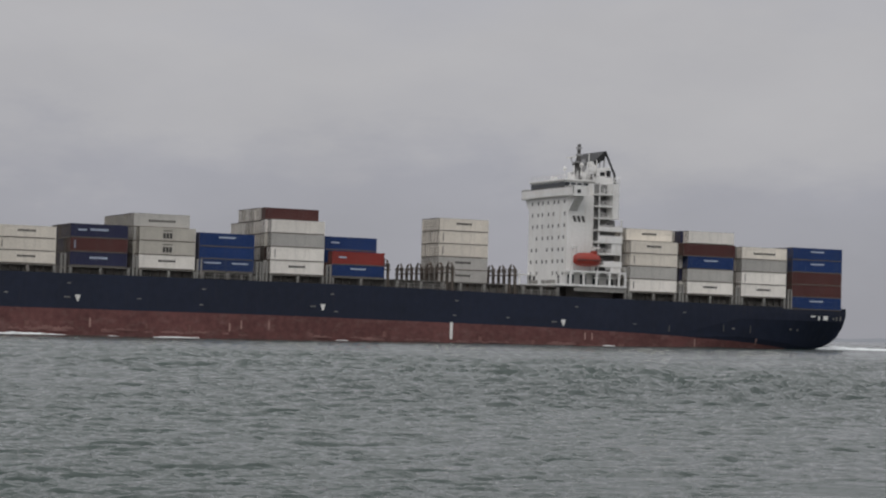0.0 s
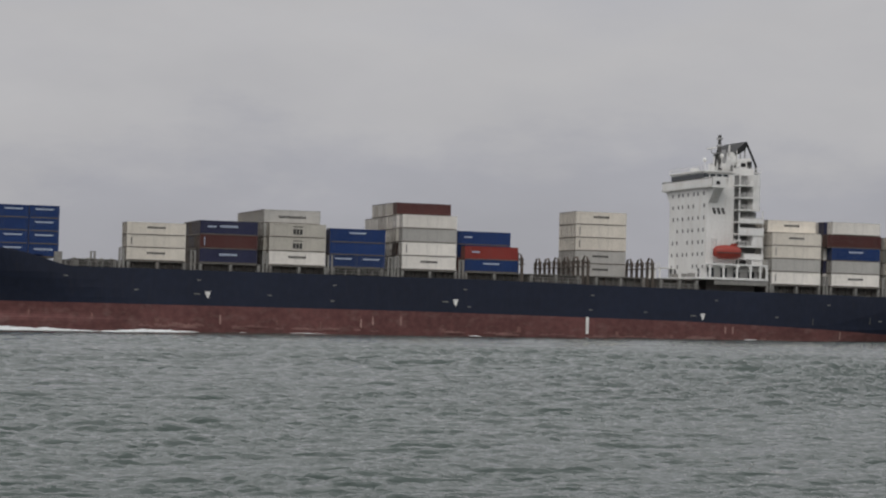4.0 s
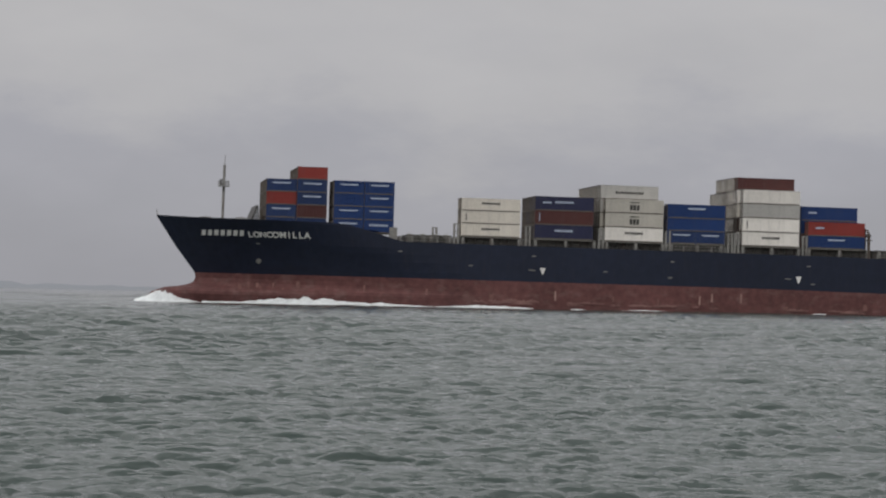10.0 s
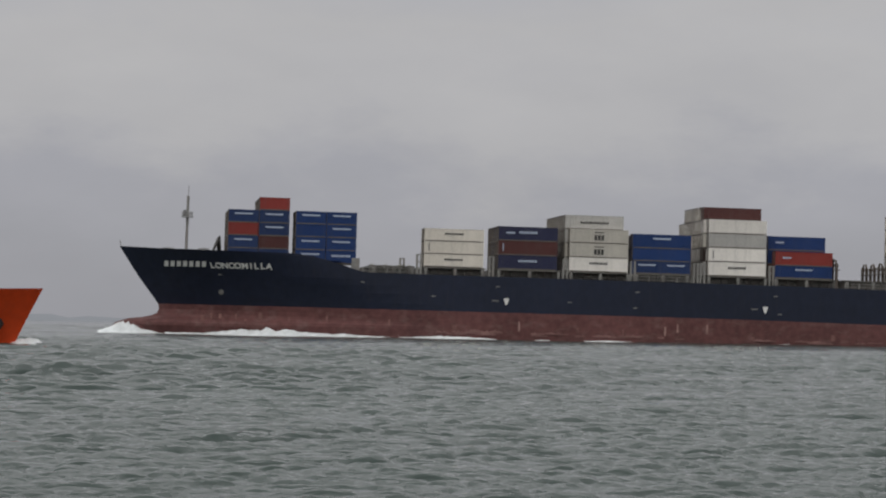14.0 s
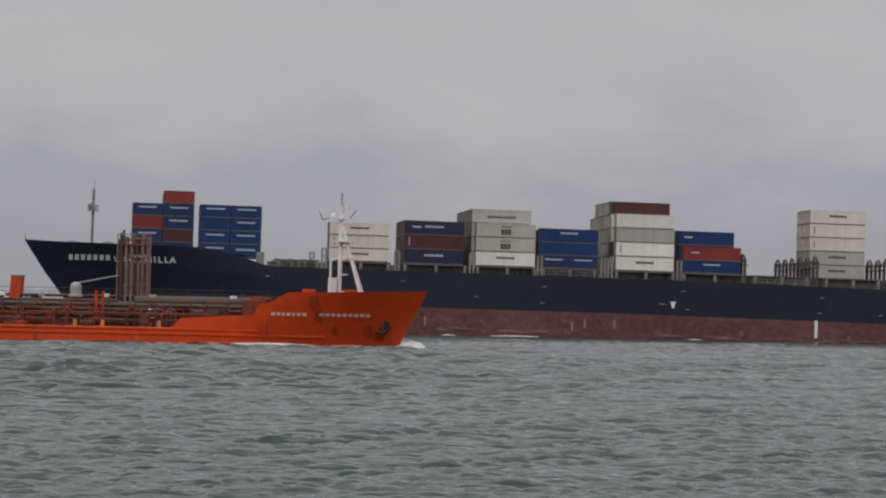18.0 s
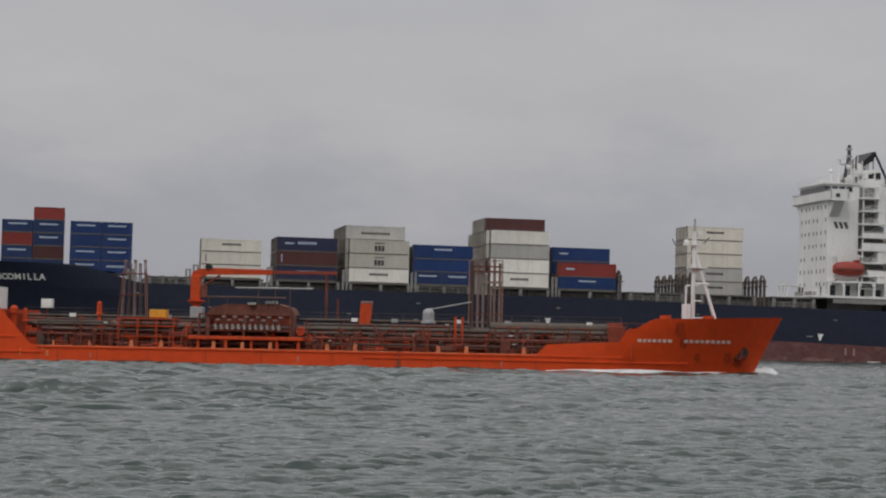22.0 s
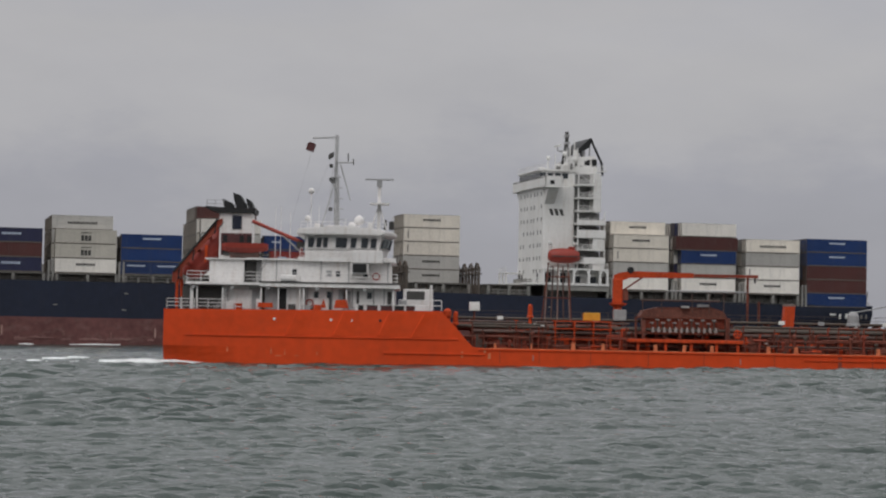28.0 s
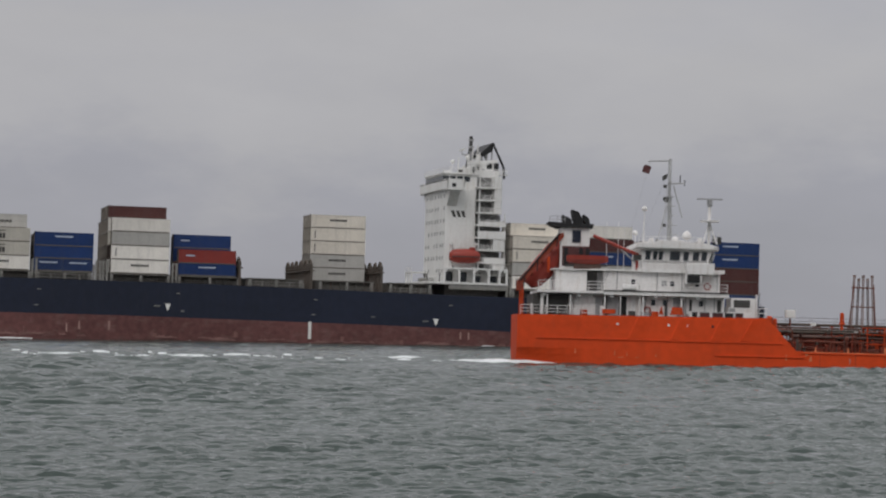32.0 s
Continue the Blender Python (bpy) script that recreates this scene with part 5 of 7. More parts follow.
    tube(bm, (94.5, y - 0.25, 1.55), (95.0, y - 0.25, 1.3), 0.1, 6)
    tube(bm, (95.5, y - 0.25, 1.65), (95.0, y - 0.25, 1.3), 0.1, 6)
    part("anchor", bm, M_REDBROWN, t)
    # name on the bow as plain blocks, a short word and a long one
    x = 85.3
    for i in range(17):
        if i == 7:
            x += 1.0
            continue
        w = 0.34 if i in (1, 2, 4) else 0.42
        bm = bmesh.new()
        for za, zb, xa, xb in ((2.80, 3.08, 0.03, w - 0.03),):
            v = [bm.verts.new((x + xx, tanker_y(x + xx, zz) - 0.04, zz)) for xx, zz in ((xa, za), (xb, za), (xb, zb), (xa, zb))]
            u = [bm.verts.new((p.co.x, p.co.y + 0.06, p.co.z)) for p in v]
            bm.faces.new(v)
            for q in range(4):
                bm.faces.new((v[q], v[(q + 1) % 4], u[(q + 1) % 4], u[q]))
        part("name_block", bm, M_PALE, t)
        x += w + 0.085


def round_front(bm):
    """Bend the front of the wheelhouse back towards both sides."""
    for v in bm.verts:
        if v.co.x > 20:
            v.co.x -= 1.15 * ((v.co.y - TM) / 6.4) ** 2


def tanker_deckhouse():
    t = tanker
    w = M_WHITE2
    house = part("lower_house", bbox(5.4, 21.6, 1.6, 14.0, 4.5, 7.0, 0.05), w, t, "white lower deckhouse with portholes and doors")
    for xx in (14.0, 15.2, 19.0):
        part("porthole", bbox(xx, xx + 0.42, 1.52, 1.62, 5.9, 6.5, 0.02), M_GLASS, house)
    for xx, m in ((6.4, w), (7.4, w), (12.2, w), (16.7, M_GREYM)):
        part("house_door", bbox(xx, xx + 0.75, 1.5, 1.62, 4.7, 6.55, 0.02), m, house)
    part("dark_recess", bbox(10.6, 11.4, 1.52, 1.62, 4.8, 6.7), M_BLACK, house)
    part("low_bulwark", bbox(17.9, 24.4, 0.6, 0.72, 4.55, 5.35), w, house)
    part("fore_shelter", bbox(22.4, 25.2, 2.0, 6.0, 4.5, 6.9, 0.05), w, house)
    part("shelter_window", bbox(22.7, 24.4, 1.93, 2.02, 5.9, 6.7), M_BAR, house)
    deck1 = part("boat_deck", bbox(2.0, 22.0, 0.5, 15.1, 6.88, 7.22), w, t, "white boat deck on pillars")
    for xx in (3.0, 5.4, 9.0, 13.0, 17.0, 21.4):
        part("pillar", bbox(xx, xx + 0.14, 0.7, 0.84, 4.5, 7.0), w, deck1)
    bm = bmesh.new()
    rail(bm, 2.1, 21.8, 0.6, 7.2, 1.0, 1.3, 0.03)
    rail(bm, 0.3, 8.0, 0.5, 4.6, 1.0, 1.3, 0.03)
    part("deck_rail", bm, w, deck1)
    upper = part("upper_house", bbox(9.0, 21.2, 2.0, 11.2, 7.2, 9.4, 0.05), w, t, "white upper deckhouse below the wheelhouse")
    part("aft_house", bbox(4.0, 7.3, 2.6, 13.0, 7.2, 9.4, 0.1), w, upper)
    part("aft_awning", bbox(3.6, 9.2, 2.3, 13.2, 9.4, 9.52), w, upper)
    part("aft_doorway", bbox(7.3, 8.4, 3.3, 3.42, 7.3, 9.3), M_BAR, upper)
    part("aft_wing", bbox(7.4, 9.1, 3.4, 12.2, 7.2, 9.2), M_GREYM, upper)
    for xx, zz in ((11.9, 8.3), (18.6, 8.2), (16.0, 8.2)):
        part("porthole", bbox(xx, xx + 0.4, 1.93, 2.02, zz - 0.25, zz + 0.25), M_GLASS, upper)
    deck2 = part("bridge_deck", bbox(7.5, 21.6, 1.6, 14.0, 9.4, 9.56), w, t)
    wheel = bmesh.new()
    prism(wheel, [(13.0, 9.56), (20.6, 9.56), (20.9, 10.8), (21.2, 11.9), (13.0, 11.9)], 2.2, 13.4)
    bmesh.ops.bisect_plane(wheel, geom=wheel.verts[:] + wheel.edges[:] + wheel.faces[:], plane_co=(0, TM, 0), plane_no=(0, 1, 0))
    round_front(wheel)
    wh = part("wheelhouse", wheel, w, t, "white wheelhouse with dark forward-raked windows")
    for i, (a, b) in enumerate(((13.3, 13.8), (14.1, 14.5), (14.7, 15.1), (15.9, 16.9), (17.3, 17.8), (18.3, 18.9), (19.2, 19.7))):
        bm = bmesh.new()
        prism(bm, [(a, 10.7), (b, 10.7), (b + 0.12, 11.6), (a + 0.05, 11.6)], 2.1, 2.22)
        part("pane", bm, M_GLASS, wh)
    for i in range(7):
        y = 2.7 + i * 1.5
        bm = bmesh.new()
        v = [bm.verts.new(p) for p in ((20.93, y, 10.7), (20.93, y + 1.2, 10.7), (21.16, y + 1.2, 11.6), (21.16, y, 11.6))]
        u = [bm.verts.new((p.co.x + 0.08, p.co.y, p.co.z)) for p in v]
        bm.faces.new(u)
        for q in range(4):
            bm.faces.new((v[q], v[(q + 1) % 4], u[(q + 1) % 4], u[q]))
        round_front(bm)
        part("pane", bm, M_GLASS, wh)
    roof = bmesh.new()
    prism(roof, [(12.2, 11.82), (21.4, 11.82), (21.75, 12.0), (21.6, 12.3), (20.6, 12.55), (16.0, 12.7), (12.4, 12.45)], 1.4, 14.2)
    bmesh.ops.bevel(roof, geom=list(roof.edges), offset=0.12, segments=2, affect="EDGES")
    for yy in (4.5, TM, 11.0):
        bmesh.ops.bisect_plane(roof, geom=roof.verts[:] + roof.edges[:] + roof.faces[:], plane_co=(0, yy, 0), plane_no=(0, 1, 0))
    round_front(roof)
    part("wheelhouse_roof", roof, w, wh, smooth=False)
    part("wing_cab", bbox(17.5, 20.4, 0.4, 2.2, 9.2, 10.4, 0.08), w, wh)
    part("wing_opening", bbox(17.6, 18.9, 0.34, 0.5, 8.35, 9.15), M_BLACK, wh)
    part("wing_bracket", bbox(17.4, 19.1, 0.5, 2.1, 8.2, 9.25), w, wh)
    bm = bmesh.new()
    rail(bm, 12.6, 17.3, 1.7, 9.56, 1.0, 1.2, 0.03)
    rail(bm, 12.6, 20.8, 1.9, 12.4, 0.7, 1.3, 0.025, 2)
    part("bridge_rail", bm, w, wh)
    part("liferaft", tubes([((10.9, 0.9, 7.65), (12.3, 0.9, 7.65))], 0.36, 12), w, deck1, "white liferaft canister", smooth=False)
    part("liferaft_cradle", bbox(10.8, 12.6, 0.7, 1.1, 7.2, 7.35), M_BAR, deck1)
    part("raft_frame", tubes([((10.7, 0.75, 4.6), (10.7, 0.75, 7.9)), ((12.7, 0.75, 4.6), (12.7, 0.75, 7.9)), ((10.7, 0.75, 6.9), (12.7, 0.75, 6.9))], 0.07), w, deck1)
    bm = bmesh.new()
    for a, b in ((15.9, 17.3), (14.7, 15.2)):
        prism(bm, [(a, 4.95), (b, 4.95), (b - 0.2, 5.75), (a + 0.2, 5.75)], 0.5, 0.6)
    part("gangway_frame", bm, M_ORANGE2, deck1)
    part("hose_rail", bbox(8.8, 10.2, 0.5, 0.7, 4.9, 5.35), M_ORANGE2, deck1)
    # deck-edge fascias, drain pipes, lockers, lifebuoys and lamps on the house
    part("bridge_fascia", bbox(12.4, 21.62, 1.5, 1.6, 9.35, 9.75), w, t)
    for xx in (9.4, 13.4, 15.7, 20.6):
        part("drain_pipe", tubes([((xx, 1.5, 4.5), (xx, 1.5, 7.0))], 0.05, 6), M_GREYM, house)
    for xx in (10.4, 14.6, 17.2, 20.9):
        part("drain_pipe", tubes([((xx, 1.92, 7.2), (xx, 1.92, 9.4))], 0.05, 6), M_GREYM, upper)
    for xx, zz, w2, h2 in ((5.8, 4.5, 0.7, 0.9), (8.6, 4.5, 0.5, 1.2), (12.9, 4.5, 0.8, 0.7), (18.3, 4.5, 1.1, 0.8), (20.2, 4.5, 0.9, 0.6)):
        part("side_locker", bbox(xx, xx + w2, 0.9, 1.4, zz, zz + h2, 0.03), M_GREYM if w2 > 0.75 else w, house)
    for xx, zz in ((13.6, 5.4), (19.8, 8.0)):
        bm = bmesh.new()
        for k in range(12):
            a0, a1 = k * math.pi / 6, (k + 1) * math.pi / 6
            tube(bm, (xx + 0.33 * math.cos(a0), 1.42, zz + 0.33 * math.sin(a0)), (xx + 0.33 * math.cos(a1), 1.42, zz + 0.33 * math.sin(a1)), 0.07, 6)
        part("lifebuoy", bm, M_BOAT, t)
    part("ladder", tubes([((8.2, 1.2, 7.2), (9.3, 1.2, 9.5)), ((8.5, 1.2, 7.2), (9.6, 1.2, 9.5))] + [((8.3 + 0.11 * k, 1.2, 7.4 + 0.23 * k), (8.6 + 0.11 * k, 1.2, 7.4 + 0.23 * k)) for k in range(9)], 0.03, 5), M_GREYM, t)
    part("aft_stair", tubes([((4.6, 0.9, 4.6), (6.2, 0.9, 7.0)), ((4.9, 0.9, 4.6), (6.5, 0.9, 7.0))] + [((4.7 + 0.16 * k, 0.9, 4.8 + 0.24 * k), (5.0 + 0.16 * k, 0.9, 4.8 + 0.24 * k)) for k in range(9)], 0.035, 5), M_GREYM, t)
    for xx, yy, s, hh in ((13.8, 3.4, 0.5, 0.5), (15.0, 4.4, 0.7, 0.35), (18.9, 3.0, 0.45, 0.6), (17.0, 6.0, 0.9, 0.45), (20.4, 2.6, 0.3, 0.9), (14.4, 2.4, 0.3, 0.4)):
        part("roof_gear", bbox(xx, xx + s, yy, yy + s, 12.45, 12.5 + hh, 0.05), w if s > 0.4 else M_BAR, t)
    part("window_ledge", bbox(13.1, 19.8, 2.06, 2.2, 10.55, 10.63), M_GREYM, wh)
    part("window_hood", bbox(13.1, 20.2, 1.9, 2.2, 11.7, 11.78), w, wh)
    bm = bmesh.new()
    rail(bm, 22.0, 26.0, 0.8, 4.85, 1.0, 0.8, 0.035, 2)
    part("poop_rail", bm, w, t)
    part("shelter_gear", bbox(22.1, 22.8, 1.2, 1.9, 4.85, 5.9, 0.2), M_GREYM, t)
    part("shelter_post", tubes([((25.0, 1.4, 4.85), (25.0, 1.4, 7.3))], 0.12, 8), w, t)
    bm = bmesh.new()
    lathe(bm, (26.6, 3.0, 1.2), [(0.3, 0), (0.3, 3.1), (0.42, 3.2), (0.42, 3.7), (0.25, 3.9), (0.1, 3.95)], 14)
    part("cowl_vent", bm, M_ORANGE2, t, "orange cowl vent before the poop")
    # deck-edge shade as dark strips, open after bay, raft's black underside, striped hose boxes
    part("deck_edge_shade", bbox(8.9, 21.9, 0.44, 0.52, 7.22, 7.36), M_BAR, deck1)
    part("deck_edge_shade", bbox(2.0, 8.9, 0.44, 0.5, 6.86, 6.98), M_BAR, deck1)
    # a solid dark block gives the shade inside the after bay
    part("after_bay_shade", bbox(1.6, 5.3, 1.8, 13.8, 4.7, 6.8), M_BAR, house)
    part("after_bay_beam", bbox(2.4, 2.7, 0.9, 1.75, 4.6, 6.9), w, house)
    # wall shade beside the doors, laid on as a dark strip and grey plate
    part("door_shade", bbox(9.0, 9.35, 1.5, 1.62, 4.7, 6.75), M_BAR, house)
    part("house_side_shade", bbox(7.9, 10.9, 1.54, 1.61, 4.6, 6.8), M_GREYM, house)
    # black slab drawn in as the shadow below the raft canister
    part("raft_shadow_tray", bbox(10.9, 12.5, 0.55, 1.25, 7.22, 7.42), M_BLACK, deck1)
    for xx, ww, m in ((18.2, 0.5, M_BLACK), (19.0, 1.0, M_FLAG), (20.3, 1.1, M_FLAG), (21.6, 0.9, M_BLACK), (22.7, 0.8, M_FLAG)):
        part("hose_box", bbox(xx, xx + ww, 0.52, 0.95, 4.75, 5.22, 0.04), m, house)
        part("hose_box_lid", bbox(xx - 0.04, xx + ww + 0.04, 0.48, 0.99, 5.22, 5.3), M_BAR, house)
    part("window_box", bbox(16.3, 17.0, 1.5, 1.62, 5.7, 6.75), M_GREYM, house)
    part("upper_house_seam", bbox(14.55, 14.62, 1.95, 2.01, 7.3, 9.35), M_GREYM, upper)
    part("upper_house_vent", bbox(15.1, 15.6, 1.92, 2.02, 7.9, 8.5), M_GREYM, upper)
    # dark plates as gap shade, pipes and small gear along the lower house
    for xx, za, zb, ww in ((8.4, 4.8, 6.6, 0.35), (9.9, 4.7, 6.7, 0.5), (15.4, 4.8, 6.4, 0.3), (18.0, 5.4, 6.6, 0.25), (20.9, 4.8, 6.6, 0.4)):
        part("house_gap_shade", bbox(xx, xx + ww, 1.55, 1.63, za, zb), M_BAR, house)
    for xx in (5.9, 8.8, 13.2, 17.6, 19.6):
        part("wall_pipe", tubes([((xx, 1.45, 5.0), (xx, 1.45, 6.8)), ((xx, 1.45, 5.0), (xx + 0.9, 1.45, 5.0))], 0.06, 6), M_GREYM, house)
    for xx, zz, m in ((6.6, 4.5, M_ORANGE2), (11.6, 4.5, M_BAR), (14.0, 4.5, M_ORANGE2), (21.8, 4.6, M_BAR), (23.6, 4.6, M_GREYM)):
        part("deck_gear", bbox(xx, xx + 0.7, 0.8, 1.3, zz, zz + 0.75, 0.05), m, t)
    for xx in (2.6, 6.2, 9.6, 14.2, 18.6):
        part("deck_lamp", bbox(xx, xx + 0.3, 0.42, 0.52, 6.6, 6.85), M_GREYM, deck1)
    # funnel
    fun = part("funnel", bbox(4.6, 7.7, 5.6, 10.0, 9.2, 14.0, 0.1), w, t, "white funnel with a dark square mark and black top")
    part("funnel_grille", bbox(4.8, 7.75, 5.5, 5.64, 9.9, 12.0), M_FLAG, fun)
    for xx in (5.0, 6.6, 7.3):
        part("funnel_door", bbox(xx, xx + 0.4, 5.42, 5.52, 10.0, 11.8), M_BLACK, fun)
    bm = bmesh.new()
    box(bm, 5.85, 6.75, 5.5, 5.64, 12.4, 13.7)
    part("funnel_mark", bm, M_HULL_BLUE, fun)
    top = bmesh.new()
    prism(top, [(4.3, 14.0), (8.0, 13.95), (8.05, 14.4), (5.6, 14.42), (3.3, 14.55), (3.3, 14.4)], 5.2, 10.4)
    part("funnel_top", top, M_BLACK, fun)
    for xx, hh, ww in ((5.0, 15.35, 0.75), (6.0, 15.95, 0.95), (7.25, 15.45, 0.42)):
        bm = bmesh.new()
        prism(bm, [(xx + 0.15, 14.3), (xx + ww + 0.1, 14.3), (xx + ww, 14.9), (xx + ww * 0.55, hh - 0.25), (xx - 0.2, hh), (xx - 0.12, hh - 0.6)], 6.4, 9.2)
        part("exhaust_fin", bm, M_BLACK, fun)
    bm = bmesh.new()
    rail(bm, 3.4, 5.0, 5.3, 14.45, 0.7, 0.8, 0.03, 2)
    part("funnel_rail", bm, M_GREYM, fun)
    # free-fall lifeboat on its ramp
    ramp = bmesh.new()
    for ya in (5.4, 9.9):
        prism(ramp, [(0.2, 7.2), (0.7, 7.2), (0.75, 8.0), (4.95, 13.0), (4.9, 13.4), (4.4, 13.2), (0.25, 8.2)], ya, ya + 0.3)
    for k in range(5):
        f = k / 4
        box(ramp, 0.5 + 4.0 * f, 0.8 + 4.0 * f, 5.8, 9.8, 7.6 + 5.2 * f, 7.8 + 5.2 * f)
    part("launch_ramp", ramp, M_REDBROWN, t)
    for xx, yy, za, zb in ((0.7, 5.6, 4.5, 7.6), (0.7, 10.0, 4.5, 7.6), (3.4, 5.6, 9.2, 10.8), (3.4, 10.0, 9.2, 10.8)):
        part("ramp_leg", tubes([((xx, yy, za), (xx, yy, zb))], 0.16), M_ORANGE2, t)
    for k in (0, 2, 5):
        xx, zz = 0.8 + 0.68 * k, 8.0 + 0.88 * k
        part("ramp_brace", tubes([((xx, 5.35, zz - 0.5), (xx + 0.1, 5.35, zz + 0.55))], 0.07), M_BLACK, t)
    part("ramp_edge", tubes([((0.35, 5.3, 8.2), (4.5, 5.3, 13.35))], 0.1), M_BLACK, t)
    part("boat_deck_platform", bbox(5.2, 9.4, 2.7, 5.2, 9.85, 10.0), M_BAR, t)
    # provisions crane
    crane = part("stores_crane", tubes([((12.6, 3.4, 9.56), (12.6, 3.4, 11.4)), ((12.6, 3.4, 11.2), (7.9, 3.4, 13.1))], 0.18, 8), M_BOAT, t, "red stores crane with a slanting jib")
    part("crane_cab", bbox(12.2, 13.4, 2.9, 3.9, 10.6, 11.2, 0.05), M_BAR, crane)
    part("crane_ram", tubes([((12.5, 3.4, 10.3), (10.8, 3.4, 11.8))], 0.1), M_GREYM, crane)
    # masts
    mast = part("main_mast", tubes([((15.5, TM, 12.5), (15.5, TM, 21.4)), ((15.75, TM + 0.3, 12.5), (15.6, TM + 0.1, 17.6))], 0.17, 8), M_MAST, t, "white signal mast with yard and stays on the wheelhouse roof")
    part("yard", tubes([((15.5, TM, 18.8), (17.1, TM, 18.85)), ((15.5, TM - 1.4, 18.9), (15.5, TM + 1.4, 18.9))], 0.09), M_MAST, mast)
    part("gaff", tubes([((13.2, TM, 21.1), (15.5, TM, 21.2))], 0.09), M_MAST, mast)
    part("mast_leg", tubes([((16.9, TM, 15.2), (15.9, TM, 18.6)), ((14.2, TM - 1, 12.5), (15.5, TM, 17.4))], 0.07), M_MAST, mast)
    for zz in (13.4, 14.4, 15.4, 16.4, 17.4):
        part("mast_rung", tubes([((15.3, TM - 0.35, zz), (16.0 + 0.1 * (17.4 - zz), TM - 0.35, zz))], 0.05, 6), M_MAST, mast)
    part("mast_lamp", bbox(15.0, 15.4, TM - 0.2, TM + 0.2, 16.8, 17.4), M_BAR, mast)
    for zz, xx in ((19.3, 15.3), (20.3, 13.3)):
        bm = bmesh.new()
        prism(bm, [(xx - 0.55, zz - 0.25), (xx - 0.1, zz), (xx, zz + 0.5), (xx - 0.3, zz + 0.42), (xx - 0.6, zz + 0.2)], TM - 0.03, TM + 0.03)
        if zz < 20:
            part("signal_ball", bm, M_BAR, mast)
        else:
            bm.free()
    bm = bmesh.new()
    prism(bm, [(12.55, 19.95), (13.3, 19.75), (13.55, 20.5), (12.95, 20.75), (12.7, 20.55)], TM - 0.02, TM + 0.02)
    part("signal_flag", bm, M_FLAG, mast, "small dark red flag at the gaff")
    for zz in (14.2, 17.0, 18.3):
        part("mast_fitting", bbox(14.85, 15.2, TM - 0.3, TM + 0.2, zz, zz + 0.35, 0.08), M_BAR, mast)
    part("mast_ladder", tubes([((14.7, TM - 0.4, 12.5), (15.2, TM - 0.3, 18.4)), ((14.95, TM - 0.4, 12.5), (15.35, TM - 0.3, 18.4))], 0.025, 5), M_MAST, mast)
    part("yard_post", tubes([((16.6, TM, 18.85), (16.6, TM, 19.7)), ((17.1, TM, 18.6), (17.1, TM, 19.2))], 0.06, 5), M_BAR, mast)
    part("flag_halyard", tubes([((13.4, TM, 21.0), (11.2, TM, 12.5)), ((15.3, TM, 20.0), (12.4, TM, 12.5))], 0.008, 4), M_GREYM, mast)
    rad = part("radar_mast", tubes([((19.85, TM, 12.4), (19.85, TM, 16.9))], 0.17, 8, ), M_WHITE2, t, "white radar mast above the wheelhouse")
    part("radar_platform", bbox(19.0, 20.8, TM - 1.1, TM + 1.1, 14.8, 14.95), M_WHITE2, rad)
    part("radar_bar", bbox(18.5, 21.2, TM - 0.1, TM + 0.1, 17.12, 17.26), M_GREYM, rad)
    part("radar_gear", bbox(19.6, 20.1, TM - 0.3, TM + 0.3, 16.5, 17.1), M_GREYM, rad)
    part("mast_strut", tubes([((19.1, TM - 0.8, 12.4), (19.85, TM, 14.8)), ((20.6, TM - 0.8, 12.4), (19.85, TM, 14.8))], 0.07), M_WHITE2, rad)
    # both masts stand towards the near side of the roof
    mast.location, rad.location = (0.3, -4.6, 0), (0.1, -5.6, 0)
    for xx, yy, hh, r in ((13.4, 5.0, 3.6, 0.3), (18.0, 5.5, 0.7, 0.5), (17.2, 9.5, 0.5, 0.38), (12.9, 9.5, 1.2, 0.3)):
        pl = part("aerial_post", tubes([((xx, yy, 12.3), (xx, yy, 12.4 + hh))], 0.05), M_WHITE2, t)
        bm = bmesh.new()
        lathe(bm, (xx, yy, 12.3 + hh), [(r * 0.4, 0), (r * 0.9, r * 0.3), (r, r * 0.9), (r * 0.75, r * 1.5), (r * 0.1, r * 1.9)], 12)
        part("radome", bm, M_WHITE2, pl, smooth=True)
    for xx, yy, hh in ((10.6, 4.0, 2.4), (11.4, 6.0, 2.0), (9.8, 9.0, 2.6), (13.9, 11.0, 2.8), (16.8, 3.2, 1.3), (21.2, 4.0, 1.6)):
        part("whip_aerial", tubes([((xx, yy, 11.9 if xx > 12 else 9.5), (xx, yy, 12.2 + hh))], 0.03, 5), M_WHITE2, t)
    part("search_lamp", bbox(20.9, 21.4, 3.0, 3.5, 12.5, 13.3, 0.1), M_BAR, t)
    # clutter on the poop
    rnd = random.Random(9)
    for i in range(9):
        xx, yy = 0.9 + rnd.random() * 4.2, 1.4 + rnd.random() * 3.5
        part("mooring_gear", bbox(xx, xx + 0.5 + rnd.random() * 0.7, yy, yy + 0.8, 4.55, 5.1 + rnd.random() * 0.8, 0.06), rnd.choice((M_BAR, M_PIPEGREY, M_WHITE2)), t)
    bm = bmesh.new()
    tube(bm, (2.2, 2.0, 6.0), (2.2, 4.4, 6.0), 0.6, 12)
    part("mooring_winch", bm, M_BAR, t)


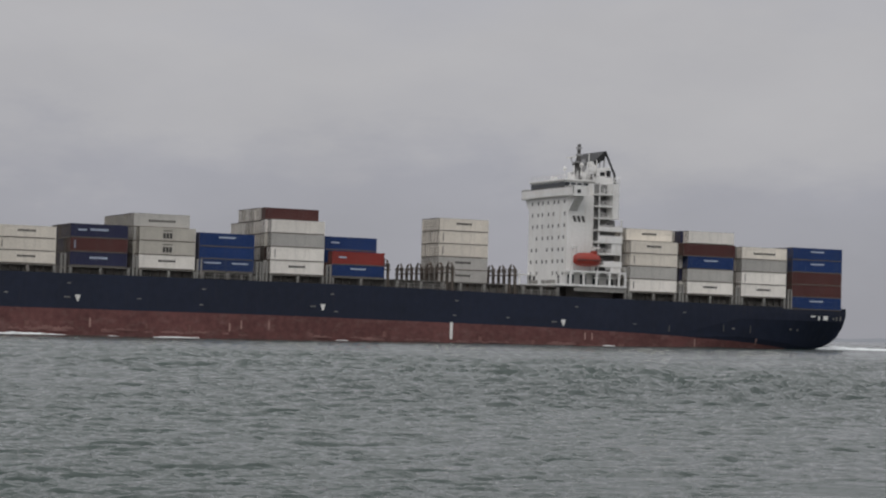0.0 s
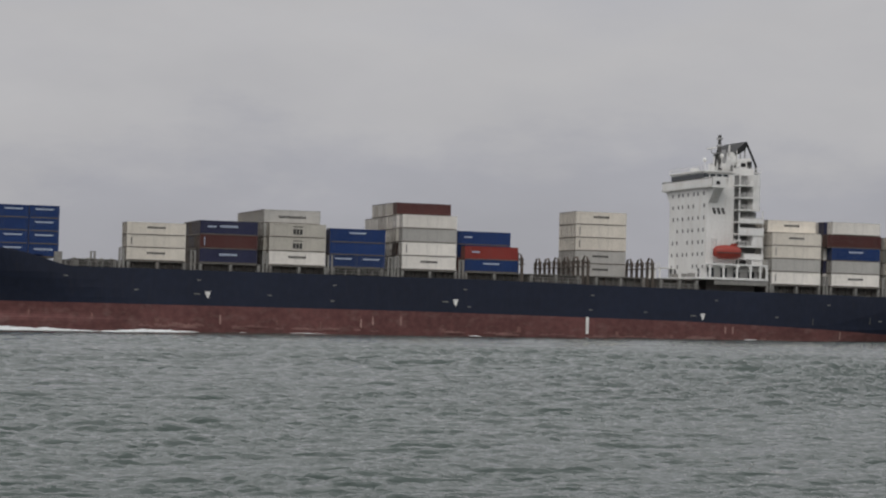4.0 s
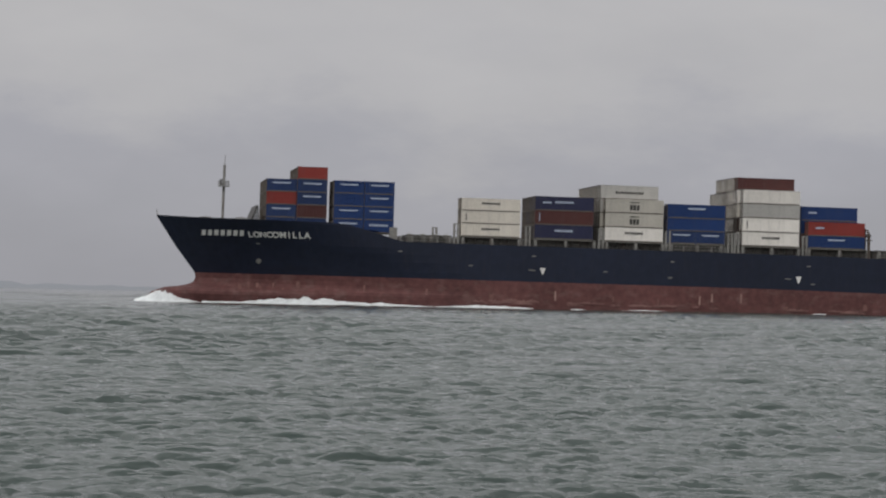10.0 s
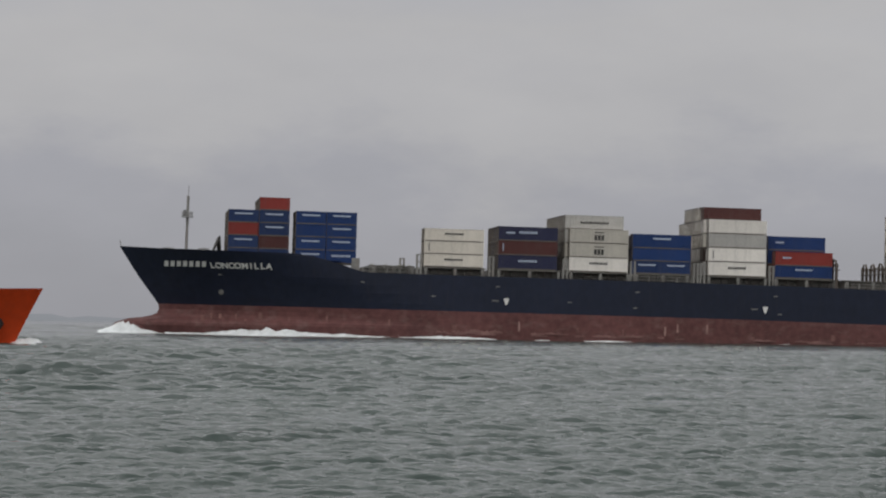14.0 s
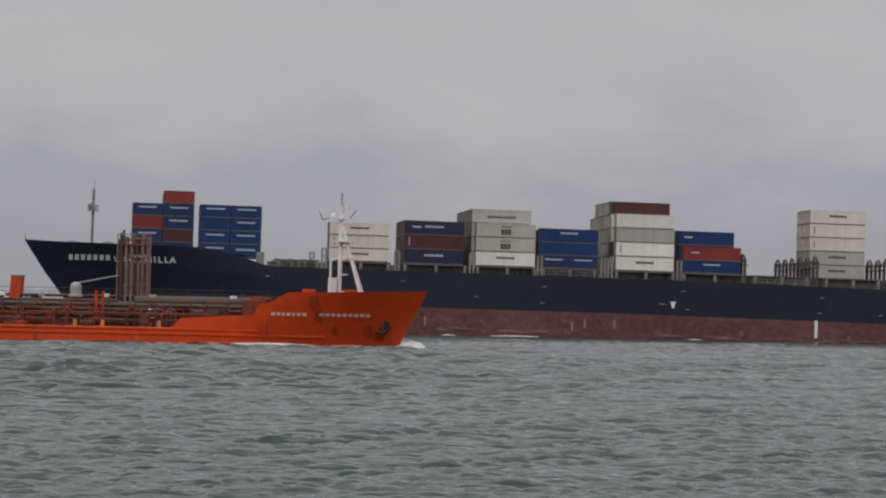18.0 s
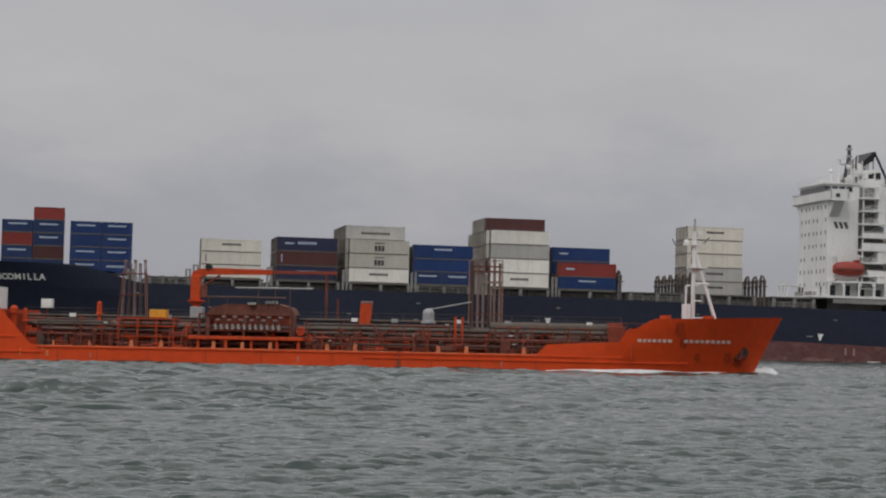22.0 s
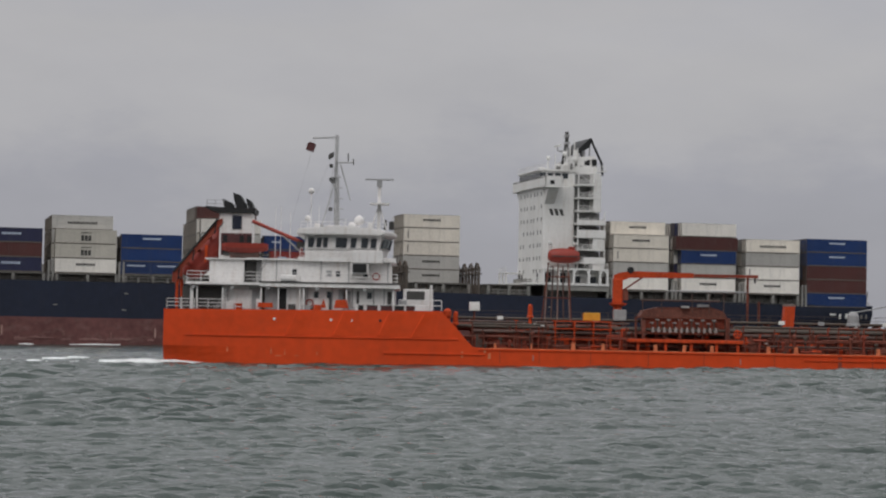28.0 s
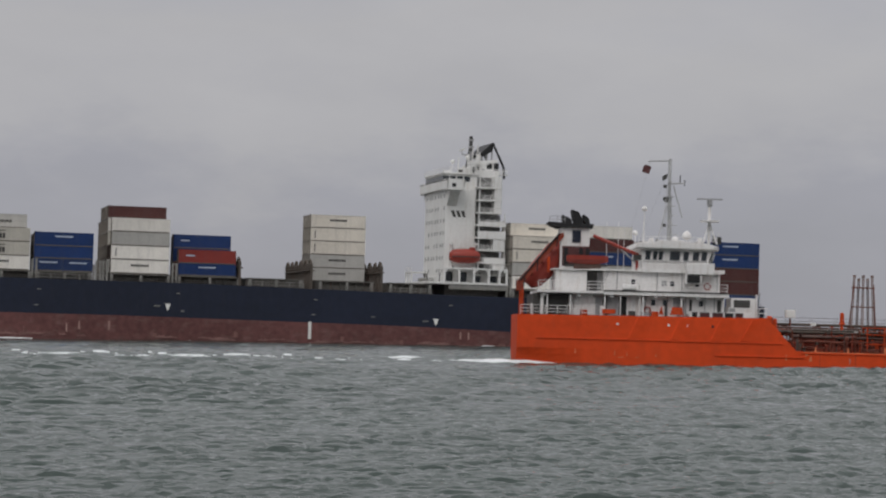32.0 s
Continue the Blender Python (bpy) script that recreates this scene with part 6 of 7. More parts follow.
def rescue_boat():
    b = root("rescue_boat", "orange-red open rescue boat stowed beside the tanker's funnel", "rescue boat")
    bm = bmesh.new()
    rings = []
    for i in range(11):
        u = i / 10 * 2 - 1
        w = max(1 - abs(u) ** 3, 0.05) ** 0.6
        ring = [bm.verts.new((u * 2.2, y * w, z * (0.6 + 0.4 * w) + 0.12 * u * u)) for y, z in ((-0.85, 0.45), (-0.8, 0.0), (-0.4, -0.45), (0.4, -0.45), (0.8, 0.0), (0.85, 0.45))]
        rings.append(ring)
    for a, c in zip(rings, rings[1:]):
        for k in range(6):
            bm.faces.new((a[k], a[(k + 1) % 6], c[(k + 1) % 6], c[k]))
    bm.faces.new(rings[0])
    bm.faces.new(rings[-1][::-1])
    part("boat_hull", bm, M_BOAT, b)
    part("boat_cradle", bbox(-1.4, 1.4, -0.3, 0.3, -1.05, -0.35), M_PIPEGREY, b)
    return b


def freefall_boat():
    b = root("free_fall_lifeboat", "enclosed orange-red free-fall lifeboat on the tanker's sloping stern ramp", "lifeboat")
    bm = bmesh.new()
    rings = []
    for i in range(13):
        u = i / 12 * 2 - 1
        w = max(1 - abs(u) ** 2.8, 0.03) ** 0.5
        rings.append([bm.verts.new((u * 3.0, math.cos(k * math.pi / 6) * 1.5 * w, math.sin(k * math.pi / 6) * 1.3 * (0.25 + 0.75 * w))) for k in range(12)])
    for a, c in zip(rings, rings[1:]):
        for k in range(12):
            bm.faces.new((a[k], a[(k + 1) % 12], c[(k + 1) % 12], c[k]))
    bm.faces.new(rings[0])
    bm.faces.new(rings[-1][::-1])
    part("boat_hull", bm, M_BOAT, b, smooth=True)
    part("steering_cupola", bbox(1.0, 2.0, -0.45, 0.45, 0.7, 1.3, 0.15), M_BOAT, b)
    part("retaining_band", bbox(1.6, 1.8, -0.95, 0.95, -0.6, 0.95, 0.1), M_MARK, b)
    return b


def tanker_deck_gear():
    t = tanker
    rnd = random.Random(11)
    # long pipe runs and their racks
    for y, z, x0, x1, r, m in ((3.0, 3.5, 28.6, 83.6, 0.14, M_BRIDGEWORK), (3.0, 2.55, 28.2, 83.8, 0.16, M_PIPE), (4.0, 3.05, 29.0, 83.8, 0.2, M_PIPEGREY), (5.0, 3.55, 27.0, 84.0, 0.18, M_BRIDGEWORK),
                              (5.6, 2.4, 27.0, 84.0, 0.22, M_PIPE), (7.0, 4.35, 26.5, 84.0, 0.13, M_BRIDGEWORK), (8.6, 4.35, 26.5, 84.0, 0.13, M_PIPE), (8.8, 3.3, 27.0, 84.0, 0.2, M_PIPE), (11.0, 3.4, 27.0, 84.0, 0.2, M_PIPEGREY),
                              (2.2, 3.05, 30, 42, 0.1, M_PIPEGREY), (2.4, 3.75, 29, 36, 0.12, M_BRIDGEWORK), (4.4, 4.0, 27.5, 44, 0.1, M_PIPEGREY), (4.4, 3.9, 54, 70, 0.12, M_BRIDGEWORK), (3.4, 1.9, 30, 83, 0.18, M_PIPE), (6.4, 3.6, 54, 84, 0.28, M_BRIDGEWORK), (6.4, 3.6, 27, 43, 0.28, M_PIPE), (2.2, 2.1, 54, 82, 0.11, M_PIPEGREY), (2.0, 2.75, 62, 80, 0.09, M_PIPE)):
        part("deck_pipe", tubes([((x0, y, z), (x1, y, z))], r, 8), m, t)
    x = 29.0
    while x < 83.5:
        bm = bmesh.new()
        for y in (2.6, 6.2, 9.6, 12.6):
            box(bm, x - 0.08, x + 0.08, y - 0.08, y + 0.08, 1.2, 4.2 if y in (6.2, 9.6) else 3.7)
        box(bm, x - 0.08, x + 0.08, 2.5, 12.7, 3.15, 3.3)
        box(bm, x - 0.08, x + 0.08, 6.1, 9.7, 4.05, 4.2)
        part("pipe_rack", bm, M_PIPE, t)
        x += 3.1 + rnd.random() * 0.9
    # raised catwalk
    walk_bm = bmesh.new()
    box(walk_bm, 26.5, 84.0, 7.1, 8.5, 4.2, 4.32)
    cat = part("catwalk", walk_bm, M_PIPE, t, "rusty raised catwalk along the cargo deck")
    for y in (7.1, 8.5):
        bm = bmesh.new()
        rail(bm, 26.6, 83.9, y, 4.32, 0.75, 2.6, 0.014, 2)
        part("catwalk_rail", bm, M_BRIDGEWORK, cat)
    # low trunk below the pipes
    part("cargo_trunk", bbox(30.5, 82.0, 4.4, 11.4, 1.1, 2.9, 0.1), M_REDBROWN, t)
    # side rails on the bulwark
    for a, b in ((29.6, 43.2), (54.6, 83.4)):
        bm = bmesh.new()
        rail(bm, a, b, 1.5, 1.2, 1.4, 2.4, 0.03, 2)
        part("side_rail", bm, M_PIPE, t)
    # vent risers, two clusters
    for x0, wid, n, zt, zb in ((69.7, 2.6, 6, 10.2, 3.4), (36.3, 1.9, 5, 9.6, 3.0)):
        group = part("riser_frame", bbox(x0 - 0.2, x0 + wid + 0.2, 6.7, 7.9, 9.2 if x0 > 50 else 8.4, 9.3 if x0 > 50 else 8.5), M_PIPE, t, "tall cluster of rusty vent risers")
        for i in range(n):
            for y in (6.9, 7.7):
                xx = x0 + wid * i / (n - 1)
                foot = xx if x0 > 50 else x0 + wid / 2 + (xx - x0 - wid / 2) * 1.35
                rp = part("riser", tubes([((foot, y, zb), (xx, y, zt - 0.35 * (i % 2)))], 0.13 if x0 > 50 else 0.055, 6), (M_RISER if i % 3 else M_PIPEGREY) if x0 > 50 else (M_PIPEGREY if i % 2 else M_RISER), group)
                part("vent_head", tubes([((xx, y, zt - 0.35 * (i % 2) - 0.05), (xx, y, zt - 0.35 * (i % 2) + 0.2))], 0.15 if x0 > 50 else 0.09, 6), M_RISER, rp)
        for zz in ((5.2, 9.7) if x0 > 50 else (6.4,)):
            for yy in (6.8, 7.8):
                part("riser_tie", tubes([((x0 - 0.25, yy, zz), (x0 + wid + 0.25, yy, zz))], 0.05, 5), M_PIPE, group)
        if x0 > 50:
            for xx in (x0 - 0.28, x0 + wid + 0.28):
                part("riser_post", tubes([((xx, 6.6, 1.3), (xx, 6.6, zt + 0.1))], 0.06, 6), M_RISER, group)
            part("riser_head_rail", tubes([((x0 - 0.28, 6.6, zt + 0.05), (x0 + wid + 0.28, 6.6, zt + 0.05))], 0.045, 6), M_RISER, group)
            part("riser_clamp", bbox(x0 + 0.9, x0 + wid + 0.25, 6.62, 6.74, 8.1, 8.3), M_RISER, group)
            part("riser_branch", tubes([((x0 + 1.8, 6.6, 3.4), (x0 + 1.8, 6.6, 7.6)), ((x0 + 1.8, 6.6, 7.6), (x0 + 2.5, 6.6, 7.6))], 0.07, 6), M_RISER, group)
        leg = 0.3 if x0 > 50 else 0.9
        part("riser_leg", tubes([((x0 - leg, 6.7, 1.3), (x0 - 0.1, 6.9, zt - 0.8)), ((x0 + wid + leg * 0.6, 6.7, 1.3), (x0 + wid + 0.1, 6.9, zt - 0.8))], 0.06), M_PIPE, group)
    # hose crane amidships
    crane = bmesh.new()
    lathe(crane, (43.1, TM, 1.3), [(0.8, 0), (0.8, 0.3), (0.42, 0.6), (0.42, 4.4), (0.7, 4.5), (0.7, 4.75)], 16)
    cr = part("hose_crane", crane, M_ORANGE2, t, "orange hose crane with a long level jib")
    part("crane_column", bbox(42.62, 43.55, TM - 0.5, TM + 0.5, 6.0, 8.4, 0.12), M_ORANGE2, cr)
    part("crane_house", bbox(42.7, 43.9, TM - 1.0, TM + 0.5, 4.3, 5.4, 0.08), M_GREYM, cr)
    part("crane_winch_box", bbox(43.55, 44.1, TM - 0.4, TM + 0.4, 6.3, 7.4, 0.06), M_PIPE, cr)
    jib = bmesh.new()
    prism(jib, [(42.62, 8.2), (43.55, 8.2), (44.2, 8.5), (50.4, 8.58), (50.4, 9.06), (44.4, 9.15), (43.3, 9.0), (42.75, 8.75)], TM - 0.28, TM + 0.28)
    part("crane_jib", jib, M_ORANGE2, cr)
    part("jib_extension", bbox(50.4, 56.7, TM - 0.16, TM + 0.16, 8.68, 8.98, 0.03), M_REDBROWN, cr)
    part("jib_hook", tubes([((56.4, TM, 8.7), (56.4, TM, 8.2))], 0.1), M_BLACK, cr)
    part("jib_ram", tubes([((43.5, TM, 7.2), (45.4, TM, 8.5))], 0.09), M_REDBROWN, cr)
    part("jib_winch", tubes([((44.3, TM - 0.4, 9.25), (44.3, TM + 0.4, 9.25))], 0.32, 10), M_BLACK, cr)
    part("crane_step", bbox(42.4, 43.9, TM - 0.8, TM + 0.8, 5.9, 6.0), M_ORANGE2, cr)
    part("jib_rest", tubes([((55.7, TM, 3.6), (55.7, TM, 8.7)), ((56.8, TM, 3.6), (56.8, TM, 6.4))], 0.13), M_PIPE, t)
    # manifold
    man = part("manifold", bbox(44.6, 52.8, 2.4, 4.6, 3.1, 3.3), M_PIPE, t, "rusty cargo manifold with a row of valves")
    for i in range(12):
        xx = 46.0 + i * 0.54
        vv = part("manifold_pipe", tubes([((xx, 1.9, 3.4), (xx, 6.4, 3.4)), ((xx, 3.2, 3.4), (xx, 3.2, 4.1 + 0.3 * (i % 2)))], 0.1, 8), M_PIPEGREY if i % 3 else M_PIPE, man)
        part("hose_end", tubes([((xx - 0.05, 1.82, 3.5), (xx + 0.02, 1.82, 3.75))], 0.09, 8), M_FLANGE, vv)
        bm = bmesh.new()
        tube(bm, (xx, 1.85, 3.4), (xx, 2.0, 3.4), 0.15, 10)
        part("flange", bm, M_FLANGE, vv)
        part("valve_wheel", tubes([((xx, 3.2, 4.1 + 0.3 * (i % 2)), (xx, 3.2, 4.24 + 0.3 * (i % 2)))], 0.2, 10), M_FLANGE, vv)
    for xx in (44.4, 48.6, 53.0):
        part("manifold_post", bbox(xx - 0.1, xx + 0.1, 2.2, 2.4, 1.2, 4.7), M_PIPE, man)
    part("manifold_beam", bbox(44.4, 53.0, 2.25, 2.4, 4.6, 4.75), M_PIPE, man)
    for xx in (45.0, 53.0):
        part("manifold_cheek", bbox(xx, xx + 0.35, 2.4, 3.95, 2.6, 4.7, 0.06), M_AWNING, man)
    part("manifold_back", bbox(45.2, 53.0, 4.0, 4.1, 2.9, 4.74), M_REDBROWN, man)
    awn = bmesh.new()
    prism(awn, [(44.9, 4.75), (53.2, 4.75), (52.9, 5.35), (51.6, 5.75), (46.6, 5.65), (45.3, 5.35)], 3.6, 7.6)
    part("manifold_awning", awn, M_AWNING, man, "low rusty awning over the valves")
    part("awning_box", bbox(50.4, 51.5, 3.4, 4.4, 5.72, 5.98, 0.04), M_GREYM, man)
    part("awning_box", bbox(48.8, 49.5, 3.0, 3.8, 5.6, 5.82, 0.04), M_FLANGE, man)
    ring = [(54.0 + 0.36 * math.cos(k * math.pi / 6), 1.9, 3.2 + 0.36 * math.sin(k * math.pi / 6)) for k in range(12)]
    wheel = tubes([(ring[k], ring[(k + 1) % 12]) for k in range(12)] + [(ring[k], ring[k + 6]) for k in (0, 3)], 0.06, 5)
    part("hose_wheel", wheel, M_ORANGE2, man)
    tray = part("drip_tray", bbox(43.6, 54.4, 0.7, 2.4, 2.3, 2.62, 0.05), M_ORANGE2, t, "orange drip tray standing on brackets")
    for xx in (44.4, 47.0, 49.4, 51.8, 53.8):
        part("tray_leg", bbox(xx, xx + 0.25, 0.9, 1.2, 1.2, 2.3), M_ORANGE2, tray)
    part("manifold_rail", tubes([((44.9, 3.0, 6.3), (52.4, 3.0, 6.3))], 0.1), M_PIPEGREY, t)
    part("manifold_rail", tubes([((47.6, 3.0, 7.2), (55.0, 3.0, 7.2))], 0.09), M_GREYM, t)
    for xx in (45.1, 46.9, 49.8, 51.4, 52.8):
        part("manifold_rail_post", tubes([((xx, 3.0, 5.2), (xx, 3.0, 7.2 if xx > 47 else 6.3))], 0.045), M_PIPEGREY, t)
    # lockers and housings
    loc = bmesh.new()
    prism(loc, [(58.95, 3.7), (60.0, 3.7), (60.15, 6.0), (59.15, 6.0)], 6.6, 7.9)
    lk = part("deck_housing", loc, M_ORANGE2, t, "tall orange housing on the catwalk")
    part("housing_foot", bbox(59.1, 59.9, 6.8, 7.7, 1.2, 3.7), M_PIPE, lk)
    part("housing_lid", bbox(59.12, 60.2, 6.55, 7.95, 6.0, 6.2, 0.04), M_RISER, lk)
    cw = bmesh.new()
    lathe(cw, (65.65, 6.0, 4.2), [(0.7, 0), (0.7, 0.2), (0.54, 0.25), (0.56, 1.0), (0.44, 1.25), (0.18, 1.4)], 14)
    cowl = part("grey_tank", cw, M_GREYM, t, "small grey tank with a long thin pipe")
    part("tank_stand", tubes([((65.1, 5.6, 1.2), (65.1, 5.6, 4.2)), ((66.2, 5.6, 1.2), (66.2, 5.6, 4.2)), ((65.65, 6.5, 1.2), (65.65, 6.5, 4.2))], 0.08), M_PIPE, cowl)
    part("tank_pipe", tubes([((65.65, 6.0, 5.5), (69.7, 6.0, 6.3))], 0.065), M_GREYM, cowl)
    yl = part("yellow_locker", bbox(39.5, 41.1, 3.0, 4.4, 4.25, 5.0, 0.06), M_YELLOW, t, "yellow locker on an orange stand")
    stand = part("service_stand", bbox(36.6, 42.2, 1.95, 4.25, 4.1, 4.2), M_ORANGE2, t, "orange service stand with open rails")
    for xx in (36.8, 38.6, 40.4, 42.0):
        for yy in (2.0, 4.2):
            part("stand_post", bbox(xx - 0.06, xx + 0.06, yy - 0.06, yy + 0.06, 1.2, 4.1), M_ORANGE2, stand)
    for zz in (2.4, 3.4):
        for yy in (1.9, 4.2):
            part("stand_rail", bbox(36.6, 42.2, yy, yy + 0.1, zz, zz + 0.09), M_ORANGE2, stand)
    for xx, zz, m in ((28.7, 5.5, M_MARK),):
        part("deck_box", bbox(xx, xx + 1.0, 5.0, 6.0, zz - 0.5, zz + 0.35, 0.05), m, t)
        part("box_leg", tubes([((xx + 0.5, 5.5, 1.2), (xx + 0.5, 5.5, zz - 0.45))], 0.1), M_PIPE, t)
    for xx, zt in ((27.4, 5.0), (34.5, 5.8)):
        vn = part("mushroom_vent", tubes([((xx, 4.2, 1.2), (xx, 4.2, zt - 0.7))], 0.16, 10), M_ORANGE2, t, "orange mushroom vent")
        bm = bmesh.new()
        lathe(bm, (xx, 4.2, zt - 0.75), [(0.34, -0.6), (0.34, -0.5), (0.24, -0.4), (0.22, 0.5), (0.16, 0.62), (0.05, 0.66)], 12)
        part("vent_cap", bm, M_ORANGE2, vn)
    for xx in (68.4, 69.05):
        part("orange_stanchion", tubes([((xx, 2.6, 1.2), (xx, 2.6, 4.8))], 0.14), M_ORANGE2, t)
    # small valves, standpipes and crossing pipes everywhere
    for i in range(120):
        xx, yy = 29 + rnd.random() * 54, rnd.choice((2.0, 2.4, 3.4, 4.6, 9.2, 10.4, 12.2))
        if 43.5 < xx < 54.5 and yy < 3:
            continue
        hh = 2.2 + rnd.random() * 2.1
        vp = part("standpipe", tubes([((xx, yy, 1.2), (xx, yy, hh))], 0.05 + rnd.random() * 0.06, 6), rnd.choice((M_PIPE, M_PIPEGREY, M_REDBROWN, M_PIPE)), t)
        if rnd.random() < 0.6:
            part("handwheel", tubes([((xx, yy, hh), (xx, yy, hh + 0.08))], 0.2, 10), rnd.choice((M_PIPE, M_MARK, M_ORANGE2)), vp)
    for i in range(26):
        xx = 30 + i * 2.07 + rnd.random()
        part("cross_pipe", tubes([((xx, 2.2, 2.3 + rnd.random() * 1.4), (xx, 10.5, 2.5 + rnd.random()))], 0.07 + 0.05 * rnd.random(), 6), rnd.choice((M_PIPE, M_PIPEGREY)), t)
    # bent branch pipes, valve boxes and drums crowding the deck
    for i in range(90):
        xx, yy, z0 = 29 + rnd.random() * 54, 1.9 + rnd.random() * 4.0, 2.0 + rnd.random() * 1.5
        if 43.5 < xx < 54.5 and yy < 3:
            continue
        dx, dz = rnd.uniform(0.6, 2.6), rnd.uniform(-0.7, 0.9)
        a, b, c, d = (xx, yy, 1.2), (xx, yy, z0), (xx + dx, yy + 0.3, z0), (xx + dx, yy + 0.3, max(z0 + dz, 1.3))
        part("branch_pipe", tubes([(a, b), (b, c), (c, d)], rnd.uniform(0.06, 0.13), 6), rnd.choice((M_PIPE, M_PIPE, M_ORANGE2, M_PIPEGREY, M_REDBROWN)), t)
    for i in range(46):
        xx, yy, zz = 29 + rnd.random() * 54, 1.8 + rnd.random() * 7, 1.2 + rnd.random() * 1.6
        if 43.5 < xx < 54.5 and yy < 3:
            continue
        part("valve_box", bbox(xx, xx + rnd.uniform(0.3, 1.0), yy, yy + 0.5, 1.15, zz + rnd.uniform(0.4, 0.9), 0.04), rnd.choice((M_PIPE, M_ORANGE2, M_REDBROWN, M_PIPEGREY, M_BLACK)), t)
    for i, xx in enumerate((58.4, 62.2, 68.4, 72.9, 80.6, 40.6, 31.4)):
        part("lamp_box", bbox(xx, xx + 0.55, 5.2, 5.7, 4.2, 4.55, 0.03), M_GREYM if i % 2 else M_MARK, t)
        part("lamp_post", tubes([((xx + 0.25, 5.45, 1.2), (xx + 0.25, 5.45, 4.25))], 0.06, 6), M_PIPE, t)
    for i in range(110):
        xx, yy = 28.5 + rnd.random() * 55, 1.55 + rnd.random() * 1.3
        if 43.5 < xx < 54.5:
            yy += 1.4
        zz, hh = 1.2, 0.4 + 1.7 * rnd.random() ** 1.5
        m = rnd.choice((M_PIPE, M_PIPE, M_REDBROWN, M_REDBROWN, M_ORANGE2, M_BRIDGEWORK))
        bm = bmesh.new()
        if i % 3 == 0:
            lathe(bm, (xx, yy, zz), [(0.13, 0), (0.13, hh * 0.8), (0.22, hh * 0.82), (0.22, hh * 0.95), (0.08, hh)], 9)
        elif i % 3 == 1:
            box(bm, xx, xx + rnd.uniform(0.25, 0.8), yy, yy + 0.35, zz, zz + hh)
            box(bm, xx - 0.1, xx + 0.15, yy + 0.05, yy + 0.3, zz, zz + hh + 0.4)
        else:
            tube(bm, (xx, yy, zz), (xx + rnd.uniform(-0.5, 0.5), yy, zz + hh), 0.11, 6)
            tube(bm, (xx - 0.5, yy, zz + hh * 0.7), (xx + 0.6, yy, zz + hh * 0.7), 0.13, 6)
        part("deck_fitting", bm, m, t)
    # broad grey-brown gas main that runs forward from the tall risers
    part("gas_main", tubes([((71.5, 5.4, 3.95), (83.4, 5.4, 3.95))], 0.42, 12), M_BRIDGEWORK, t, "broad weathered gas main along the foredeck")
    part("gas_main_head", bbox(82.6, 84.0, 4.6, 6.4, 1.2, 4.5, 0.08), M_REDBROWN, t)
    for xx in (59.0, 63.6, 66.0, 72.2, 75.6, 79.0):
        part("deck_frame", tubes([((xx, 2.3, 1.2), (xx, 2.3, 3.9)), ((xx, 2.3, 3.9), (xx + 1.9, 2.3, 3.9)), ((xx + 1.9, 2.3, 3.9), (xx + 1.9, 2.3, 1.2)), ((xx, 2.3, 2.6), (xx + 1.9, 2.3, 2.6))], 0.09, 6), M_PIPE, t)
    for i in range(9):
        xx = 31 + i * 6.1
        hp = bmesh.new()
        lathe(hp, (xx, 7.8 + 2.4 * (i % 2), 2.2), [(0.8, 0), (0.8, 0.55), (0.95, 0.6), (0.95, 0.75), (0.2, 0.9)], 14)
        part("tank_hatch", hp, M_PIPE, t)


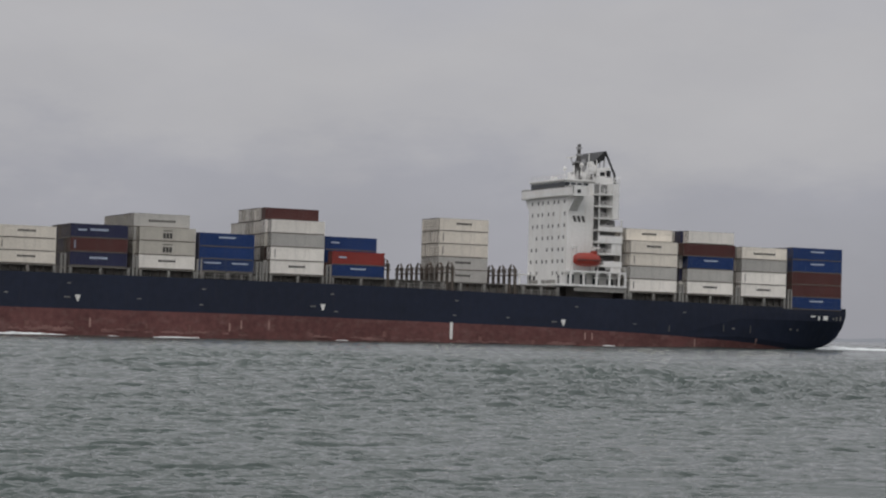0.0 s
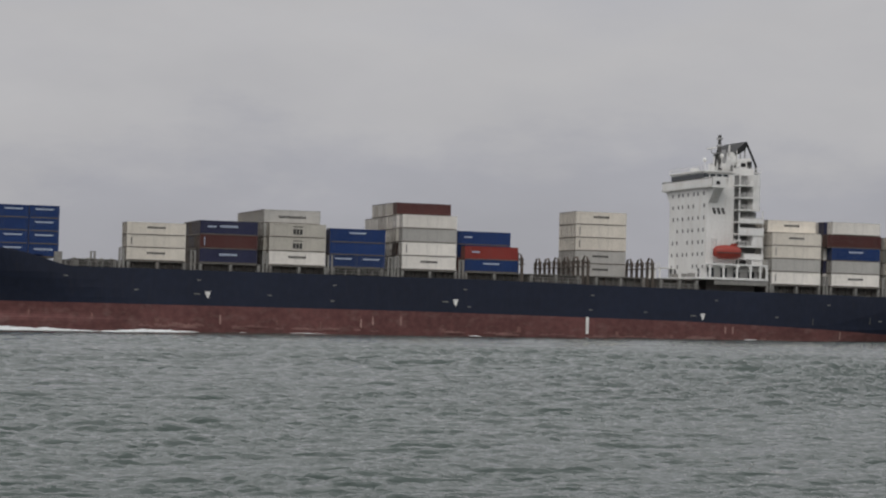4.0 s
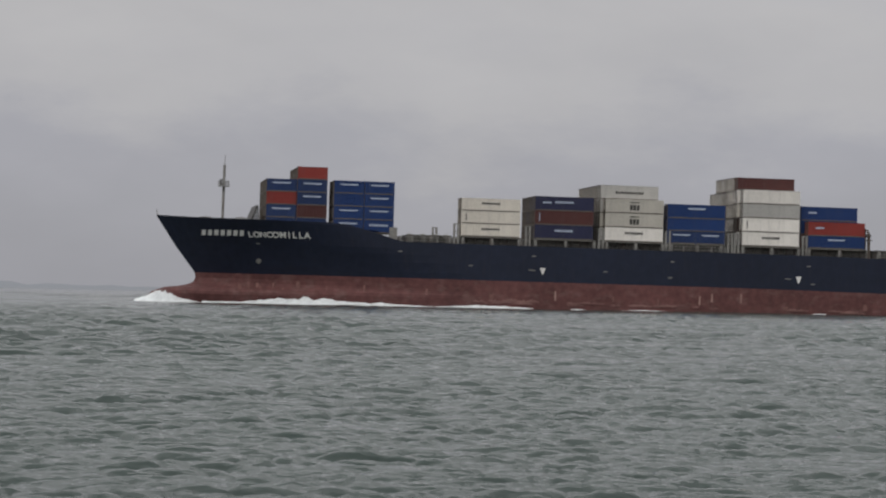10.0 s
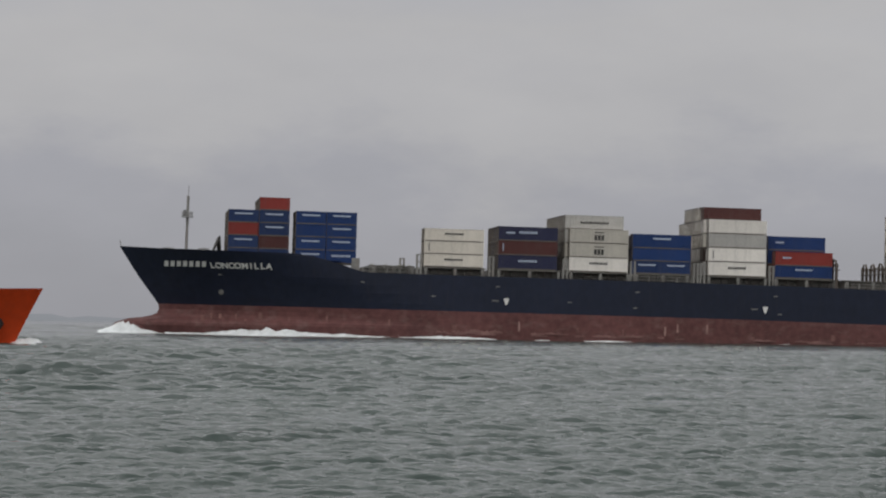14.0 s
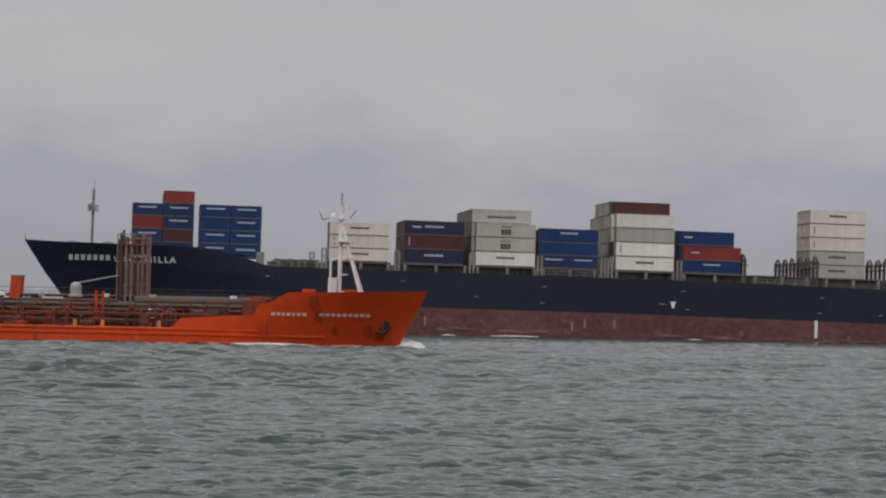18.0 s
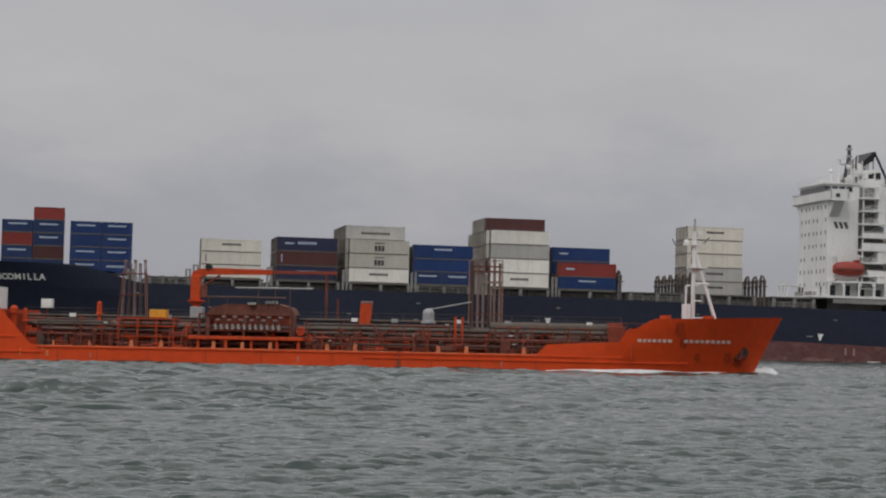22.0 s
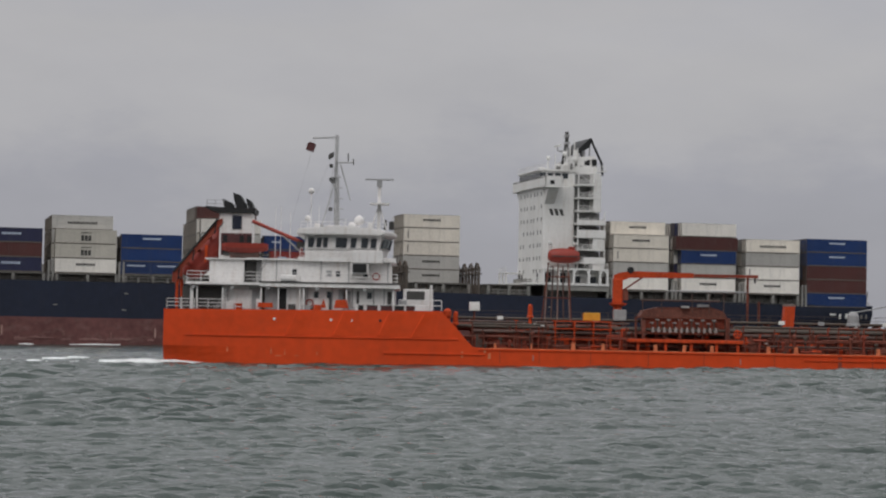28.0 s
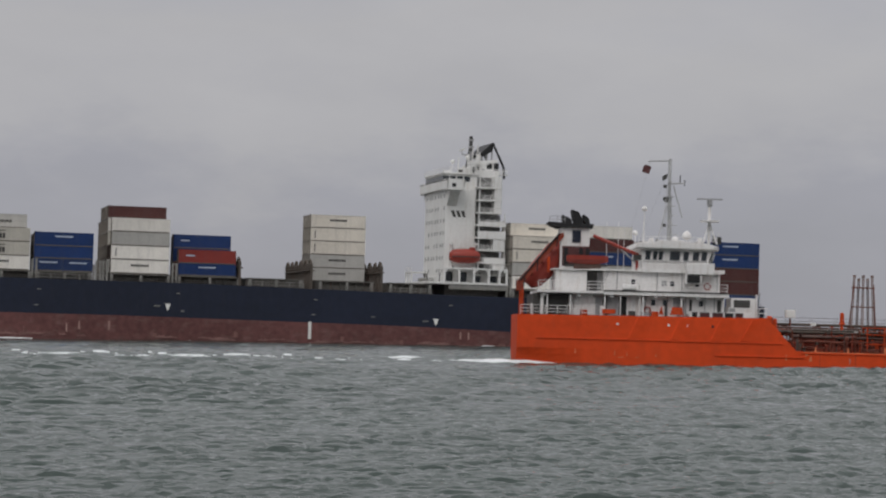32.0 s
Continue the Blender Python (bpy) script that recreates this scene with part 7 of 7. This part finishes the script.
def tanker_bow():
    t = tanker
    mast = part("fore_mast", tubes([((90.6, TM, 4.1), (90.7, TM, 13.4))], 0.2, 8), M_WHITE2, t, "white tripod foremast on the forecastle")
    part("mast_pole", tubes([((90.7, TM, 13.4), (90.7, TM, 14.6))], 0.1), M_GREYM, mast)
    part("mast_leg", tubes([((93.0, TM - 1.3, 4.1), (90.8, TM, 11.4)), ((93.0, TM + 1.3, 4.1), (90.8, TM, 11.4)), ((90.8, TM - 0.2, 8.4), (92.0, TM - 0.8, 8.4)), ((90.8, TM, 9.8), (91.4, TM - 0.5, 9.8))], 0.13), M_WHITE2, mast)
    part("mast_crosstree", bbox(89.6, 91.6, TM - 0.4, TM + 0.4, 12.05, 12.2), M_WHITE2, mast)
    bm = bmesh.new()
    lathe(bm, (89.9, TM, 12.2), [(0.2, 0), (0.26, 0.15), (0.2, 0.35), (0.05, 0.45)], 10)
    part("mast_horn", bm, M_WHITE2, mast)
    part("mast_lamp", bbox(91.0, 91.4, TM - 0.2, TM + 0.2, 13.0, 13.5), M_WHITE2, mast)
    part("mast_aerial", tubes([((89.6, TM, 12.2), (88.9, TM, 12.0)), ((88.9, TM, 12.0), (88.6, TM, 12.7))], 0.045, 6), M_BLACK, mast)
    part("mast_aerial", tubes([((91.5, TM, 12.2), (92.1, TM, 12.9))], 0.04, 6), M_BLACK, mast)
    part("mast_platform", bbox(90.0, 91.9, TM - 0.7, TM + 0.7, 9.9, 10.02), M_WHITE2, mast)
    for zz in (5.2, 6.8, 8.2, 9.2):
        part("mast_rung", tubes([((90.7, TM - 0.3, zz), (91.9 - 0.25 * (zz - 5), TM - 0.5, zz))], 0.06, 6), M_WHITE2, mast)
    part("mast_house", bbox(89.6, 90.4, TM - 0.6, TM + 0.6, 4.1, 6.5, 0.08), M_WHITE2, t, "white mast house on the forecastle")
    part("vent_post", tubes([((89.9, TM - 1.2, 4.1), (89.9, TM - 1.2, 8.2)), ((89.9, TM - 1.2, 8.2), (90.3, TM - 1.2, 8.2))], 0.11), M_WHITE2, t)
    for xx, yy in ((92.0, 5.4), (92.0, 10.2), (88.0, 6.0)):
        bm = bmesh.new()
        tube(bm, (xx, yy - 0.8, 4.95), (xx, yy + 0.8, 4.95), 0.4, 12)
        box(bm, xx - 0.5, xx + 0.5, yy - 1.0, yy - 0.8, 4.1, 5.35)
        box(bm, xx - 0.5, xx + 0.5, yy + 0.8, yy + 1.0, 4.1, 5.35)
        part("windlass", bm, M_ORANGE2, t)
    rr = part("ramp_rail", tubes([((82.4, 1.2, 4.5), (86.2, 1.2, 4.5))], 0.04), M_PIPE, t)
    for xx in (82.4, 83.35, 84.3, 85.25, 86.2):
        part("rail_post", tubes([((xx, 1.2, 3.0), (xx, 1.2, 4.5))], 0.04), M_PIPE, rr)
    part("side_hood", bbox(82.6, 84.2, 1.4, 3.0, 2.4, 4.2, 0.1), M_REDBROWN, t)


tanker_hull_fittings()
tanker_deckhouse()
tanker_deck_gear()
tanker_bow()
rescue = rescue_boat()
freefall = freefall_boat()
RESCUE_AT = pose(7.3, 2.9, 10.5)
FREEFALL_AT = pose(3.3, TM, 10.1, 0, -50, 0)


# ---------------------------------------------------------------- foam that travels with the ships
def foam_ridge(bm, x0, x1, yside, heights, width, seed, n=60, m=7):
    """A lumpy ridge of white water along a hull; heights and width are tables over 0..1."""
    rows = []
    for i in range(n + 1):
        u = i / n
        x = x0 + (x1 - x0) * u
        h, w = lerp_table(heights, u), lerp_table(width, u)
        row = []
        for k in range(m + 1):
            v = k / m
            q = noise.noise((x * 0.55, v * 3 + seed, 1.0)) * 0.5 + noise.noise((x * 1.7, v * 6 + seed, 4.0)) * 0.35
            z = h * (math.sin(math.pi * min(v * 1.25, 1.0)) ** 0.8) * (0.75 + q) - 0.12
            row.append(bm.verts.new((x + 0.25 * q, yside(x) + 0.6 - w * v + 0.3 * q, z + (0.18 if 0 < k < m else -0.1))))
        rows.append(row)
    for a, b in zip(rows, rows[1:]):
        for k in range(m):
            bm.faces.new((a[k], b[k], b[k + 1], a[k + 1]))


def foam_flecks(bm, x0, x1, y0, y1, count, seed, size=(0.4, 1.8), spread=1.0):
    """Loose low clots of foam on the water."""
    rnd = random.Random(seed)
    for _ in range(count):
        u = rnd.random()
        x = x0 + (x1 - x0) * u
        y = (y0 + y1) / 2 + (rnd.random() - 0.5) * (y1 - y0) * (1 - spread + spread * u)
        s = size[0] + (size[1] - size[0]) * rnd.random() ** 2
        ring = []
        n = 7
        for k in range(n):
            a = k * 2 * math.pi / n
            r = s * (0.6 + 0.6 * rnd.random())
            ring.append(bm.verts.new((x + math.cos(a) * r * 3.0, y + math.sin(a) * r, 0.02)))
        top = bm.verts.new((x, y, 0.10 + 0.05 * s))
        for k in range(n):
            bm.faces.new((ring[k], ring[(k + 1) % n], top))


def foam_streak(bm, x0, x1, y, width, seed):
    """A long thin wavering ribbon of foam, torn here and there."""
    n = int(abs(x1 - x0) / 0.45)
    prev = None
    for i in range(n + 1):
        x = x0 + (x1 - x0) * i / n
        tear = noise.noise((x * 0.22, seed * 3.1, 0.0)) + 0.45 * noise.noise((x * 0.9, seed, 5.0))
        yc = y + 0.9 * noise.noise((x * 0.12, seed, 9.0))
        w = width * max(tear * 1.1 - 0.16, 0.0)
        if w < 0.03:
            prev = None
            continue
        cur = [bm.verts.new(p) for p in ((x, yc - w, 0.06), (x, yc, 0.2 + 0.22 * min(w, 1.0)), (x, yc + w, 0.06))]
        if prev:
            bm.faces.new((prev[0], cur[0], cur[1], prev[1]))
            bm.faces.new((prev[1], cur[1], cur[2], prev[2]))
        prev = cur


def ship_foam():
    bm = bmesh.new()
    side = lambda x: hull_y(x, 0.2) if x > -129 else MID - 1.2
    # heap over the bulb
    foam_ridge(bm, -142.2, -128, lambda x: MID - 0.3, ((0, 0.3), (0.3, 2.2), (0.42, 2.7), (0.6, 1.5), (1, 0.4)), ((0, 1.5), (0.4, 5.0), (1, 4.0)), 1, 40)
    foam_ridge(bm, -142.4, -128, lambda x: MID + 3.4, ((0, 0.3), (0.3, 2.0), (0.42, 2.4), (0.6, 1.4), (1, 0.4)), ((0, 1.5), (0.4, 4.0), (1, 3.5)), 2, 40)
    foam_ridge(bm, -129, -84, side, ((0, 0.25), (0.18, 0.3), (0.30, 1.1), (0.45, 1.5), (0.62, 1.0), (0.85, 0.45), (1, 0.12)), ((0, 1.0), (0.4, 4.5), (1, 3.5)), 3, 110)
    foam_ridge(bm, -82, -62, side, ((0, 0.05), (0.4, 0.55), (0.7, 0.5), (1, 0.05)), ((0, 2.0), (0.5, 4), (1, 2)), 4, 50)
    foam_ridge(bm, -44, -34, side, ((0, 0.0), (0.5, 0.16), (1, 0.0)), ((0, 2.0), (0.5, 3), (1, 2)), 5, 26)
    for k, (xa, xb, hh) in enumerate(((-54, -51, 0.16), (-3, 0, 0.12), (62, 65, 0.08))):
        foam_ridge(bm, xa, xb, side, ((0, 0.0), (0.5, hh), (1, 0.0)), ((0, 0.8), (0.5, 1.6), (1, 0.8)), 30 + k, 18)
    foam_ridge(bm, 126, 150, lambda x: 14, ((0, 0.3), (0.2, 0.9), (0.6, 0.6), (1, 0.1)), ((0, 6), (1, 12)), 7, 60)
    foam_flecks(bm, 140, 330, 0, 34, 500, 8, (0.4, 1.5))
    foam_flecks(bm, -110, -70, -6, 0, 60, 9, (0.2, 0.6))
    return tagged(new("bow_wave", data_of("bow_wave", bm, M_FOAM, True)), "white bow wave and wake foam along the container ship's hull", "foam", kind="stuff")


def tanker_foam():
    bm = bmesh.new()
    side = lambda x: tanker_y(min(x, 96.5), 0.2)
    foam_ridge(bm, 98.7, 92.5, lambda x: tanker_y(min(x, 96.0), 0.2) - 0.25 * max(x - 96, 0), ((0, 0.0), (0.12, 0.35), (0.24, 0.4), (0.4, 0.15), (0.6, 0.0), (1, -0.05)), ((0, 0.3), (0.3, 0.8), (1, 0.6)), 11, 60)
    foam_ridge(bm, 98.8, 95.5, lambda x: TM + 1.0, ((0, 0.1), (0.3, 0.9), (0.6, 0.7), (1, 0.2)), ((0, 1.0), (0.5, 2.2), (1, 2.0)), 18, 40)
    foam_ridge(bm, 90.5, 76.5, side, ((0, 0.0), (0.14, 0.36), (0.25, 0.46), (0.42, 0.34), (0.6, 0.28), (0.8, 0.3), (1, 0.0)), ((0, 0.6), (0.4, 1.1), (1, 0.7)), 12, 70)
    foam_ridge(bm, 95.5, 89.5, side, ((0, 0.1), (0.4, 0.2), (0.8, 0.25), (1, 0.1)), ((0, 0.5), (0.5, 0.8), (1, 0.6)), 19, 50)
    foam_ridge(bm, 69.5, 63.5, side, ((0, 0.0), (0.4, 0.2), (0.7, 0.14), (1, 0.0)), ((0, 0.4), (0.5, 0.7), (1, 0.4)), 20, 40)
    foam_ridge(bm, 62.8, 59.2, side, ((0, 0.0), (0.4, 0.16), (1, 0.0)), ((0, 0.4), (0.5, 0.6), (1, 0.4)), 21, 30)
    foam_ridge(bm, 7, -6, lambda x: 0.2 + 0.12 * (7 - x), ((0, 0.0), (0.3, 0.22), (0.6, 0.34), (1, 0.2)), ((0, 0.5), (0.6, 1.2), (1, 1.6)), 14, 60)
    for k, (xa, xb, yy, ww) in enumerate(((-1.5, -70, -1.6, 0.42), (-2, -80, 3.4, 0.4), (-4, -95, 15.5, 0.7), (-10, -95, 24.0, 0.8))):
        foam_streak(bm, xa, xb, yy, ww, 60 + k)
    foam_flecks(bm, -3, -95, -3, 17, 70, 15, (0.05, 0.22), 0.4)
    for k in range(16):
        x = -4 - 5.6 * k
        foam_flecks(bm, x, x - 4, -3.5 + 19 * (k % 3 == 1), 1.0 + 15 * (k % 3 == 1), 6, 40 + k, (0.06, 0.3), 0.0)
    return tagged(new("tanker_wake", data_of("tanker_wake", bm, M_FOAM, True)), "white bow wave and churned wake foam of the tanker", "foam", kind="stuff")


def tide_line():
    bm = bmesh.new()
    for k in range(34):
        x = -190 + 8.2 * k
        foam_flecks(bm, x, x + 8, 742 + 5 * math.sin(k * 0.7), 744 + 5 * math.sin(k * 0.7), 2 + (k * 7) % 3, 200 + k, (0.5, 1.3), 0.0)
    return tagged(new("tide_line", data_of("tide_line", bm, M_FOAM, True)), "thin broken line of foam far across the water", "foam", kind="stuff")


tide_line()
foam_a, foam_b = ship_foam(), tanker_foam()

# ---------------------------------------------------------------- what moves
PITCH_STEPS = (0, 0.1, 0.3, 1, 8, 16, 22, 25, 28.5, 31, 31.7, 31.9, 32)
STEPS = (0, 0.1, 0.3, 1, 8, 16, 24, 31, 31.7, 31.9, 32)


def motions():
    for ob, local in [(ship, Matrix()), (boat, BOAT_AT)] + CARGO:
        walk(ob, [(t, ship_pose(t) @ local) for t in STEPS])
    flat = pose(0, 0, 0, 0, -SHIP_TRIM, 0)
    walk(foam_a, [(t, ship_pose(t) @ flat) for t in STEPS])
    for ob, local in ((tanker, Matrix()), (rescue, RESCUE_AT), (freefall, FREEFALL_AT)):
        walk(ob, [(t, tanker_pose(t) @ local) for t in PITCH_STEPS])
    walk(foam_b, [(t, tanker_pose(t, False)) for t in STEPS])
    # the wind sea drifts across the view towards the camera
    walk(sea, [(t, pose(0.35 * (t - 16), -1.1 * (t - 16) * 0.5, 0)) for t in STEPS])


motions()
